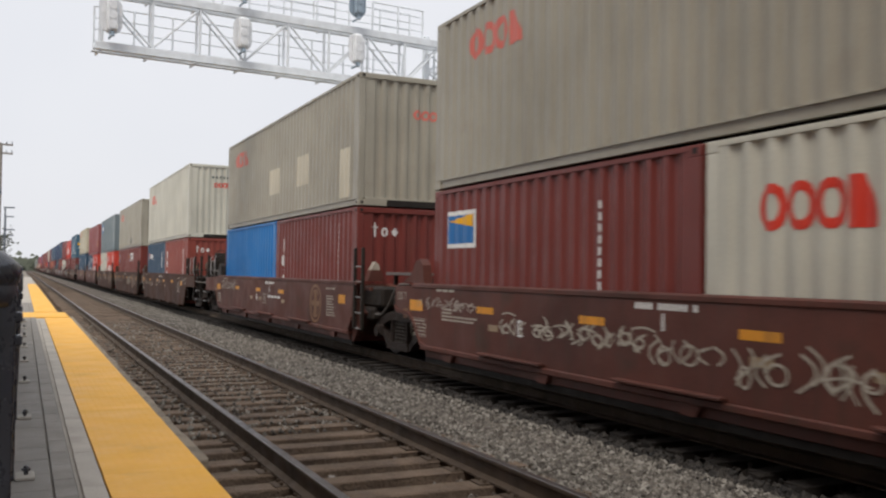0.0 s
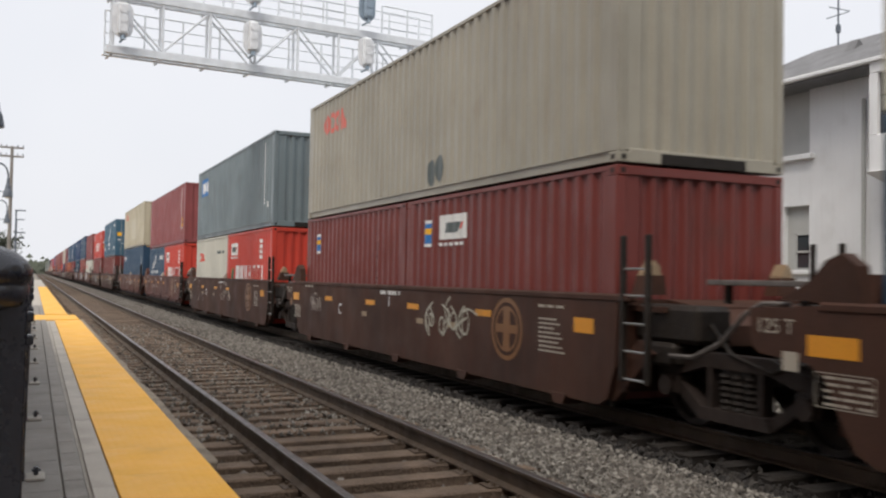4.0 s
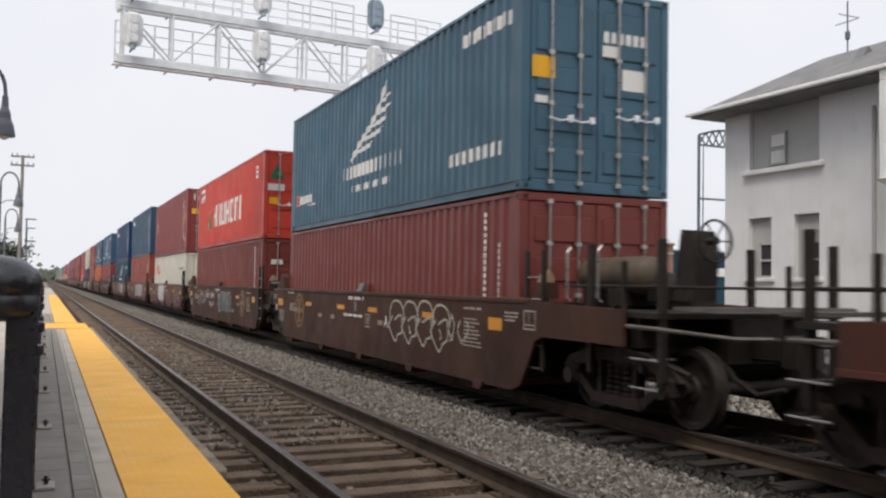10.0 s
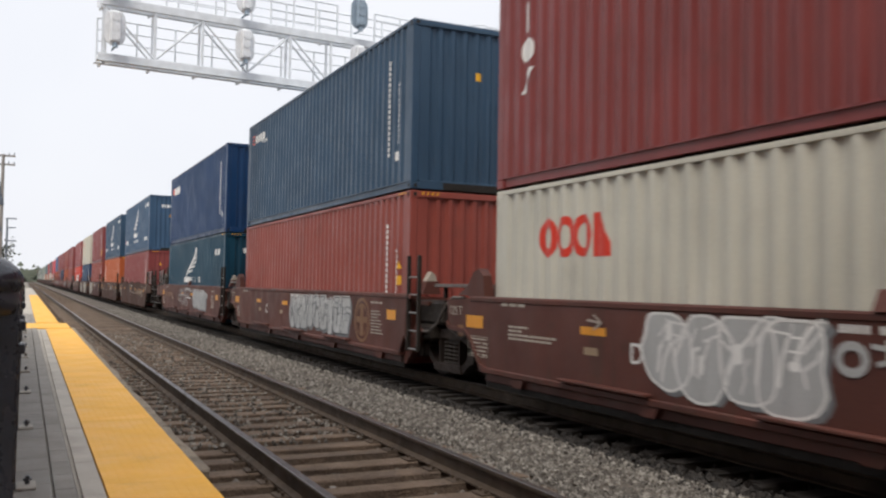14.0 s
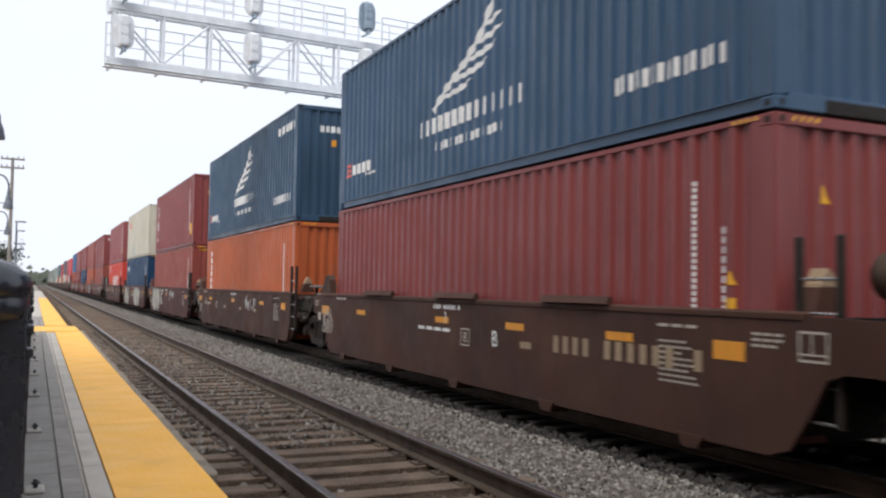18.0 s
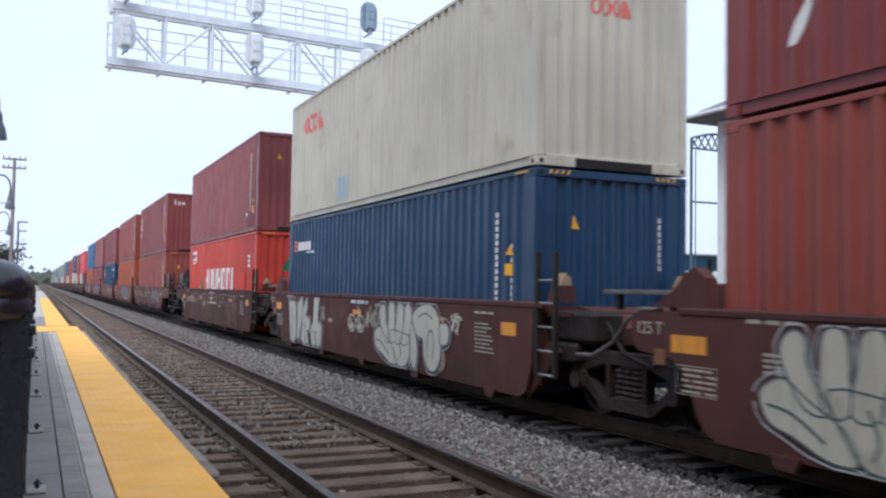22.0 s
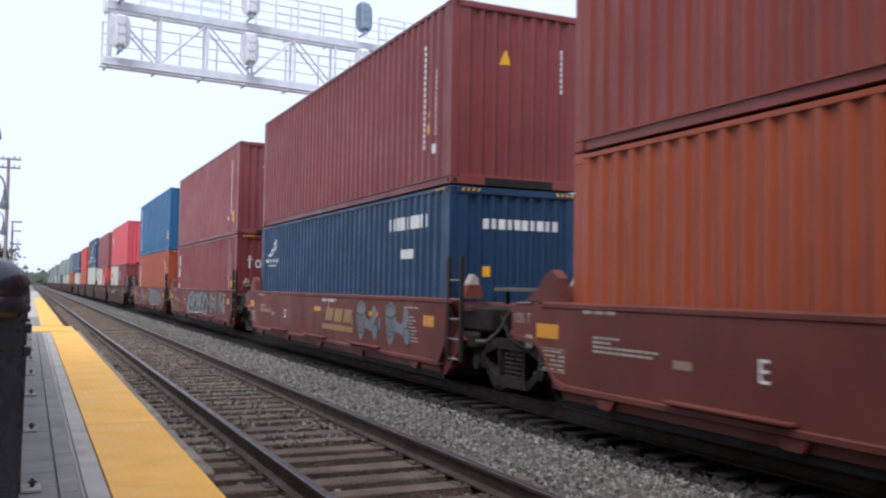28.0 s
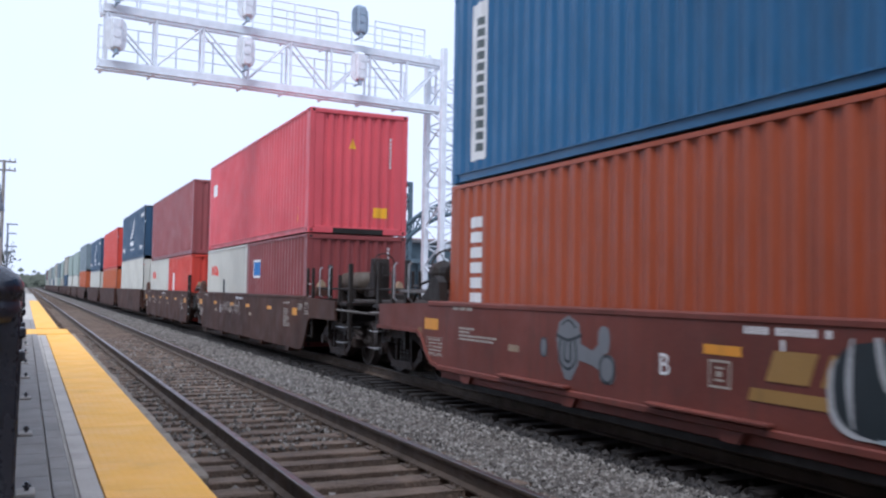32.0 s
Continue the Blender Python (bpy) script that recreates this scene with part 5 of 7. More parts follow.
def orbs(u, n, seed):
    """Grey sprayed heads joined by stalks to small discs."""
    out, dark = [], []
    for i in range(n):
        c = u + 1.5 * i
        out += [fitted([(c + 0.05, 0.95), (c + 0.1, 1.15), (c + 0.3, 1.25), (c + 0.52, 1.15), (c + 0.56, 0.9), (c + 0.5, 0.68), (c + 0.36, 0.5), (c + 0.24, 0.5), (c + 0.1, 0.7)])]
        out += blob(c - 0.32, 0.72, 0.17, 0.24) + [[(c + 0.5, 0.74), (c + 0.5, 0.94), (c + 0.78, 0.86), (c + 0.95, 0.98), (c + 1.02, 0.62), (c + 0.78, 0.7)]] + blob(c + 0.88, 0.84, 0.22, 0.3) + blob(c + 0.9, 0.52, 0.3, 0.32)
        dark += curve([(c + 0.06, 1.0), (c + 0.3, 0.95), (c + 0.56, 1.02)], 0.035) + curve([(c + 0.14, 0.95), (c + 0.12, 0.72), (c + 0.3, 0.62), (c + 0.46, 0.74), (c + 0.44, 0.94)], 0.035)
        dark += curve([(c + 0.24, 0.92), (c + 0.22, 0.74), (c + 0.34, 0.72), (c + 0.34, 0.92)], 0.035) + curve([(c + 0.16, 1.12), (c + 0.3, 1.18), (c + 0.45, 1.1)], 0.025) + ring(c + 0.9, 0.52, 0.3, 0.32, 0.03) + ring(c - 0.32, 0.72, 0.17, 0.24, 0.025)
    return [("grey", out), ("black", dark)]


def curve(knots, t, low=0.43):
    """A smooth sprayed line through knots."""
    k = [knots[0]] + list(knots) + [knots[-1]]
    pts = []
    for p0, p1, p2, p3 in zip(k[:-3], k[1:-2], k[2:-1], k[3:]):
        for q in (0, 0.25, 0.5, 0.75):
            pts.append(tuple(0.5 * (2 * p1[j] + (p2[j] - p0[j]) * q + (2 * p0[j] - 5 * p1[j] + 4 * p2[j] - p3[j]) * q * q + (3 * p1[j] - p0[j] - 3 * p2[j] + p3[j]) * q ** 3) for j in (0, 1)))
    return stroke(fitted(pts + [knots[-1]], low), t)


def cursive(u0, u1, z0, z1, seed, ink="ghost", t=0.024, cell=0.26):
    """A tag sprayed fast: crossing arcs, hooks and rings crowded side by side."""
    r = random.Random(seed)
    n, out = max(2, round((u1 - u0) / cell)), []
    w, h = (u1 - u0) / n, z1 - z0
    for i in range(n):
        a = u0 + w * i
        for _ in range(r.choice((2, 2, 3))):
            p, q, lean = a + w * r.uniform(0, 0.7), z0 + h * r.uniform(0, 0.35), r.uniform(-0.3, 0.5) * w
            rise, bow = h * r.uniform(0.4, 0.75), r.choice((-1, 1)) * w * r.uniform(0.15, 0.5)
            out += curve([(p, q), (p + bow + 0.3 * lean, q + 0.35 * rise), (p + bow + 0.7 * lean, q + 0.7 * rise), (p + lean, q + rise)], t * r.uniform(0.7, 1.15))
        if r.random() < 0.45:
            out += ring(a + 0.1 * w, z0 + h * r.uniform(0.05, 0.35), w * r.uniform(0.5, 0.85), h * r.uniform(0.35, 0.6), t * 0.9)
        if r.random() < 0.3:
            q = z0 + h * r.uniform(0.3, 1.0)
            out += curve([(a, q), (a + 0.7 * w, q + 0.08 * h), (a + 1.4 * w, q - 0.03 * h)], t * 0.75)
    return [(ink, out)]


def arches(u0, u1, z0, z1, n, seed, ink="chalk", t=0.03, fill=None):
    """A hollow piece: a row of arches above, a row of pointed loops hanging below."""
    r = random.Random(seed)
    w, mid, out = (u1 - u0) / n, z0 + 0.52 * (z1 - z0), []
    for i in range(n):
        a, b = u0 + w * i, u0 + w * (i + 1) + 0.03
        top = z1 - r.uniform(0, 0.08)
        out += curve([(a, mid + 0.02), (a + 0.02, top - 0.12), (a + 0.3 * w, top), (b - 0.3 * w, top - 0.02), (b - 0.03, top - 0.16), (b, mid)], t)
        foot = z0 + r.uniform(0, 0.1)
        out += curve([(a + 0.2 * w, mid + 0.08), (a - 0.06, mid - 0.08), (a - 0.02, foot + 0.22), (a + 0.4 * w, foot), (a + 0.62 * w, foot + 0.12), (b - 0.08, mid - 0.18), (b - 0.22 * w, mid + 0.1), (a + 0.35 * w, mid + 0.02)], t)
        if r.random() < 0.6:
            out += curve([(a + 0.4 * w, mid - 0.06), (a + 0.55 * w, mid - 0.18), (a + 0.45 * w, foot + 0.2)], t * 0.8)
    return ([(fill, blob(u0, z0 + 0.05, u1 - u0, z1 - z0 - 0.08, 24, 4.0))] if fill else []) + [(ink, out)]


def dark_piece(u0, u1, seed):
    """A large black piece up to the rim of the car, with heavy silver crescents and curls."""
    r = random.Random(seed)
    black, rim, curls, smear = [], [], [], []
    u, i = u0, 0
    while u < u1 - 0.25:
        w = min(r.choice((0.55, 0.8, 1.05)), u1 - u)
        c, lo = u + 0.5 * w, 0.44 + r.uniform(0, 0.07)
        body = fitted(blob(c - 0.66 * w, lo, 1.32 * w, r.uniform(0.72, 0.86), 22, r.choice((2.2, 3.0)))[0])
        black.append(body)
        rim.append(fitted([(c + (p - c) * 1.06 - 0.02, q - 0.045) for p, q in body]))
        kind = (i + seed) % 3
        top, bend = r.uniform(1.05, 1.2), r.uniform(0.04, 0.09)
        if kind != 1:
            for k in range(9):
                d, e = bend * math.sin(math.pi * (k + 0.5) / 9), (top - lo - 0.06) / 9
                x = c - 0.44 * w - 1.4 * bend * math.sin(math.pi * k / 9)
                x1 = c - 0.44 * w - 1.4 * bend * math.sin(math.pi * (k + 1) / 9)
                curls.append(fitted([(x, top - e * k), (x + 0.02 + d, top - e * k), (x1 + 0.02 + d, top - e * (k + 1)), (x1, top - e * (k + 1))]))
        if kind == 0:
            curls += curve([(c - 0.15 * w, top), (c - 0.05 * w, 0.84), (c + 0.25 * w, 0.7), (c + 0.5 * w, 0.84), (c + 0.46 * w, 1.1)], 0.055)
            curls += curve([(c + 0.1 * w, 0.78), (c + 0.16 * w, 0.6), (c + 0.12 * w, 0.5)], 0.04)
        elif kind == 1:
            curls += curve([(c - 0.5 * w, 1.2), (c - 0.42 * w, 0.95), (c - 0.2 * w, 0.84), (c - 0.3 * w, 0.62), (c - 0.5 * w, 0.55)], 0.045)
            curls += curve([(c - 0.2 * w, 0.9), (c + 0.15 * w, 1.08), (c + 0.48 * w, 0.92), (c + 0.4 * w, 0.6), (c + 0.1 * w, 0.52)], 0.05)
        else:
            curls += curve([(c - 0.3 * w, 1.02), (c, 1.14), (c + 0.3 * w, 1.04)], 0.03) + curve([(c + 0.05 * w, 0.66), (c - 0.12 * w, 0.78), (c + 0.05 * w, 0.9), (c + 0.28 * w, 0.76)], 0.03)
            curls += curve([(c + 0.55 * w, 1.0), (c + 0.58 * w, 0.72), (c + 0.4 * w, 0.5)], 0.06)
        smear += blob(c + r.uniform(-0.25, 0.1), r.uniform(0.98, 1.1), r.uniform(0.06, 0.22), r.uniform(0.06, 0.13), 9)
        u += w * 0.92
        i += 1
    foot = stroke([(u0 + 0.3, 0.445), (u0 + 0.6 * (u1 - u0), 0.44)], 0.035)
    return [("silver", rim), ("black", black), ("silver", curls), ("sky", smear + foot)]


def rimmed(forms, ink, slits):
    """Filled forms with a black drop shadow, dark edges and slits, and a broken pale line outside."""
    shade, edge, rim = [], [], []
    for f in forms:
        cu, cz = sum(p for p, q in f) / len(f), sum(q for p, q in f) / len(f)
        shade.append(fitted([(p + 0.07, q - 0.04) for p, q in f], 0.14))
        edge += stroke(f + f[:1], 0.02)
        out = [(cu + (p - cu) * (1 + 0.09 / max(0.2, abs(p - cu) + abs(q - cz))), cz + (q - cz) * (1 + 0.09 / max(0.2, abs(p - cu) + abs(q - cz)))) for p, q in f]
        rim += stroke(fitted(out, 0.14), 0.016)
    return [("black", shade), ("silver", rim), (ink, forms), ("dark", edge + slits)]


def rounded(knots):
    """A closed smooth outline through knots."""
    n, pts = len(knots), []
    for i in range(n):
        p0, p1, p2, p3 = (knots[(i + j) % n] for j in (-1, 0, 1, 2))
        for q in (0, 0.33, 0.66):
            pts.append(tuple(0.5 * (2 * p1[j] + (p2[j] - p0[j]) * q + (2 * p0[j] - 5 * p1[j] + 4 * p2[j] - p3[j]) * q * q + (3 * p1[j] - p0[j] - 3 * p2[j] + p3[j]) * q ** 3) for j in (0, 1)))
    return fitted(pts, 0.15)


def palm(u, k):
    """A pale sprayed piece: a scooped foot, four fat upright fingers, an arch and a short arm."""
    def form(*knots):
        return rounded([(u + k * p, q) for p, q in knots])
    forms = [form((0, 0.62), (0.12, 0.74), (0.32, 0.78), (0.6, 0.62), (0.95, 0.45), (1.1, 0.2), (0.8, 0.18), (0.4, 0.32), (0.12, 0.4))]
    for a, top, b in ((0.42, 1.19, 0.66), (0.86, 1.23, 0.86), (1.25, 1.23, 1.16), (1.6, 1.22, 1.45)):
        forms.append(form((b - 0.13, 0.56), (a - 0.16, 0.95), (a - 0.13, top - 0.07), (a, top), (a + 0.13, top - 0.07), (a + 0.15, 0.9), (b + 0.15, 0.56)))
    forms.append(form((0.8, 0.74), (1.4, 0.72), (1.72, 0.66), (1.7, 0.4), (1.55, 0.2), (1.2, 0.17), (0.95, 0.4)))
    forms.append(form((1.74, 0.94), (1.9, 0.8), (2.02, 0.5), (1.98, 0.24), (1.84, 0.17), (1.7, 0.42)))
    forms.append(form((1.78, 1.0), (2.0, 1.16), (2.35, 1.23), (2.68, 1.17), (2.88, 0.95), (2.92, 0.45), (2.76, 0.22), (2.5, 0.2), (2.3, 0.4), (2.24, 0.66), (1.95, 0.74)))
    forms.append(form((2.86, 0.92), (3.18, 0.93), (3.19, 0.67), (2.9, 0.63)))
    slits = []
    for knots in ([(2.42, 0.4), (2.44, 0.74), (2.56, 0.82), (2.66, 0.72), (2.64, 0.4)], [(0.1, 0.55), (0.4, 0.5), (0.75, 0.32)], [(1.2, 0.62), (1.3, 0.4), (1.24, 0.26)], [(2.05, 1.02), (2.35, 1.08), (2.6, 1.0)]):
        slits += curve([(u + k * p, q) for p, q in knots], 0.03, 0.16)
    return [("bronze", blob(u + k * 2.3, 0.2, 0.8 * k, 0.4, 14))] + rimmed(forms, "chalk", slits)


def blocks_piece():
    """A pale piece of four tall angular blocks with black slits."""
    forms = [[(-5.42, 1.2), (-5.25, 1.1), (-4.9, 1.15), (-4.72, 1.0), (-4.7, 0.3), (-4.85, 0.16), (-5.15, 0.17), (-5.28, 0.5)],
             [(-4.62, 1.1), (-4.46, 1.13), (-4.36, 1.22), (-4.18, 1.2), (-4.24, 0.75), (-4.34, 0.3), (-4.6, 0.22)],
             [(-4.18, 0.92), (-3.86, 1.21), (-3.74, 1.0), (-3.9, 0.82), (-3.55, 0.74), (-3.58, 0.5), (-3.8, 0.48), (-3.6, 0.2), (-3.95, 0.16), (-4.25, 0.25)],
             [(-3.25, 1.21), (-2.88, 1.23), (-2.95, 0.72), (-2.62, 0.62), (-2.7, 0.19), (-3.35, 0.17), (-3.5, 0.5), (-3.3, 0.7)]]
    slits = sum([stroke(p, w) for p, w in (
        ([(-5.02, 0.98), (-5.08, 0.74), (-4.92, 0.68)], 0.035), ([(-5.1, 0.6), (-4.98, 0.3)], 0.045), ([(-4.66, 0.35), (-4.66, 0.95)], 0.04), ([(-4.42, 0.28), (-4.34, 0.5)], 0.05),
        ([(-4.05, 0.6), (-3.9, 0.55), (-3.98, 0.4)], 0.03), ([(-3.95, 0.36), (-3.86, 0.18)], 0.07), ([(-3.36, 0.48), (-2.98, 0.46)], 0.03), ([(-3.12, 0.42), (-3.05, 0.2)], 0.07))], [])
    return rimmed(forms, "chalk", slits)


def pendants(u0, u1, n, seed):
    """A long row of thin hooked peaks over loops that hang to the foot of the side."""
    r = random.Random(seed)
    w, peaks, loops = (u1 - u0) / n, [], []
    for i in range(n):
        a, top, mid = u0 + w * i, 1.21 - r.uniform(0, 0.08), 0.92 + r.uniform(-0.06, 0.06)
        peaks += stroke([(a, mid), (a + 0.12 * w, top - 0.1), (a + 0.45 * w, top), (a + r.uniform(0.75, 1.0) * w, top - r.uniform(0.02, 0.07))], 0.022)
        if r.random() < 0.6:
            peaks += stroke([(a + 0.3 * w, mid + 0.06), (a + 0.62 * w, top - 0.1), (a + 0.95 * w, mid + 0.08)], 0.018)
        foot = 0.26 + r.uniform(0, 0.14)
        loops += curve([(a - 0.05 * w, mid - 0.06), (a + 0.3 * w, mid - 0.02), (a + 0.5 * w, mid - 0.2), (a + 0.56 * w, foot + 0.14), (a + 0.68 * w, foot + 0.02), (a + 0.95 * w, foot - 0.05)], 0.02, 0.17)
        if r.random() < 0.7:
            loops += curve([(a + 0.5 * w, mid - 0.02), (a + 0.85 * w, mid - 0.1), (a + 0.9 * w, 0.6), (a + 0.84 * w, foot + 0.12)], 0.018, 0.17)
    return [("ghost", peaks), ("bronze", loops)]


def knots_mark(u):
    """A six-sided scribble crossed by short strokes."""
    out = stroke([(u, 0.84), (u + 0.06, 0.7), (u + 0.2, 0.62), (u + 0.4, 0.66), (u + 0.48, 0.8), (u + 0.36, 0.93), (u + 0.12, 0.94), (u, 0.82)], 0.03)
    out += stroke([(u + 0.1, 0.9), (u + 0.18, 0.72), (u + 0.34, 0.76)], 0.05) + stroke([(u + 0.24, 0.94), (u + 0.2, 0.8), (u + 0.42, 0.7)], 0.03) + stroke([(u + 0.05, 0.74), (u + 0.3, 0.68)], 0.05)
    return [("chalk", out)]


def smears():
    """Two wiped-out words and a heap of wiped rings, in thin chalky paint."""
    out = blob(-2.83, 1.11, 0.8, 0.09, 14, 4.0) + blob(-1.87, 1.1, 0.74, 0.11, 14, 4.0) + blob(-2.1, 0.9, 0.46, 0.16, 12) + blob(-2.3, 0.7, 0.62, 0.15, 12) + blob(-2.34, 0.5, 0.95, 0.15, 14)
    lines = curve([(-2.3, 0.95), (-1.9, 1.0), (-1.38, 0.93)], 0.03) + stroke([(-2.8, 1.08), (-1.15, 1.05)], 0.015) + curve([(-2.36, 0.62), (-2.0, 0.68), (-1.5, 0.62)], 0.03) + curve([(-2.1, 0.88), (-1.8, 1.08), (-1.7, 0.86)], 0.03)
    dark = sum([stroke([(-2.75 + 0.16 * i, 1.19), (-2.68 + 0.16 * i, 1.13)], 0.025) for i in range(11) if i != 5], []) + curve([(-2.2, 0.56), (-1.9, 0.6), (-1.6, 0.54)], 0.04) + curve([(-2.15, 0.78), (-1.95, 0.76), (-1.8, 0.8)], 0.04)
    return [("chalk", out + lines), ("dark", dark)]


def gold_mark(u):
    """Slanting gold blocks over a long bar, half worn away."""
    return [("amber", block(u + 0.2, 0.78, 0.46, 0.26, 0.1) + block(u + 0.78, 0.78, 0.5, 0.26, 0.1) + block(u + 1.38, 0.78, 0.46, 0.26, 0.1) + block(u, 0.6, 1.95, 0.11, 0.04))]


# where the small marks of a unit sit, in metres to the right of its middle
SPOTS = dict(bright=(-4.0, -1.4, 0.65, 3.1), dull=(-3.75, -1.6, 1.1), number=-0.65, char_at=-3.0, box=None, second=None, guard=None, pale_guard=True, shift=0.0)


ORD = "forty-foot corrugated container"
TWENTY = "twenty-foot corrugated container"
# each unit: middle, car end near, car end far, letter, well paint, emblem, graffiti, lower load, upper load, ledges
U = []


def unit(c, near, far, char, well, emblem, art, lower, upper, plates=0, **spots):
    U.append((c, near, far, char, well, emblem, art, lower, upper, plates, spots))


def c40(mat, words, h, marks=(), end=(), doors=False):
    return [(mat, words + " " + ORD, 12.192, h, marks, end, doors)]


def c20(mat, words, marks=(), end=()):
    return (mat, words + " " + TWENTY, 6.058, STD, marks, end, False)


unit(6.58, 0, 0, "E", W_RED, None, cursive(-6.3, -4.4, 0.94, 1.14, 1, "ghost", 0.022, 0.2) + cursive(-3.6, -0.6, 0.7, 0.98, 61, "cream", 0.026, 0.24) + cursive(-0.5, 0.5, 0.6, 0.95, 62, "cream", 0.026, 0.3) + cursive(0.6, 2.5, 0.5, 0.95, 2, "cream", 0.028, 0.34),
     [c20(C_BROWN, "maroon-brown", sign_board(0.4, 1.7, 1.0, 0.55) + [("yellow", [[(0.5, 2.1), (1.3, 2.0), (1.3, 2.2)]]), ("white", column_marks(4.4, 0.9, 0.05, 1.3, 10))]),
      c20(C_WHITE, "white-grey", [("red", rings_mark(0.65, 1.72, 1.25, 0.42)), ("dark", column_marks(5.2, 1.6, 0.06, 0.5, 6))])],
     c40(C_OLD, "weathered grey-beige", STD, [rings_up()]),
     bright=(-4.32, -1.83, 0.64), dull=(-3.98, 0.77, 2.0), number=-0.82, char_at=-3.22)
unit(22.34, 0, 1, "A", W_RED, 3.97, cursive(-5.9, -3.9, 0.92, 1.2, 3, "ghost", 0.026),
     [c20(C_BLUE, "bright blue", [("white", column_marks(5.1, 1.1, 0.05, 1.0, 7))]),
      c20(C_BROWN, "maroon-brown", [("white", stacked(0.55, 1.1, 0.22, 1.05)), ("white", column_marks(4.9, 0.85, 0.06, 1.5, 12))], [TEX_END, END_ID])],
     c40(C_OLD, "weathered grey-beige", STD, [rings_up(), ("patch", block(5.3, 0.68, 0.9, 0.65) + block(7.83, 0.7, 0.95, 0.7) + block(11.0, 0.2, 0.7, 1.0))],
         [("pale", rings_mark(1.15, 1.75, 0.7, 0.2))]),
     bright=(-3.93, -1.4, 0.9), dull=(-2.04, -1.07, 1.2), number=-0.41, char_at=-1.41, box=-0.63, second=-0.12)
unit(41.98, 1, 0, "B", W_DARK, None, cursive(-1.6, -0.4, 0.8, 1.1, 41, "ghost", 0.02),
     [c20(C_NAVY, "dark navy", flag_mark(1.85) + [("white", column_marks(5.0, 1.4, 0.05, 0.8, 6))]),
      c20(C_OXIDE, "red-brown", [("white", stacked(0.5, 1.1, 0.2, 1.05)), ("white", column_marks(5.0, 0.9, 0.05, 1.3, 10))], [TEX_END, END_ID])],
     c40(C_WHITE, "weathered pale grey", HI, [rings_up("pale", 1.9)], [("red", rings_mark(0.98, 1.98, 0.68, 0.22)), ("dark", row_of_bars(0.9, 2.35, 1.3, 0.1, 9, 0.5))]))
unit(57.54, 0, 0, "C", W_DARK, 3.9, cursive(-5.15, -4.4, 0.7, 1.1, 6, "ghost", 0.026, 0.2) + cursive(1.34, 2.9, 0.56, 1.2, 5, "chalk", 0.034, 0.4),
     [c20(C_BROWN, "maroon-brown", sign_board(0.68, 1.8, 0.36, 0.43) + [("yellow", block(0.75, 2.0, 0.2, 0.1, 0.05)), ("white", column_marks(4.6, 0.9, 0.05, 1.2, 9))]),
      c20(C_BROWN, "maroon-brown", sign_board(0.68, 1.8, 0.36, 0.43) + [("yellow", block(0.75, 2.0, 0.2, 0.1, 0.05))] + line_sign(1.36))],
     c40(C_OLD, "weathered grey-beige", STD, [rings_up(), ("dark", blob(6.95, 0.15, 0.3, 0.45) + blob(7.25, 0.2, 0.3, 0.45))]),
     bright=(-4.1, -1.56, 0.48, 2.98), dull=(-1.77, 0.88, 2.07), number=-0.8, char_at=-3.19)
unit(73.14, 0, 0, "D", W_DARK, 4.0, [("ghost", curve([(-4.6, 1.22), (-4.45, 1.1), (-4.4, 0.6), (-4.6, 0.46)], 0.03) + curve([(-3.7, 0.75), (-3.5, 0.6), (-3.55, 0.45)], 0.03))] + cursive(-0.18, 0.7, 0.62, 1.0, 7, "ghost", 0.03, 0.3) + cursive(0.57, 0.92, 1.09, 1.24, 71, "ghost", 0.02, 0.12) + cursive(0.92, 1.5, 0.6, 0.95, 72, "ghost", 0.03, 0.3),
     [c20(C_WHITE, "white-grey", [("red", rings_mark(0.68, 1.74, 1.05, 0.34)), ("dark", row_of_bars(4.2, 2.0, 1.2, 0.1, 7))]),
      c20(C_RED, "bright red", twenty_red(), [("green", [[(0.95, 1.75), (1.4, 1.75), (1.18, 2.1)]]), END_ID])],
     c40(C_STEEL, "faded blue-grey", STD, [("blue", block(0.85, 1.6, 1.35, 0.65)), ("white", block(1.0, 1.72, 0.3, 0.38) + ring(1.35, 1.7, 0.36, 0.45, 0.1) + block(1.8, 1.74, 0.24, 0.36)), id_column()], [END_ID]),
     bright=(-3.89, -1.37, 0.7), dull=(-3.78, -1.57, 1.06), number=-0.56, char_at=-2.95, guard=-0.02)
unit(88.74, 0, 0, "E", W_RED, 3.9, cursive(-5.3, -4.7, 0.99, 1.05, 8, "ghost", 0.02, 0.15) + cursive(-4.5, -3.8, 1.05, 1.2, 81, "bronze", 0.026, 0.16) + cursive(-2.0, -1.6, 1.02, 1.22, 82, "ghost", 0.024, 0.14) + cursive(-2.1, -1.3, 0.76, 0.94, 83, "ghost", 0.024, 0.18),
     [c20(C_NAVY, "dark navy", [("white", wing_mark(0.6, 1.05, 2.9, 1.25)), ("white", row_of_bars(4.0, 1.98, 1.5, 0.2, 8) + column_marks(4.8, 1.2, 0.16, 0.3, 2))]),
      c20(C_RED, "bright red", twenty_red(), [("green", [[(0.75, 1.7), (1.15, 1.7), (0.95, 2.1)]]), END_ID])],
     c40(C_PLUM, "maroon", STD, [id_column(), warn(11.35, 0.7)], [END_ID]),
     bright=(-3.71, -1.19, 0.81), dull=(-3.64, -1.36), number=-0.44, char_at=-2.82, guard=0.13)
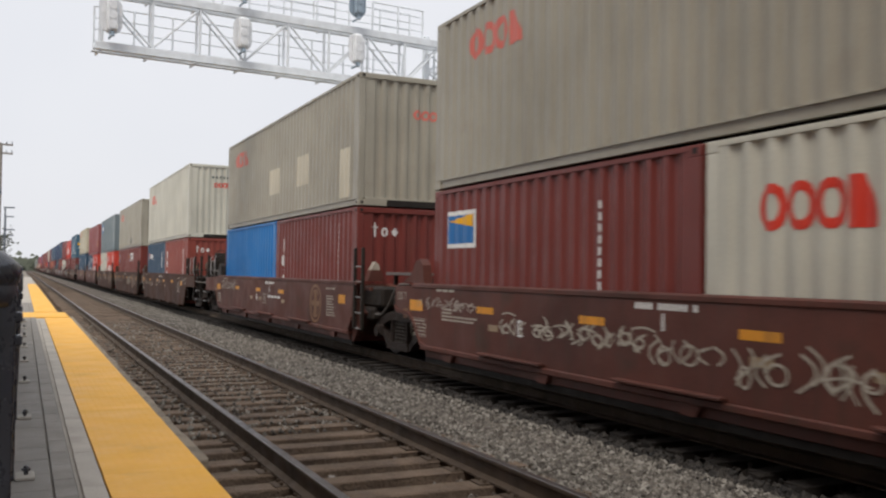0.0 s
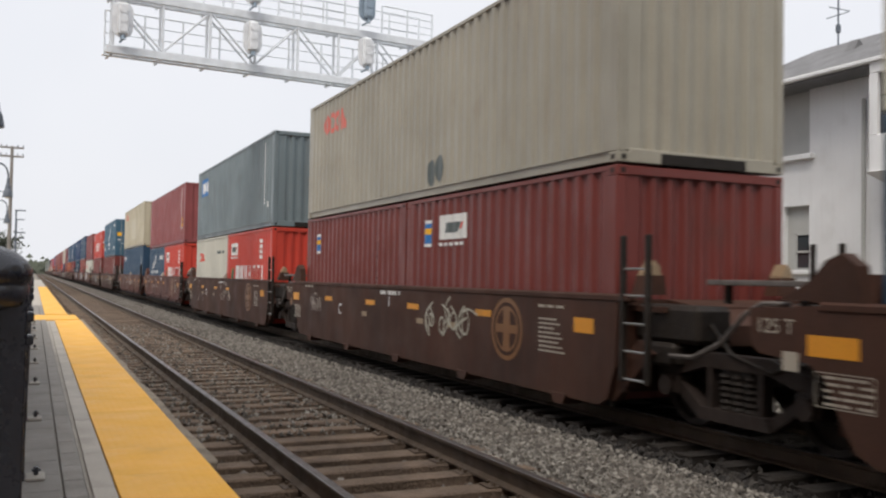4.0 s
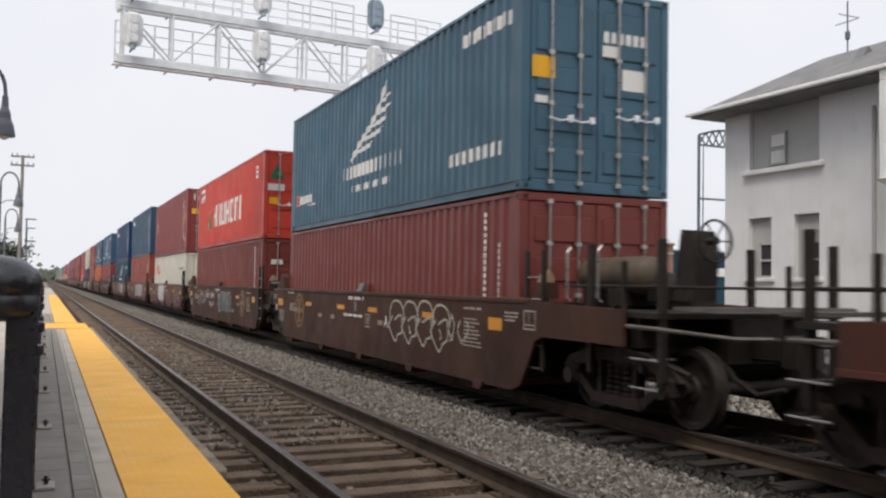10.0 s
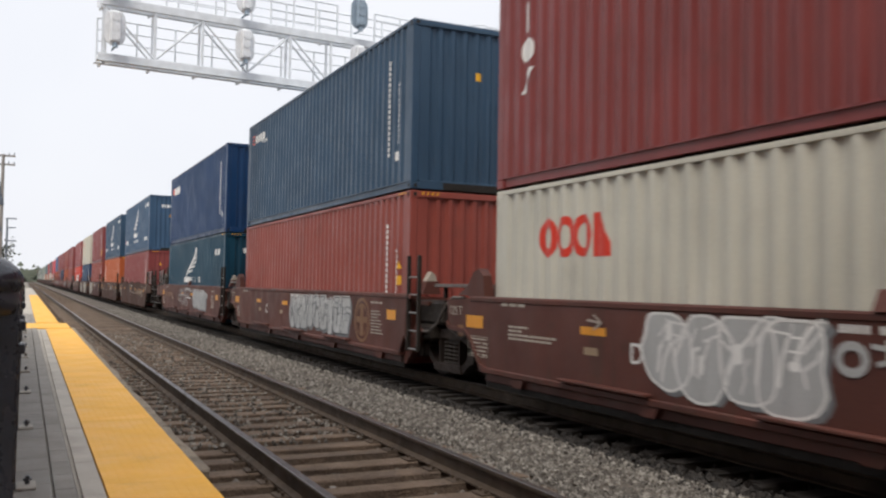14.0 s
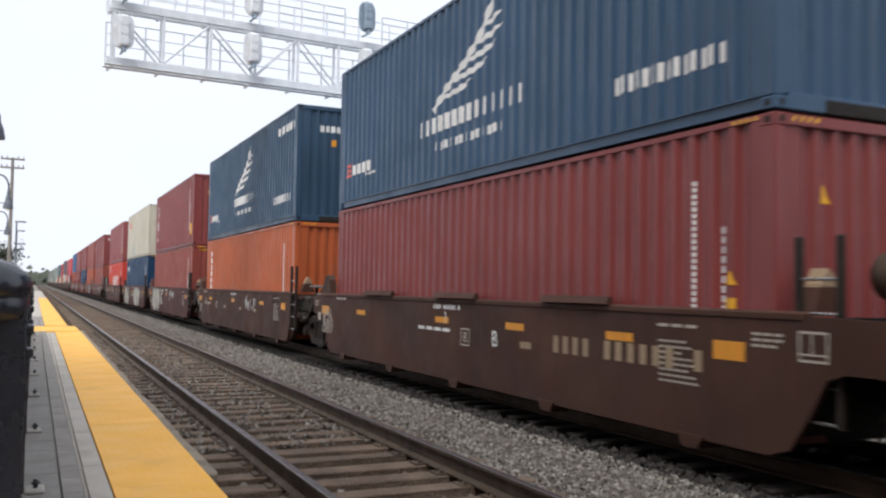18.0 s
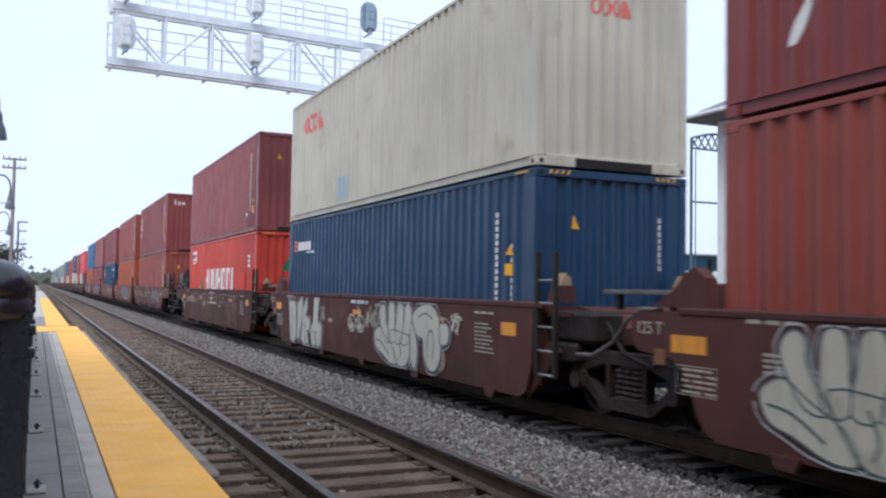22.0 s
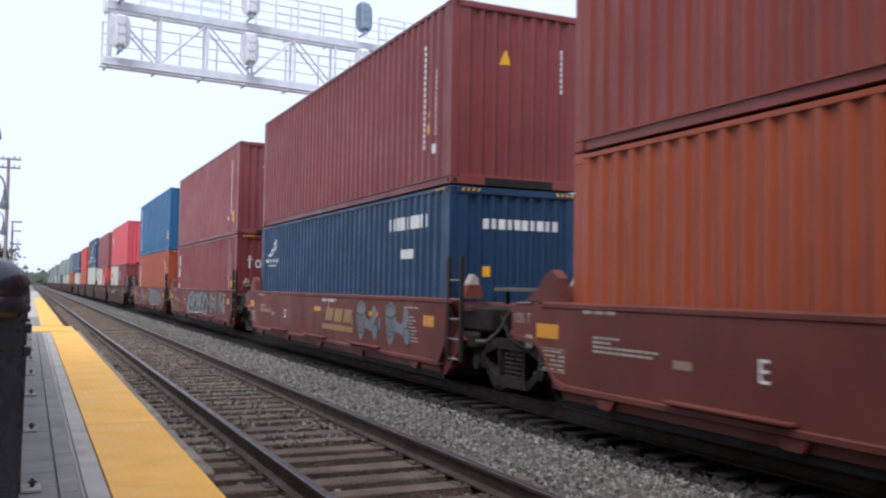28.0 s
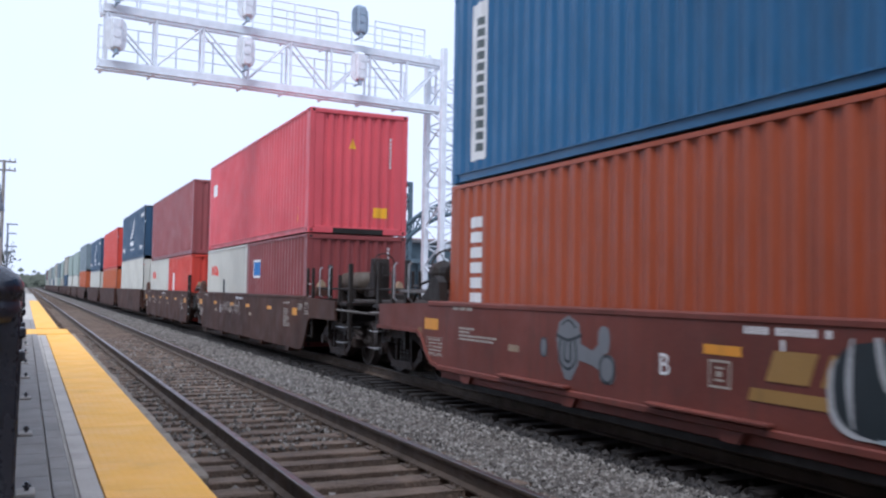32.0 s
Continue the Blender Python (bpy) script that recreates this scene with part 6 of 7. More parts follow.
unit(104.46, 0, 1, "A", W_RED, 3.9, cursive(-3.2, -1.9, 1.06, 1.22, 9, "cream", 0.022, 0.2) + cursive(0.28, 0.92, 1.05, 1.18, 91, "cream", 0.022, 0.18) + cursive(0.36, 1.35, 0.62, 0.98, 10, "chalk", 0.026, 0.3) + cursive(1.6, 2.5, 0.78, 0.98, 63, "cream", 0.024, 0.22),
     c40(C_NAVY, "navy blue", HI, flag_mark(2.12) + [id_column()], [WARN_END, END_ID]),
     c40(C_CREAM, "weathered cream", STD, [rings_up("pale", 1.9), ("patch", block(5.0, 0.5, 2.6, 1.3))], [("pale", rings_mark(0.95, 1.78, 0.62, 0.2))]),
     bright=(-1.52, 0.55, 3.0), dull=(-3.98, 1.21, 2.24), number=-0.73, char_at=-1.95, box=-1.14, second=-0.59, guard=-0.2)
unit(124.59, 1, 0, "A", W_DARK, -4.53, arches(1.66, 4.2, 0.44, 1.23, 4, 11, "chalk", 0.034) + cursive(4.1, 4.85, 0.6, 1.2, 111, "chalk", 0.03, 0.35),
     c40(C_BROWN, "dark red-brown", STD, [id_column()], (), True),
     c40(C_TEAL, "teal blue", HI, logistics(), DOOR_NOTES, True),
     bright=(-3.97, -1.49, 0.47, 3.13), dull=(-2.9, -1.95, 1.0), number=-0.75, char_at=1.34, box=0.31, second=-1.05, guard=-0.2, pale_guard=None)
unit(140.03, 0, 0, "E", W_DARK, 4.1, arches(-4.85, -3.15, 0.55, 1.15, 3, 12, "ghost", 0.026) + cursive(-2.96, -0.9, 0.84, 1.16, 13, "silver", 0.03, 0.2) + cursive(-1.84, -1.0, 0.54, 0.8, 64, "silver", 0.03, 0.22) + silver_bubble(0.0, 2.2, 6, 14, "black", "grey", 0.46, 1.1) + [("chalk", curve([(-0.1, 1.0), (0.12, 1.0), (0.0, 0.86), (0.2, 0.5), (0.42, 0.46)], 0.04))] + cursive(2.3, 2.85, 0.45, 0.62, 65, "ghost", 0.022, 0.2),
     c40(C_BROWN, "dark maroon", STD, [id_column(12)], [("white", block(0.25, 1.85, 0.35, 0.14)), ("yellow", block(1.7, 0.4, 0.25, 0.14))], True),
     c40(C_RED, "red", STD, forty_red(0.75, 0.1), [("green", [[(0.15, 1.75), (0.6, 1.75), (0.38, 2.2)]]), ("white", block(0.1, 1.4, 0.5, 0.2) + row_of_bars(1.4, 1.75, 0.7, 0.12, 5)), ("yellow", block(0.15, 1.0, 0.3, 0.2))], True),
     bright=(-4.0, -1.52, 0.51, 3.06), dull=(2.13, 3.32), number=-0.74, char_at=-3.06, guard=-0.2, pale_guard=False)
unit(155.55, 0, 0, "D", W_RED, 4.1, silver_bubble(-2.6, -0.5, 4, 15, "silver", "white", 0.45, 1.26) + [("silver", ring(-0.34, 0.83, 0.32, 0.28, 0.07) + stroke([(0.0, 1.08), (0.4, 1.04), (0.05, 0.95)], 0.04) + stroke([(0.25, 1.05), (0.42, 0.72)], 0.05) + stroke([(0.4, 1.0), (0.55, 0.92)], 0.05)), ("ghost", stroke([(-3.66, 1.12), (-3.42, 1.1)], 0.025) + stroke([(-3.54, 1.18), (-3.4, 1.1), (-3.54, 1.02)], 0.025))],
     c40(C_WHITE, "white-grey", STD, [("red", rings_mark(1.12, 1.66, 1.5, 0.5)), ("dark", row_of_bars(10.2, 1.85, 1.3, 0.1, 8) + column_marks(11.0, 1.3, 0.14, 0.3, 1))],
         [("red", rings_mark(0.75, 1.1, 0.85, 0.26)), ("dark", row_of_bars(0.6, 1.75, 1.4, 0.12, 9, 0.4))]),
     c40(C_MAROON, "maroon", HI, [("white", stacked(0.6, 1.2, 0.3, 1.2)), id_column(), warn(11.1, 1.5)],
         [("white", word_marks(0.25, 2.35, 0.55, 0.28)), ("yellow", block(0.2, 1.75, 0.42, 0.24)), ("white", row_of_bars(1.4, 2.3, 0.8, 0.14, 5) + column_marks(1.42, 1.5, 0.3, 0.65, 4) + column_marks(1.95, 1.4, 0.25, 0.75, 6))], True),
     bright=(-3.81, -1.38, 0.69, 3.1), dull=(-3.74, 1.1), number=-0.3, char_at=-2.91, guard=0.0, pale_guard=False)
unit(170.76, 0, 0, "C", W_RED, 4.25, silver_bubble(-0.65, 3.55, 9, 18),
     c40(C_OXIDE, "red-brown", HI, [id_column(), warn(11.6, 1.3)], ()),
     c40(C_NAVY, "navy blue", HI, flag_mark(2.3) + [id_column()], [("yellow", block(1.2, 1.95, 0.12, 0.14)), END_ID]))
unit(186.0, 0, 1, "", W_RED, None, [("gold", groups(-5.9, 0.84, 2.3, 0.17, 0.55))] + arches(-2.05, 0.15, 0.52, 1.2, 4, 19, "silver", 0.032) + cursive(0.24, 1.24, 1.08, 1.2, 191, "silver", 0.024, 0.22) + silver_bubble(1.32, 3.9, 7, 20, "silver", "grey", 0.5, 1.16),
     c40(C_DEEP, "deep teal", HI, [("white", wing_mark(4.2, 1.0, 3.6, 1.6)), ("white", row_of_bars(10.4, 2.2, 1.0, 0.2, 6))], [NUM_END]),
     c40(C_INDIGO, "indigo blue", HI, [("white", row_of_bars(1.0, 2.1, 1.5, 0.3, 5)), ("pale", ring(0.55, 2.1, 0.4, 0.35, 0.1)), id_column()], [("white", block(1.5, 0.8, 0.3, 0.08))]),
     bright=(-1.42, 0.68), dull=(-3.88, -2.28), number=-0.52, second=-0.52, guard=-0.1, pale_guard=False)
unit(205.74, 1, 0, "B", W_DARK, None, [("bronze", groups(2.75, 0.74, 2.7, 0.2, 0.55))] + cursive(-6.6, -5.9, 0.5, 1.15, 192, "ghost", 0.05, 0.24),
     c40(C_MAROON, "maroon", HI, [id_column(14), warn(11.55, 1.1)], [WARN_END, END_ID]),
     c40(C_SLATE, "slate blue", HI, logistics(), [NUM_END, ("orange", block(1.0, 1.75, 0.1, 0.14))]), 3,
     bright=(-4.39, -0.7, 1.56, 3.82), dull=(1.95,), number=-0.77, char_at=1.17, box=0.21, second=-1.36)
unit(221.39, 0, 0, "C", W_DARK, None, cursive(1.28, 2.74, 0.76, 1.2, 21, "silver", 0.05, 0.36),
     c40(C_ORANGE, "orange", HI, [("white", column_marks(0.7, 1.15, 0.36, 1.4, 6)), id_column(12)], [END_ID]),
     c40(C_NAVY, "navy blue", HI, logistics(), [NUM_END, ("orange", block(0.9, 1.9, 0.12, 0.16))]), 0,
     bright=(-4.55, -0.7, 3.13), dull=(-1.91, 0.48, 2.45), number=-0.84, char_at=-3.29)
unit(237.07, 0, 0, "", W_PLUM, None, palm(-5.49, 0.92) + smears() + cursive(0.95, 2.3, 0.86, 1.2, 222, "silver", 0.05, 0.3),
     c40(C_OXIDE, "red-brown", HI, [id_column(14), warn(11.6, 1.0)], [("yellow", block(0.3, 2.7, 0.3, 0.05))]),
     c40(C_MAROON, "maroon", HI, [("white", stacked(0.75, 0.5, 0.35, 1.9)), ("yellow", block(11.4, 0.45, 0.32, 0.45)), id_column()], [WARN_END, NOTE_END]),
     bright=(-4.3, -0.45), dull=(0.74,), number=-0.57)
unit(252.72, 0, 0, "", W_PLUM, None, blocks_piece() + cursive(-2.73, -2.4, 0.69, 1.15, 44, "chalk", 0.04, 0.3) + knots_mark(-0.86) + knots_mark(-0.36) + cursive(0.17, 1.15, 0.7, 1.16, 441, "chalk", 0.03, 0.26) + palm(0.68, 1.0) + cursive(3.92, 4.28, 0.78, 1.2, 442, "chalk", 0.05, 0.3),
     c40(C_ROYAL, "blue", HI, flag_mark(2.15) + [id_column(), warn(11.4, 1.5)], [WARN_END, END_ID]),
     c40(C_CHALK, "rust-spotted white", HI, [rings_up("pale", 2.0), ("sky", block(3.75, 0.22, 0.75, 0.5))], [("pale", rings_mark(0.85, 2.1, 0.65, 0.24))]),
     bright=(-4.4, -0.6, 3.2), dull=(-2.2, 1.0), number=-0.71)
unit(268.62, 0, 1, "A", W_PLUM, None, [("bronze", groups(-5.7, 0.8, 2.4, 0.2, 0.55))] + pendants(-4.7, 4.3, 22, 27),
     c40(C_RED, "bright red", HI, forty_red(1.08, 0.35) + [("red", block(9.7, 1.2, 1.1, 0.5))], [("green", [[(0.75, 1.75), (1.2, 1.75), (0.98, 2.15)]])]),
     c40(C_PLUM, "maroon", HI, [id_column(), warn(11.4, 0.6), ("white", block(10.6, 0.5, 0.14, 0.1))], [WARN_END, NOTE_END]),
     bright=(-4.8, -2.61, -0.38, 3.0), dull=(1.3,), number=-0.52, char_at=-1.69, box=-1.1, second=-0.46)
unit(288.58, 1, 0, "A", W_RED, None, orbs(2.0, 2, 28) + cursive(-1.0, 0.5, 0.7, 1.1, 29),
     c40(C_OXIDE, "red-brown", HI, [id_column(12), warn(11.6, 1.2)], [WARN_END, END_ID]),
     c40(C_MAROON, "maroon", HI, [("white", stacked(0.5, 1.2, 0.24, 1.2)), id_column(), warn(11.1, 1.2)], [("white", word_marks(0.3, 2.3, 0.62, 0.26)), END_ID, NOTE_END]))
unit(303.9, 0, 0, "E", W_ORANGE, None, dark_piece(0.85, 4.2, 30) + orbs(-0.95, 1, 31),
     c40(C_RUSTY, "orange-brown", HI, [id_column(12)], [WARN_END]),
     c40(C_OXIDE, "red-brown", HI, [id_column()], [WARN_END, END_ID]),
     bright=(-0.38, 3.2), dull=(-4.1,), number=0.21)
unit(319.53, 0, 0, "D", W_ORANGE, None, gold_mark(0.16) + orbs(2.3, 2, 32),
     c40(C_ROYAL, "navy blue", HI, [("white", wing_mark(0.5, 1.8, 1.35, 0.7)), ("white", row_of_bars(9.6, 2.3, 1.8, 0.22, 9) + block(10.2, 1.8, 0.5, 0.16))], [NUM_END, ("yellow", block(0.6, 1.5, 0.12, 0.16))]),
     c40(C_MAROON, "maroon", HI, [id_column(), warn(11.2, 0.9)], [("yellow", [[(0.85, 1.95), (1.05, 1.95), (0.95, 2.2)]]), END_ID]),
     bright=(-0.45, 3.0), dull=(-4.21,), number=0.15, char_at=-2.99)
unit(335.04, 0, 0, "C", W_ORANGE, None, dark_piece(-1.9, 2.05, 33) + orbs(2.6, 2, 34),
     c40(C_MAROON, "deep red", HI, [("white", stacked(0.5, 1.15, 0.25, 1.4)), ("white", column_marks(10.9, 0.75, 0.06, 1.9, 16) + column_marks(11.34, 1.6, 0.05, 0.75, 6)), ("yellow", block(11.3, 1.25, 0.16, 0.22) + [[(11.25, 0.6), (11.5, 0.6), (11.4, 0.85)]]), ("white", block(11.3, 0.95, 0.14, 0.2))], [("white", word_marks(0.3, 1.85, 0.85, 0.34))]),
     c40(C_PLUM, "maroon", HI, [id_column(), ("yellow", block(11.4, 0.4, 0.24, 0.36)), ("white", block(10.6, 0.5, 0.18, 0.12))], [("yellow", [[(0.75, 2.1), (0.95, 2.1), (0.85, 2.35)]]), NOTE_END]),
     bright=(-0.38, 2.9), dull=(-4.03,), number=-1.4, char_at=-2.86)
unit(350.18, 0, 1, "B", W_ORANGE, None, orbs(-2.9, 1, 35) + gold_mark(0.2) + dark_piece(1.22, 4.6, 36),
     c40(C_RUSTY, "orange-brown", HI, [("white", column_marks(0.62, 1.15, 0.34, 1.3, 6)), id_column(12)], [("yellow", [[(0.9, 2.0), (1.15, 2.0), (1.02, 2.25)]])]),
     c40(C_COBALT, "strong blue", HI, [("white", block(0.6, 0.28, 0.5, 2.3)), ("dark", column_marks(0.75, 0.4, 0.2, 2.0, 12)), ("white", column_marks(11.2, 1.0, 0.08, 1.3, 8)), ("yellow", block(11.6, 0.5, 0.28, 0.4))], [("white", row_of_bars(1.0, 2.5, 1.0, 0.1, 7)), NOTE_END]),
     bright=(-0.36, 2.9), dull=(-4.0,), number=0.15, char_at=-1.0, box=-0.29)
unit(369.96, 1, 0, "B", W_DARK, None, cursive(-3.0, 0.0, 0.7, 1.1, 37),
     [c20(C_WHITE, "white-grey", [("red", rings_mark(0.6, 1.7, 1.2, 0.36)), ("black", blob(2.6, 0.9, 0.3, 0.7))]), c20(C_MAROON, "maroon", sign_board(0.8, 1.6, 0.8, 0.5), [END_ID])],
     c40(C_PINK, "sun-faded red", HI, [("white", block(0.6, 1.8, 0.6, 0.4)), warn(11.2, 0.3)], [("yellow", [[(0.95, 2.0), (1.15, 2.0), (1.05, 2.25)]]), NOTE_END, END_ID]))
unit(385.58, 0, 0, "C", W_DARK, None, (),
     [c20(C_WHITE, "white-grey", [("red", rings_mark(0.6, 1.7, 1.2, 0.36))]), c20(C_RED, "bright red", [("white", block(1.3, 1.0, 0.4, 0.9))])],
     c40(C_PLUM, "brown-maroon", HI))
DETAILED = len(U)
FAR = [(C_NAVY, C_WHITE), (C_RED, C_ORANGE), (C_NAVY, C_WHITE), (C_STEEL, C_ORANGE), (C_GREEN, C_WHITE), (C_GREEN, C_WHITE), (C_OLD, C_NAVY), (C_GREEN, C_OLD),
       (C_STEEL, C_GREEN), (C_OLD, C_WHITE), (C_GREEN, C_NAVY), (C_STEEL, C_WHITE), (C_OLD, C_STEEL), (C_GREEN, C_OLD), (C_BROWN, C_OLD), (C_STEEL, C_GREEN)]
FAR_WORDS = {C_NAVY: "navy blue", C_WHITE: "white-grey", C_RED: "red", C_ORANGE: "orange", C_STEEL: "blue-grey", C_GREEN: "grey-green", C_OLD: "grey-beige", C_BROWN: "maroon-brown"}
c_far = 385.58
for i, (a, b) in enumerate(FAR):
    first, last = i % 5 == 3, i % 5 == 2
    c_far += 19.8 if first else 15.6
    unit(c_far, int(first), int(last), "", W_DARK, None, (), c40(b, FAR_WORDS[b], STD if i % 3 else HI), c40(a, FAR_WORDS[a], HI, logistics() if a is C_NAVY else ()))

MOVERS = []
for i, (c, near, far, char, well, emblem, art, lower, upper, plates, spots) in enumerate(U):
    full = i < DETAILED
    words = {W_RED: "rusty red-brown", W_DARK: "grimy dark brown", W_PLUM: "dull plum-brown", W_ORANGE: "brick-red"}[well]
    car = well_car(well, words + (" graffiti-covered" if art else "") + " articulated well car unit carrying stacked containers", bool(near), bool(far), char, 100 + i, emblem, art, plates, full, spots)
    MOVERS.append((car, c, 0.0))
    h = lower[0][3]
    for j, (mat, label, length, height, marks, end, doors) in enumerate(lower):
        dy = 0.0 if len(lower) == 1 else (3.06 if j == 0 else -3.06)
        MOVERS.append((container(mat, label + " sitting in a well car", length, height, doors, marks, end, full), c + dy, Z_BASE))
    for mat, label, length, height, marks, end, doors in upper:
        MOVERS.append((container(mat, label + " stacked on another container", length, height, doors, marks, end, full), c, Z_BASE + h + (0.03 if full else -0.02)))


def motions():
    times = [0, 2, 4, 6, 8, 10, 12, 14, 16, 18, 20, 22, 24, 26, 28, 30, 32]
    for ob, c, z in MOVERS:
        walk(ob, [(t, pose(TRACK_2, c - travelled(t), z)) for t in times])
    turns = [(k / FPS, math.degrees(travelled(k / FPS) / 0.425)) for k in range(0, 32 * FPS + 1)]
    first = {}
    for ob, w in WHEELSETS:
        if w not in first:
            walk(ob, [(t, pose(0, w, 0.43, a % 360, 0, 0)) for t, a in turns])
            first[w] = ob.animation_data
        else:
            ob.rotation_mode = "QUATERNION"
            keys = ob.animation_data_create()
            keys.action = first[w].action
            keys.action_slot = first[w].action_slot

# ---- signal bridge over the tracks ----
GY = 24.11


def signal_head(parent, x, z, arms):
    g = Geo()
    outline = []
    for k in range(13):
        a = math.pi * k / 12
        outline.append((0.26 * math.cos(a), 0.2 + 0.26 * math.sin(a)))
    for k in range(13):
        a = math.pi + math.pi * k / 12
        outline.append((0.26 * math.cos(a), -0.2 + 0.26 * math.sin(a)))
    paint_it = SIGNAL_DARK if arms == 2 else SIGNAL_GREY
    g.prism([(x + p, z + q) for p, q in outline], 1, GY - 0.52, GY - 0.49)
    head = part("signal_head", g, paint_it, parent, "grey oval signal backboard seen from behind")
    part("signal_case", Geo().bar(x - 0.13, x + 0.13, GY - 0.68, GY - 0.52, z - 0.4, z + 0.4, 0.04), paint_it, head)
    for q in (-0.24, 0.0, 0.24):
        part("lamp_housing", Geo().spin([(0.11, -0.02), (0.1, 0.05), (0.05, 0.08), (0.01, 0.085)], (x, GY - 0.68, z + q), 12, 1), paint_it, head)
        hood = Geo()
        for k in range(10):
            a, b = math.pi * (k - 1) / 8, math.pi * k / 8
            hood.add([(x + 0.11 * math.cos(a), GY - 0.49, z + q + 0.11 * math.sin(a)), (x + 0.11 * math.cos(b), GY - 0.49, z + q + 0.11 * math.sin(b)),
                      (x + 0.105 * math.cos(b), GY - 0.26, z + q + 0.105 * math.sin(b)), (x + 0.105 * math.cos(a), GY - 0.26, z + q + 0.105 * math.sin(a))],
                     [(0, 1, 2, 3)])
        part("hood", hood, LENS, head)
    part("signal_bracket", Geo().tube((x, GY - 0.6, z - 0.52), (x, GY - 0.6, z - 0.38), 0.07, 8, 0.05).tube((x, GY - 0.55, z - 0.5), (x, GY - 0.2, z - 0.5), 0.03, 6), SIGNAL_DARK, head)


bridge = thing("signal_gantry", "galvanised steel cantilever signal bridge with railed walkway", "signal gantry",
               at=pose(1.5, GY, 0, 0, 0, 5.4) @ pose(-1.5, -GY, 0))
X0, X1, ZB, ZT = 1.53, 11.6, 7.01, 8.55
for y in (GY - 0.2, GY + 0.16):
    part("lower_chord", Geo().bar(X0 - 0.06, X1, y - 0.05, y + 0.05, ZB + 0.02, ZB + 0.2, 0.012).bar(X0 - 0.1, X1, y - 0.08, y + 0.08, ZB, ZB + 0.02, 0.004), GALV, bridge)
    part("upper_chord", Geo().bar(X0, X1, y - 0.05, y + 0.05, ZT - 0.1, ZT + 0.12, 0.012), GALV, bridge)
    bays = 8
    for i in range(bays + 1):
        x = X0 + 0.1 + (X1 - X0 - 0.2) * i / bays
        part("truss_upright", Geo().bar(x - 0.03, x + 0.03, y - 0.03, y + 0.03, ZB + 0.2, ZT - 0.1, 0.006), GALV, bridge)
        if i < bays:
            xa, xb = x, X0 + 0.1 + (X1 - X0 - 0.2) * (i + 1) / bays
            za, zb = (ZT - 0.1, ZB + 0.2) if i % 2 == 0 else (ZB + 0.2, ZT - 0.1)
            part("truss_brace", Geo().tube((xa, y, za), (xb, y, zb), 0.028, 6), GALV, bridge)
for i in range(9):
    x = X0 + 0.1 + (X1 - X0 - 0.2) * i / 8
    for z in (ZB + 0.04, ZT):
        part("cross_tie", Geo().bar(x - 0.03, x + 0.03, GY - 0.2, GY + 0.75, z, z + 0.07, 0.006), GALV, bridge)
for i in range(6):
    y = GY + 0.26 + 0.09 * i
    part("walkway_bar", Geo().box(X0, X1, y - 0.008, y + 0.008, ZB + 0.11, ZB + 0.14), GALV, bridge)


def railing(xa, xb, z, y, n, h=1.1, wires=4):
    for i in range(n + 1):
        x = xa + (xb - xa) * i / n
        part("railing_post", Geo().bar(x - 0.022, x + 0.022, y - 0.022, y + 0.022, z, z + h, 0.004), GALV, bridge)
    for k in range(wires):
        q = z + h * (k + 1) / wires
        part("railing_bar", Geo().tube((xa, y, q), (xb, y, q), 0.016 if k < wires - 1 else 0.022, 6), GALV, bridge)


railing(X0 + 0.05, X1 - 0.9, ZB + 0.14, GY + 0.75, 9, 1.2)
railing(X0 + 0.05, 10.9, ZT + 0.07, GY + 0.7, 9, 1.0)
railing(X0 + 0.05, 4.7, ZT + 0.12, GY - 0.15, 4, 0.95)
railing(6.0, 8.0, ZT + 0.12, GY - 0.15, 3, 0.9)
railing(9.2, 10.9, ZT + 0.12, GY - 0.15, 2, 0.85)
for x in (1.8, 5.16, 8.54):
    signal_head(bridge, x, 7.82 + 0.02 * (x - 2), 1)
    signal_head(bridge, x, 9.12 + 0.03 * (x - 2), 2 if x > 8 else 1)
# mast on the far side of the train
for x in (11.4, 12.62):
    for y in (GY - 0.5, GY + 0.5):
        part("mast_leg", Geo().bar(x - 0.09, x + 0.09, y - 0.09, y + 0.09, -0.42, 8.95, 0.02), GALV, bridge)
for i in range(14):
    z = -0.2 + 0.62 * i
    for y in (GY - 0.5, GY + 0.5):
        a, b = (11.4, 12.62) if i % 2 else (12.62, 11.4)
        part("mast_brace", Geo().tube((a, y, z), (b, y, z + 0.62), 0.03, 6).tube((11.4, y, z), (12.62, y, z), 0.022, 6), GALV, bridge)
    for x in (11.4, 12.62):
        a, b = (GY - 0.5, GY + 0.5) if i % 2 else (GY + 0.5, GY - 0.5)
        part("mast_brace", Geo().tube((x, a, z), (x, b, z + 0.62), 0.03, 6), GALV, bridge)
for i in range(30):
    z = 0.4 + 0.29 * i
    part("ladder_rung", Geo().tube((12.22, GY - 0.62, z), (12.57, GY - 0.62, z), 0.014, 6), GALV, bridge)
part("ladder_stile", Geo().bar(12.2, 12.24, GY - 0.64, GY - 0.6, 0, 9.4, 0.004).bar(12.55, 12.59, GY - 0.64, GY - 0.6, 0, 9.4, 0.004), GALV, bridge)
hoop = Geo()
for z in (8.6, 9.1, 9.45):
    pts = [(12.39 + 0.35 * math.cos(math.pi * k / 8), GY - 0.62 - 0.55 * math.sin(math.pi * k / 8), z) for k in range(9)]
    hoop.line(pts, 0.016, 6)
part("ladder_cage", hoop, GALV, bridge)
AZ = 7.1
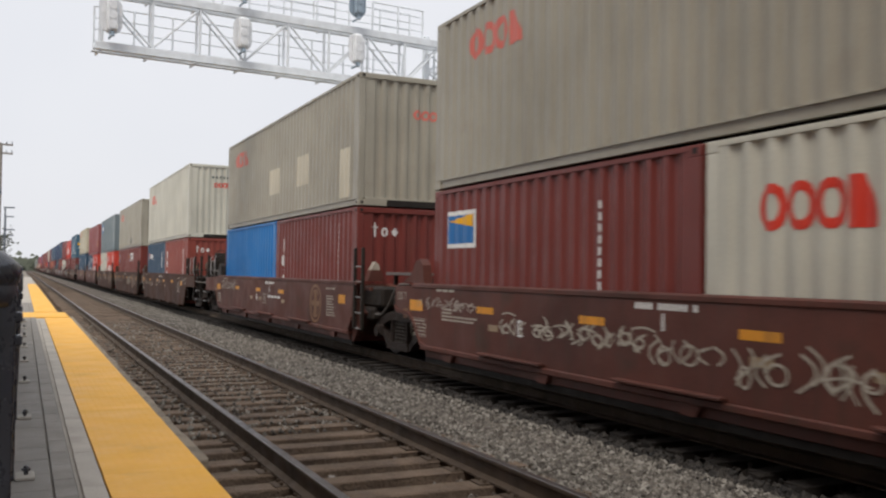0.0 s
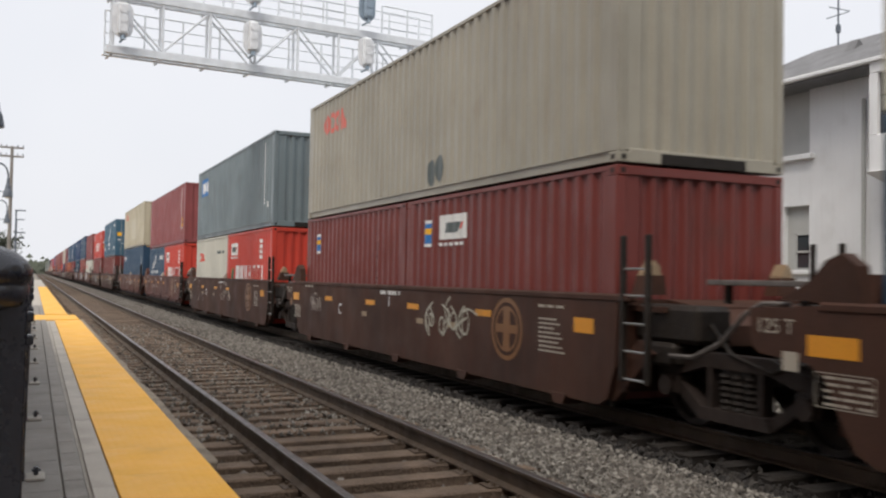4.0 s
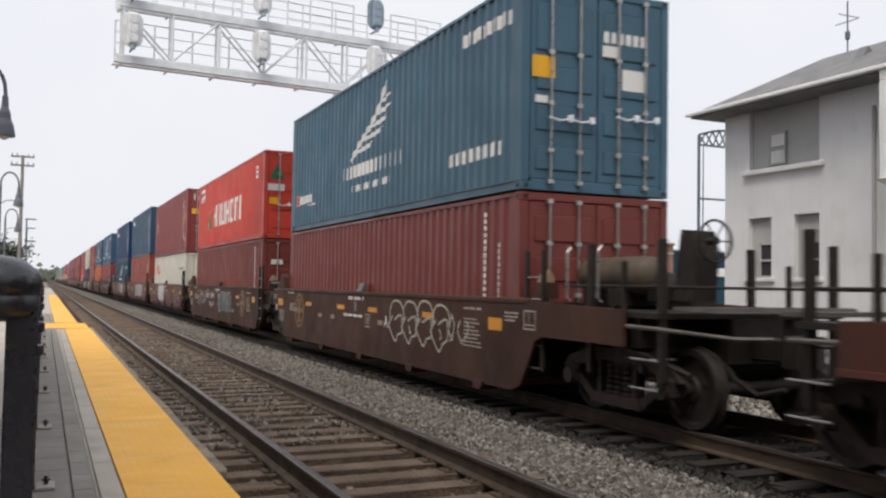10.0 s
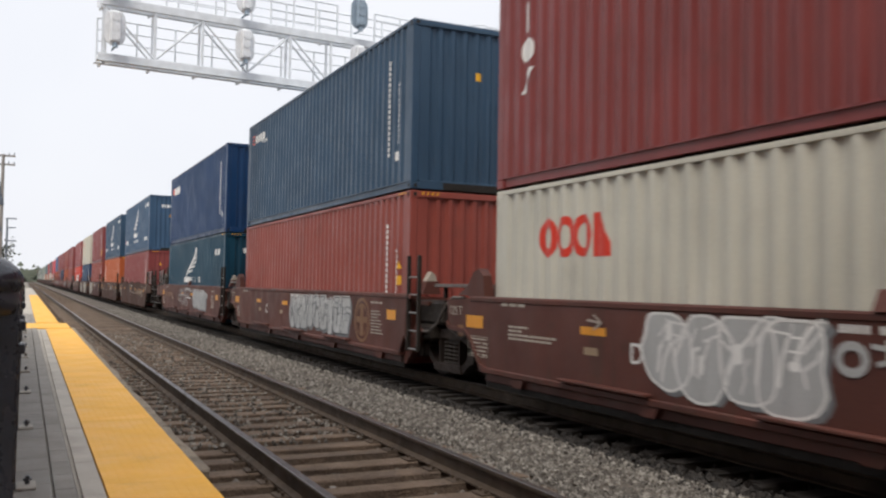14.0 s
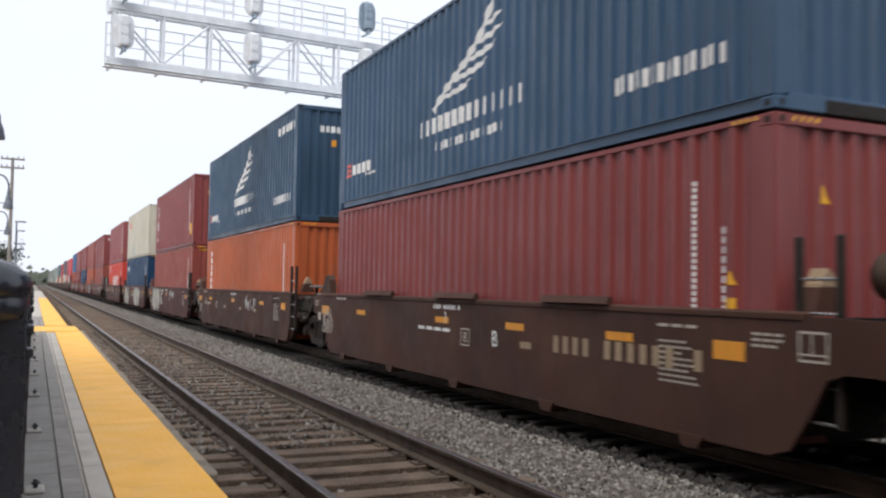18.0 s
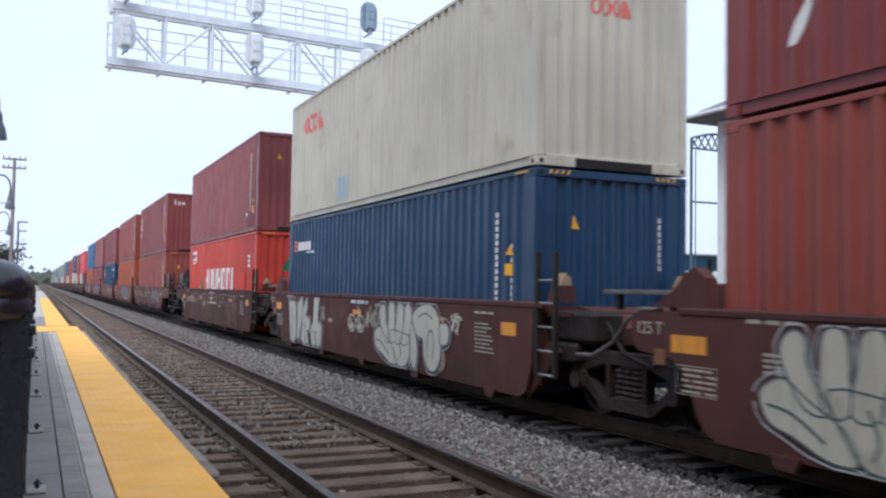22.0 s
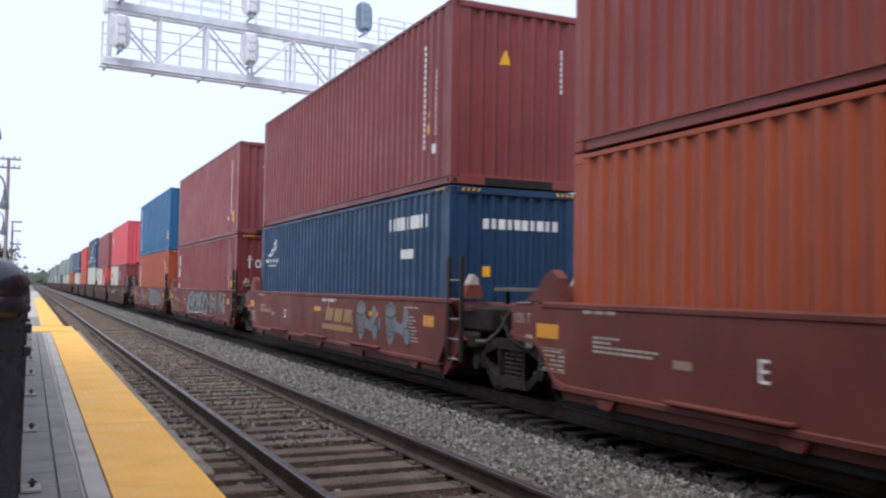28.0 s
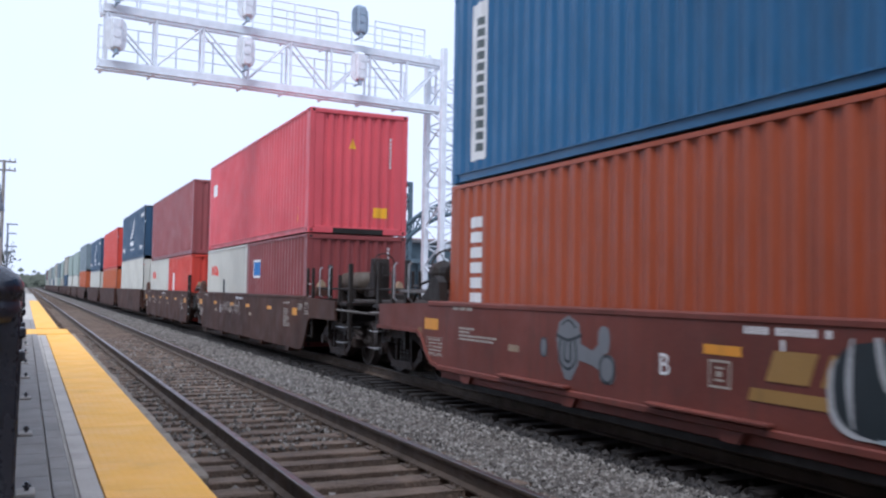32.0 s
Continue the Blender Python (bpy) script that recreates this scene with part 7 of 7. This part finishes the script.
for y in (GY - 0.45, GY + 0.45):
    part("arm_beam", Geo().bar(12.66, 16.02, y - 0.05, y + 0.05, AZ, AZ + 0.14, 0.01), GALV, bridge)
    part("arm_beam", Geo().bar(12.66, 16.02, y - 0.04, y + 0.04, AZ + 1.5, AZ + 1.62, 0.01), GALV, bridge)
for i in range(8):
    y = GY - 0.36 + 0.1 * i
    for z in (AZ + 0.1, AZ + 1.58):
        part("walkway_bar", Geo().box(12.66, 16.02, y - 0.008, y + 0.008, z, z + 0.03), GALV, bridge)
railing(13.0, 15.97, AZ + 0.14, GY + 0.5, 4, 1.15)
railing(13.0, 15.97, AZ + 1.62, GY + 0.5, 4, 0.95)
railing(13.0, 14.2, AZ + 1.62, GY - 0.45, 2, 0.95, 3)
for i in range(10):
    part("ladder_rung", Geo().tube((14.05, GY - 0.3, AZ + 0.3 + 0.3 * i), (14.4, GY - 0.3, AZ + 0.3 + 0.3 * i), 0.014, 6), GALV, bridge)
for x in (14.05, 14.4):
    part("ladder_stile", Geo().bar(x - 0.02, x + 0.02, GY - 0.32, GY - 0.28, AZ + 0.14, AZ + 3.3, 0.004), GALV, bridge)
for x in (13.0, 15.97):
    part("arm_post", Geo().bar(x - 0.03, x + 0.03, GY - 0.5, GY - 0.44, AZ, AZ + 2.5, 0.006), GALV, bridge)
part("arm_brace", Geo().tube((13.0, GY - 0.47, AZ + 0.1), (14.6, GY - 0.47, AZ + 1.42), 0.026, 6), GALV, bridge)
part("arm_brace", Geo().tube((15.97, GY - 0.47, AZ + 0.1), (14.9, GY - 0.47, AZ + 1.42), 0.026, 6), GALV, bridge)
for z in (AZ + 0.72, AZ + 2.2):
    signal_head(bridge, 15.0, z, 1)

# ---- white two-storey house behind the train ----
house = thing("house", "white stucco two-storey trackside building with grey hipped roof", "building")
HX, HB, HY0, HY1, EAVE = 16.0, 19.1, 6.0, 18.03, 6.05


def wall_with_holes(x0, x1, y0, y1, z0, z1, holes):
    """A wall in the y-z plane with openings that go through it."""
    ys = sorted({y0, y1, *[h[0] for h in holes], *[h[1] for h in holes]})
    zs = sorted({z0, z1, *[h[2] for h in holes], *[h[3] for h in holes]})
    ny, nz = len(ys) - 1, len(zs) - 1

    def solid(i, j):
        if not (0 <= i < ny and 0 <= j < nz):
            return False
        return not any(h[0] <= ys[i] and ys[i + 1] <= h[1] and h[2] <= zs[j] and zs[j + 1] <= h[3] for h in holes)
    v = [(x, y, z) for x in (x0, x1) for y in ys for z in zs]

    def at(side, i, j):
        return side * (ny + 1) * (nz + 1) + i * (nz + 1) + j
    f = []
    for i in range(ny):
        for j in range(nz):
            if solid(i, j):
                f += [(at(0, i, j), at(0, i, j + 1), at(0, i + 1, j + 1), at(0, i + 1, j)), (at(1, i, j), at(1, i + 1, j), at(1, i + 1, j + 1), at(1, i, j + 1))]
                for di, dj, p, q in ((-1, 0, (i, j), (i, j + 1)), (1, 0, (i + 1, j), (i + 1, j + 1)), (0, -1, (i, j), (i + 1, j)), (0, 1, (i, j + 1), (i + 1, j + 1))):
                    if not solid(i + di, j + dj):
                        f.append((at(0, *p), at(0, *q), at(1, *q), at(1, *p)))
    return Geo().add(v, f)


UP = (14.96, 17.16, 4.45, 6.05)
LOWS = [(16.42, 17.18, 1.8, 3.27), (14.96, 15.71, 1.8, 3.28), (10.6, 11.5, 1.8, 3.28)]
part("wall", wall_with_holes(HX, HX + 0.3, HY0, HY1, -0.42, EAVE, [UP, *LOWS]), STUCCO, house)
part("wall", Geo().box(HX + 0.3, HB, HY1 - 0.3, HY1, -0.42, EAVE).box(HX + 0.3, HB, HY0, HY0 + 0.3, -0.42, EAVE).box(HB - 0.3, HB, HY0 + 0.3, HY1 - 0.3, -0.42, EAVE), STUCCO, house)
part("roof", Geo().add([(HX - 0.7, HY0 - 0.5, EAVE), (HB + 0.7, HY0 - 0.5, EAVE), (HB + 0.7, HY1 + 0.5, EAVE), (HX - 0.7, HY1 + 0.5, EAVE), (17.55, HY0 + 1.8, EAVE + 1.24), (17.55, HY1 - 1.8, EAVE + 1.24),
                        (HX - 0.7, HY0 - 0.5, EAVE - 0.12), (HB + 0.7, HY0 - 0.5, EAVE - 0.12), (HB + 0.7, HY1 + 0.5, EAVE - 0.12), (HX - 0.7, HY1 + 0.5, EAVE - 0.12)],
                       [(0, 4, 5, 3), (0, 1, 4), (1, 2, 5, 4), (2, 3, 5), (0, 6, 7, 1), (1, 7, 8, 2), (2, 8, 9, 3), (3, 9, 6, 0), (6, 9, 8, 7)]), SHINGLE, house, "grey shingle hipped roof")
part("gutter", Geo().bar(HX - 0.82, HX - 0.68, HY0 - 0.6, HY1 + 0.6, EAVE - 0.07, EAVE + 0.015, 0.015).bar(HX - 0.68, HB + 0.7, HY1 + 0.48, HY1 + 0.58, EAVE - 0.07, EAVE + 0.015, 0.015), STUCCO, house, "white painted gutter")
part("downpipe", Geo().tube((HX - 0.05, HY0 + 7.46, -0.4), (HX - 0.05, HY0 + 7.46, EAVE - 0.6), 0.04, 8), GREY_PANEL, house)
part("boarding", Geo().bar(HX + 0.12, HX + 0.2, UP[0], UP[1], UP[2], UP[3] + 0.02, 0.004), GREY_PANEL, house, "grey boarding in the upper window recess")


def sash(y0, y1, z0, z1, x, name="window"):
    w = part("window", Geo().bar(x, x + 0.06, y0, y0 + 0.05, z0, z1, 0.006).bar(x, x + 0.06, y1 - 0.05, y1, z0, z1, 0.006)
             .bar(x, x + 0.06, y0, y1, z0, z0 + 0.05, 0.006).bar(x, x + 0.06, y0, y1, z1 - 0.05, z1, 0.006)
             .bar(x - 0.01, x + 0.05, y0, y1, (z0 + z1) / 2 - 0.03, (z0 + z1) / 2 + 0.02, 0.006), GREY_PANEL, house, "grey sash window frame")
    part("pane", Geo().box(x + 0.03, x + 0.036, y0 + 0.04, y1 - 0.04, z0 + 0.04, z1 - 0.04), GLASS, w)
    return w


upper_sash = sash(16.03, 16.58, 4.52, 5.32, HX + 0.05)
# two white sheets that make the upper panes pale
for z in (4.58, 4.97):
    part("curtain", Geo().bar(HX + 0.072, HX + 0.078, 16.09, 16.52, z, z + 0.3, 0.001), INK["white"], upper_sash, "pale sheet just in front of the pane")
for y0, y1, z0, z1 in LOWS:
    zt = z0 + 0.58 * (z1 - z0)
    w = sash(y0, y1 - 0.3 * (y1 - y0), z0, zt, HX + 0.12)
    part("boarding", Geo().bar(HX + 0.13, HX + 0.16, y0, y1, zt, z1, 0.004).bar(HX + 0.13, HX + 0.16, y1 - 0.3 * (y1 - y0), y1, z0, zt, 0.004), GREY_PANEL, w, "grey boarding round a small window")
    part("window_sill", Geo().bar(HX - 0.08, HX + 0.12, y0 - 0.12, y1 + 0.12, z0 - 0.1, z0, 0.012), STUCCO, w)
part("window_sill", Geo().bar(HX - 0.14, HX + 0.12, UP[0] - 0.15, UP[1] + 0.15, UP[2] - 0.12, UP[2], 0.015), STUCCO, house)
bay = part("bay", Geo().bar(HX - 0.75, HX - 0.01, 8.6, 12.75, 3.75, 4.5, 0.02).bar(HX - 0.75, HX - 0.01, 8.6, 12.75, 5.75, EAVE - 0.05, 0.02)
           .bar(HX - 0.75, HX - 0.6, 12.55, 12.75, 4.5, 5.75, 0.01).bar(HX - 0.2, HX - 0.01, 12.6, 12.75, 4.5, 5.75, 0.01).bar(HX - 0.75, HX - 0.6, 11.6, 11.8, 4.5, 5.75, 0.01)
           .bar(HX - 0.75, HX - 0.6, 10.2, 10.4, 4.5, 5.75, 0.01).prism([(HX - 0.8, 3.76), (HX - 0.01, 3.76), (HX - 0.01, 3.5)], 1, 8.55, 12.8), STUCCO, house, "projecting upper bay window")
part("pane", Geo().box(HX - 0.66, HX - 0.65, 8.7, 12.6, 4.5, 5.75).box(HX - 0.6, HX - 0.2, 12.66, 12.67, 4.5, 5.75), GLASS, bay)
part("aerial", Geo().tube((17.5, 15.5, EAVE + 1.1), (17.5, 15.5, EAVE + 2.45), 0.022, 6).tube((17.2, 15.5, EAVE + 2.1), (17.9, 15.5, EAVE + 2.1), 0.012, 5)
     .tube((17.5, 15.2, EAVE + 1.95), (17.5, 15.85, EAVE + 1.95), 0.012, 5).spin([(0.02, EAVE + 1.5), (0.06, EAVE + 1.53), (0.06, EAVE + 1.7), (0.02, EAVE + 1.74)], (17.5, 15.5, 0), 8), HAZED_BLACK, house, "thin roof aerial")
part("roof_vent", Geo().prism([(16.6, EAVE + 0.7), (16.95, EAVE + 0.85), (16.8, EAVE + 1.0)], 1, 14.3, 14.55), SHINGLE, house)

# ---- steel footbridge towers, walls and far trains beyond the tracks ----


def lattice(parent, x, y, w, d, z0, z1, n, r=0.09):
    for dx in (0, w):
        for dy in (0, d):
            part("tower_leg", Geo().bar(x + dx - r, x + dx + r, y + dy - r, y + dy + r, z0, z1, 0.02), BRIDGE, parent)
    for i in range(n):
        za, zb = z0 + (z1 - z0) * i / n, z0 + (z1 - z0) * (i + 1) / n
        for dy in (0, d):
            part("tower_brace", Geo().tube((x, y + dy, za), (x + w, y + dy, zb), r * 0.5, 6).tube((x + w, y + dy, za), (x, y + dy, zb), r * 0.5, 6).tube((x, y + dy, zb), (x + w, y + dy, zb), r * 0.6, 6), BRIDGE, parent)
        for dx in (0, w):
            part("tower_brace", Geo().tube((x + dx, y, za), (x + dx, y + d, zb), r * 0.5, 6).tube((x + dx, y, zb), (x + dx, y + d, zb), r * 0.6, 6), BRIDGE, parent)


foot = thing("footbridge", "blue-grey steel lattice footbridge with lift towers", "footbridge")
lattice(foot, 26.12, 45.0, 1.68, 1.6, -0.42, 8.1, 6, 0.12)
for y in (45.0, 46.6):
    part("tower_beam", Geo().bar(26.0, 27.92, y - 0.1, y + 0.1, 7.98, 8.18, 0.02).bar(26.0, 27.92, y - 0.1, y + 0.1, 7.2, 7.45, 0.02), BRIDGE, foot)
for x in (26.12, 27.8):
    part("tower_beam", Geo().bar(x - 0.1, x + 0.1, 45.1, 46.5, 7.98, 8.18, 0.02).bar(x - 0.1, x + 0.1, 45.1, 46.5, 7.2, 7.45, 0.02), BRIDGE, foot)
part("lift_guide", Geo().bar(26.85, 27.05, 45.7, 45.9, -0.42, 7.9, 0.02), BRIDGE, foot)
lattice(foot, 19.55, 50.3, 1.7, 1.6, -0.42, 8.1, 6, 0.12)
for y in (50.3, 51.9):
    part("tower_beam", Geo().bar(19.43, 21.37, y - 0.1, y + 0.1, 7.98, 8.18, 0.02).bar(19.43, 21.37, y - 0.1, y + 0.1, 7.2, 7.45, 0.02), BRIDGE, foot)
pts_hi, pts_lo = [], []
for k in range(15):
    q = k / 14
    pts_hi.append((21.0 + 5.2 * q, 50.3 - 4.5 * q, 6.95 - 5.7 * (q - 0.5) ** 2))
    pts_lo.append((21.0 + 5.2 * q, 50.3 - 4.5 * q, 6.22 - 6.4 * (q - 0.5) ** 2))
for pts in (pts_hi, pts_lo):
    part("arch_chord", Geo().line(pts, 0.13, 8), BRIDGE, foot)
for a, b, c, d in zip(pts_hi[:-1], pts_hi[1:], pts_lo[:-1], pts_lo[1:]):
    part("arch_brace", Geo().tube(a, d, 0.06, 5).tube(c, b, 0.06, 5).tube(a, c, 0.05, 5), BRIDGE, foot)
deck = Geo()
deck.prism([(21.0, 50.3), (26.2, 45.8), (27.2, 46.7), (22.0, 51.2)], 2, 3.2, 3.45)
part("deck", deck, BRIDGE, foot)

works = thing("workshop", "low blue-green steel workshop with small lit panes", "building")
part("wall", Geo().box(21.4, 29.8, 52.2, 57.5, -0.42, 4.55), BRIDGE, works)
part("roof", Geo().bar(21.2, 30.0, 52.0, 57.7, 4.55, 4.75, 0.03), SHINGLE, works)
part("girder", Geo().bar(21.3, 29.9, 52.05, 52.2, 3.2, 3.45, 0.02), BRIDGE, works)
for i in range(9):
    part("pilaster", Geo().bar(21.6 + i, 21.8 + i, 52.05, 52.2, -0.42, 3.2, 0.02), BRIDGE, works)
for x in (26.6, 27.1, 27.6):
    part("pane", Geo().bar(x, x + 0.4, 52.14, 52.21, 1.9, 2.3, 0.01).bar(x, x + 0.4, 52.14, 52.21, 2.4, 2.8, 0.01), INK["white"], works)

sign_arch = thing("sign_portal", "thin dark steel portal with an arched lattice top", "sign portal")
for x in (35.3, 39.4):
    part("portal_post", Geo().bar(x - 0.07, x + 0.07, 41.93, 42.07, -0.42, 10.7, 0.02), BRIDGE, sign_arch)
part("portal_ladder", Geo().line([(35.62, 42, 0), (35.62, 42, 10.0)], 0.035, 5), BRIDGE, sign_arch)
for z in (10.1, 6.9):
    part("portal_bar", Geo().tube((35.3, 42, z), (39.4, 42, z), 0.06, 6), BRIDGE, sign_arch)
g = Geo()
top = [(35.3 + 4.1 * k / 8, 42, 10.7 + 0.4 * math.sin(math.pi * k / 8)) for k in range(9)]
part("portal_head", g.line(top, 0.07, 6), BRIDGE, sign_arch)
for a, b in zip(top[:-1], top[1:]):
    part("portal_brace", Geo().tube((a[0], 42, 10.1), b, 0.05, 5), BRIDGE, sign_arch)
    part("portal_brace", Geo().tube(a, (b[0], 42, 10.1), 0.05, 5), BRIDGE, sign_arch)

store = thing("brick_warehouse", "long low brick warehouse beyond the tracks", "building")
part("wall", Geo().box(20.0, 46.2, 58, 70, -0.42, 5.0), BRICK, store)
for i in range(5):
    part("brick_band", Geo().box(19.96, 46.24, 57.96, 58, 0.5 + i * 0.95, 0.62 + i * 0.95), CONCRETE if i == 4 else BRICK, store)
part("parapet", Geo().bar(19.9, 46.3, 57.9, 70.1, 5.0, 5.22, 0.03), BRICK, store)
part("wall_disc", Geo().tube((43.0, 57.9, 3.6), (43.0, 57.98, 3.6), 0.35, 16), INK["white"], store, "pale round wall disc")
for i in range(4):
    part("door", Geo().bar(37 + 2.4 * i, 38.4 + 2.4 * i, 57.93, 58.02, -0.42, 1.9, 0.01), GREY_PANEL, store)
shed = thing("dark_shed", "dark green corrugated shed beyond the tracks", "building")
part("wall", Geo().box(46.3, 56, 58.5, 68, -0.42, 4.55), C_DEEP, shed)
part("roof", Geo().bar(46.2, 56.2, 58.3, 68.2, 4.55, 4.7, 0.02), SHINGLE, shed)
for i in range(2):
    part("window", Geo().bar(48.4 + 2.5 * i, 49.4 + 2.5 * i, 58.4, 58.52, 2.6, 3.3, 0.01), INK["white"], shed)


def parked_car(x, y, mat, label):
    c = thing("parked_car", label, "car", at=pose(x, y, -0.42))
    part("body", Geo().prism([(-2.2, 0.35), (-2.15, 0.85), (-1.3, 0.95), (-0.8, 1.4), (0.9, 1.42), (1.5, 0.98), (2.2, 0.9), (2.25, 0.4)], 1, -0.85, 0.85), mat, c)
    part("window", Geo().prism([(-1.15, 0.98), (-0.74, 1.34), (0.84, 1.36), (1.3, 1.0)], 1, -0.87, 0.87), GLASS, c)
    for wx in (-1.4, 1.4):
        for wy in (-0.8, 0.8):
            part("wheel", Geo().tube((wx, wy - 0.1, 0.32), (wx, wy + 0.1, 0.32), 0.32, 14), IRON, c)
    return c


parked_car(19.5, 33.0, C_WHITE, "white saloon car parked beyond the tracks")
parked_car(27.0, 38.0, C_GREEN, "green hatchback parked beyond the tracks")
yard_fence = thing("yard_fence", "low dark steel railing beyond the tracks", "fence")
for i in range(18):
    part("railing_post", Geo().bar(13.2, 13.28, 8 + 1.5 * i, 8.08 + 1.5 * i, -0.42, 0.95, 0.006), BRIDGE, yard_fence)
for z in (0.3, 0.9):
    part("fence_rail", Geo().bar(13.21, 13.27, 8, 33.6, z, z + 0.05, 0.006), BRIDGE, yard_fence)

# ---- platform lamps, poles and trees down the line ----


def gooseneck(x, y, rise):
    l = thing("street_lamp", "dark gooseneck platform lamp with a bell-shaped shade", "lamp", "lamps along the platform", at=pose(x, y, PZ))
    part("base", Geo().spin([(0.16, 0), (0.16, 0.25), (0.11, 0.4), (0.075, 0.5)], (0, 0, 0), 14), HAZED_BLACK, l)
    part("pole", Geo().tube((0, 0, 0.45), (0, 0, 3.9 + rise), 0.055, 10, 0.04), HAZED_BLACK, l)
    part("neck", Geo().line([(0.26 - 0.26 * math.cos(math.pi * k / 10), 0, 3.9 + rise + 0.4 * math.sin(math.pi * k / 10)) for k in range(11)] + [(0.52, 0, 3.8 + rise)], 0.028, 8), HAZED_BLACK, l)
    part("scroll", Geo().line([(0, 0, 3.3 + rise), (0.2, 0, 3.42 + rise), (0.42, 0, 3.42 + rise), (0.5, 0, 3.6 + rise)], 0.016, 6), HAZED_BLACK, l)
    s = part("shade", Geo().spin([(0.04, 3.85), (0.05, 3.68), (0.08, 3.6), (0.09, 3.5), (0.125, 3.42), (0.15, 3.28), (0.15, 3.25), (0.13, 3.25)], (0.52, 0, rise), 18), HAZED_BLACK, l, "dark bell shade")
    part("bulb", Geo().spin([(0.02, 3.2), (0.08, 3.24), (0.1, 3.3), (0.05, 3.36)], (0.52, 0, rise), 12), INK["white"], s)


for x, y, rise in ((-1.12, 14.5, 0.1), (-1.33, 31.0, 0.3), (-1.72, 46.0, 0.2)):
    gooseneck(x, y, rise)
up = thing("utility_pole", "tall grey timber utility pole with two crossarms", "pole", at=pose(-1.6, 68, -0.4))
part("pole", Geo().tube((0, 0, 0), (0, 0, 10.4), 0.14, 10, 0.1), POLE_WOOD, up)
for z in (10.3, 9.7):
    a = part("crossarm", Geo().bar(-0.75, 0.75, -0.05, 0.05, z - 0.06, z + 0.06, 0.01), POLE_WOOD, up)
    for x in (-0.68, -0.35, 0.35, 0.68):
        part("insulator", Geo().tube((x, 0, z + 0.06), (x, 0, z + 0.22), 0.035, 6), HAZED_BLACK, a)
for y, x in ((78.0, -1.4), (92.0, -1.6)):
    l = thing("street_lamp", "thin dark platform light with two flat heads", "lamp", "flat-headed lights", at=pose(x, y, 0.2))
    part("pole", Geo().tube((0, 0, 0), (0, 0, 6.0), 0.06, 8), HAZED_BLACK, l)
    for z in (5.95, 4.2):
        part("lamp_head", Geo().bar(-0.1, 0.7, -0.12, 0.12, z, z + 0.1, 0.02), HAZED_BLACK, l)


def tree(x, y, h, seed, label):
    r = random.Random(seed)
    t = thing("tree", label, "tree", at=pose(x, y, -0.42))
    g = Geo().tube((0, 0, 0), (0.1, 0, h * 0.45), 0.22, 9, 0.13)
    ends = []
    for i in range(7):
        a, z = 2 * math.pi * i / 7 + r.uniform(-0.3, 0.3), h * r.uniform(0.35, 0.5)
        tip = Vector((math.cos(a) * h * 0.27, math.sin(a) * h * 0.27, h * r.uniform(0.62, 0.85)))
        g.tube((0.07, 0, z), tip, 0.08, 6, 0.025)
        ends.append(tip)
    part("trunk", g, BARK, t)
    leaf = Geo()
    for i in range(2600):
        c = ends[r.randrange(7)] if r.random() < 0.75 else Vector((0, 0, h * 0.7))
        p = c + Vector((r.gauss(0, 1), r.gauss(0, 1), r.gauss(0, 0.8))) * h * 0.1
        u, w = Vector((r.gauss(0, 1), r.gauss(0, 1), r.gauss(0, 1))).normalized(), Vector((r.gauss(0, 1), r.gauss(0, 1), r.gauss(0, 1))).normalized()
        s = r.uniform(0.1, 0.22)
        leaf.add([p - u * s, p + w * s * 0.5, p + u * s, p - w * s * 0.5], [(0, 1, 2, 3)])
    part("crown", leaf, LEAF, t, "uneven dull green crown")


tree(-3.4, 82, 5.2, 1, "dark round-headed tree beside the far platform")
tree(-5.2, 90, 6.0, 2, "dark leafy tree beside the far platform")
tree(-4.6, 74, 4.4, 3, "small dark leafy tree beside the far platform")
wall_end = thing("low_building", "long low pale station building far down the line", "building")
part("wall", Geo().box(-30, -9, 150, 190, -0.42, 4.5), STUCCO, wall_end)
part("roof", Geo().bar(-30.5, -8.6, 149.5, 190.5, 4.5, 5.0, 0.05), SHINGLE, wall_end)
haze_trees = Geo()
rt = random.Random(5)
for i in range(5000):
    x, y = rt.uniform(-160, 160), rt.uniform(560, 640)
    z = abs(rt.gauss(0, 3.2))
    s = rt.uniform(1.0, 2.4)
    haze_trees.add([(x - s, y, z - 0.4), (x, y + s, z + s), (x + s, y, z - 0.2), (x, y - s, z - s * 0.5)], [(0, 1, 2), (0, 2, 3), (1, 2, 3)])
tagged(part("far_trees", haze_trees, LEAF), "distant tree line on the horizon", "trees", kind="stuff")

motions()
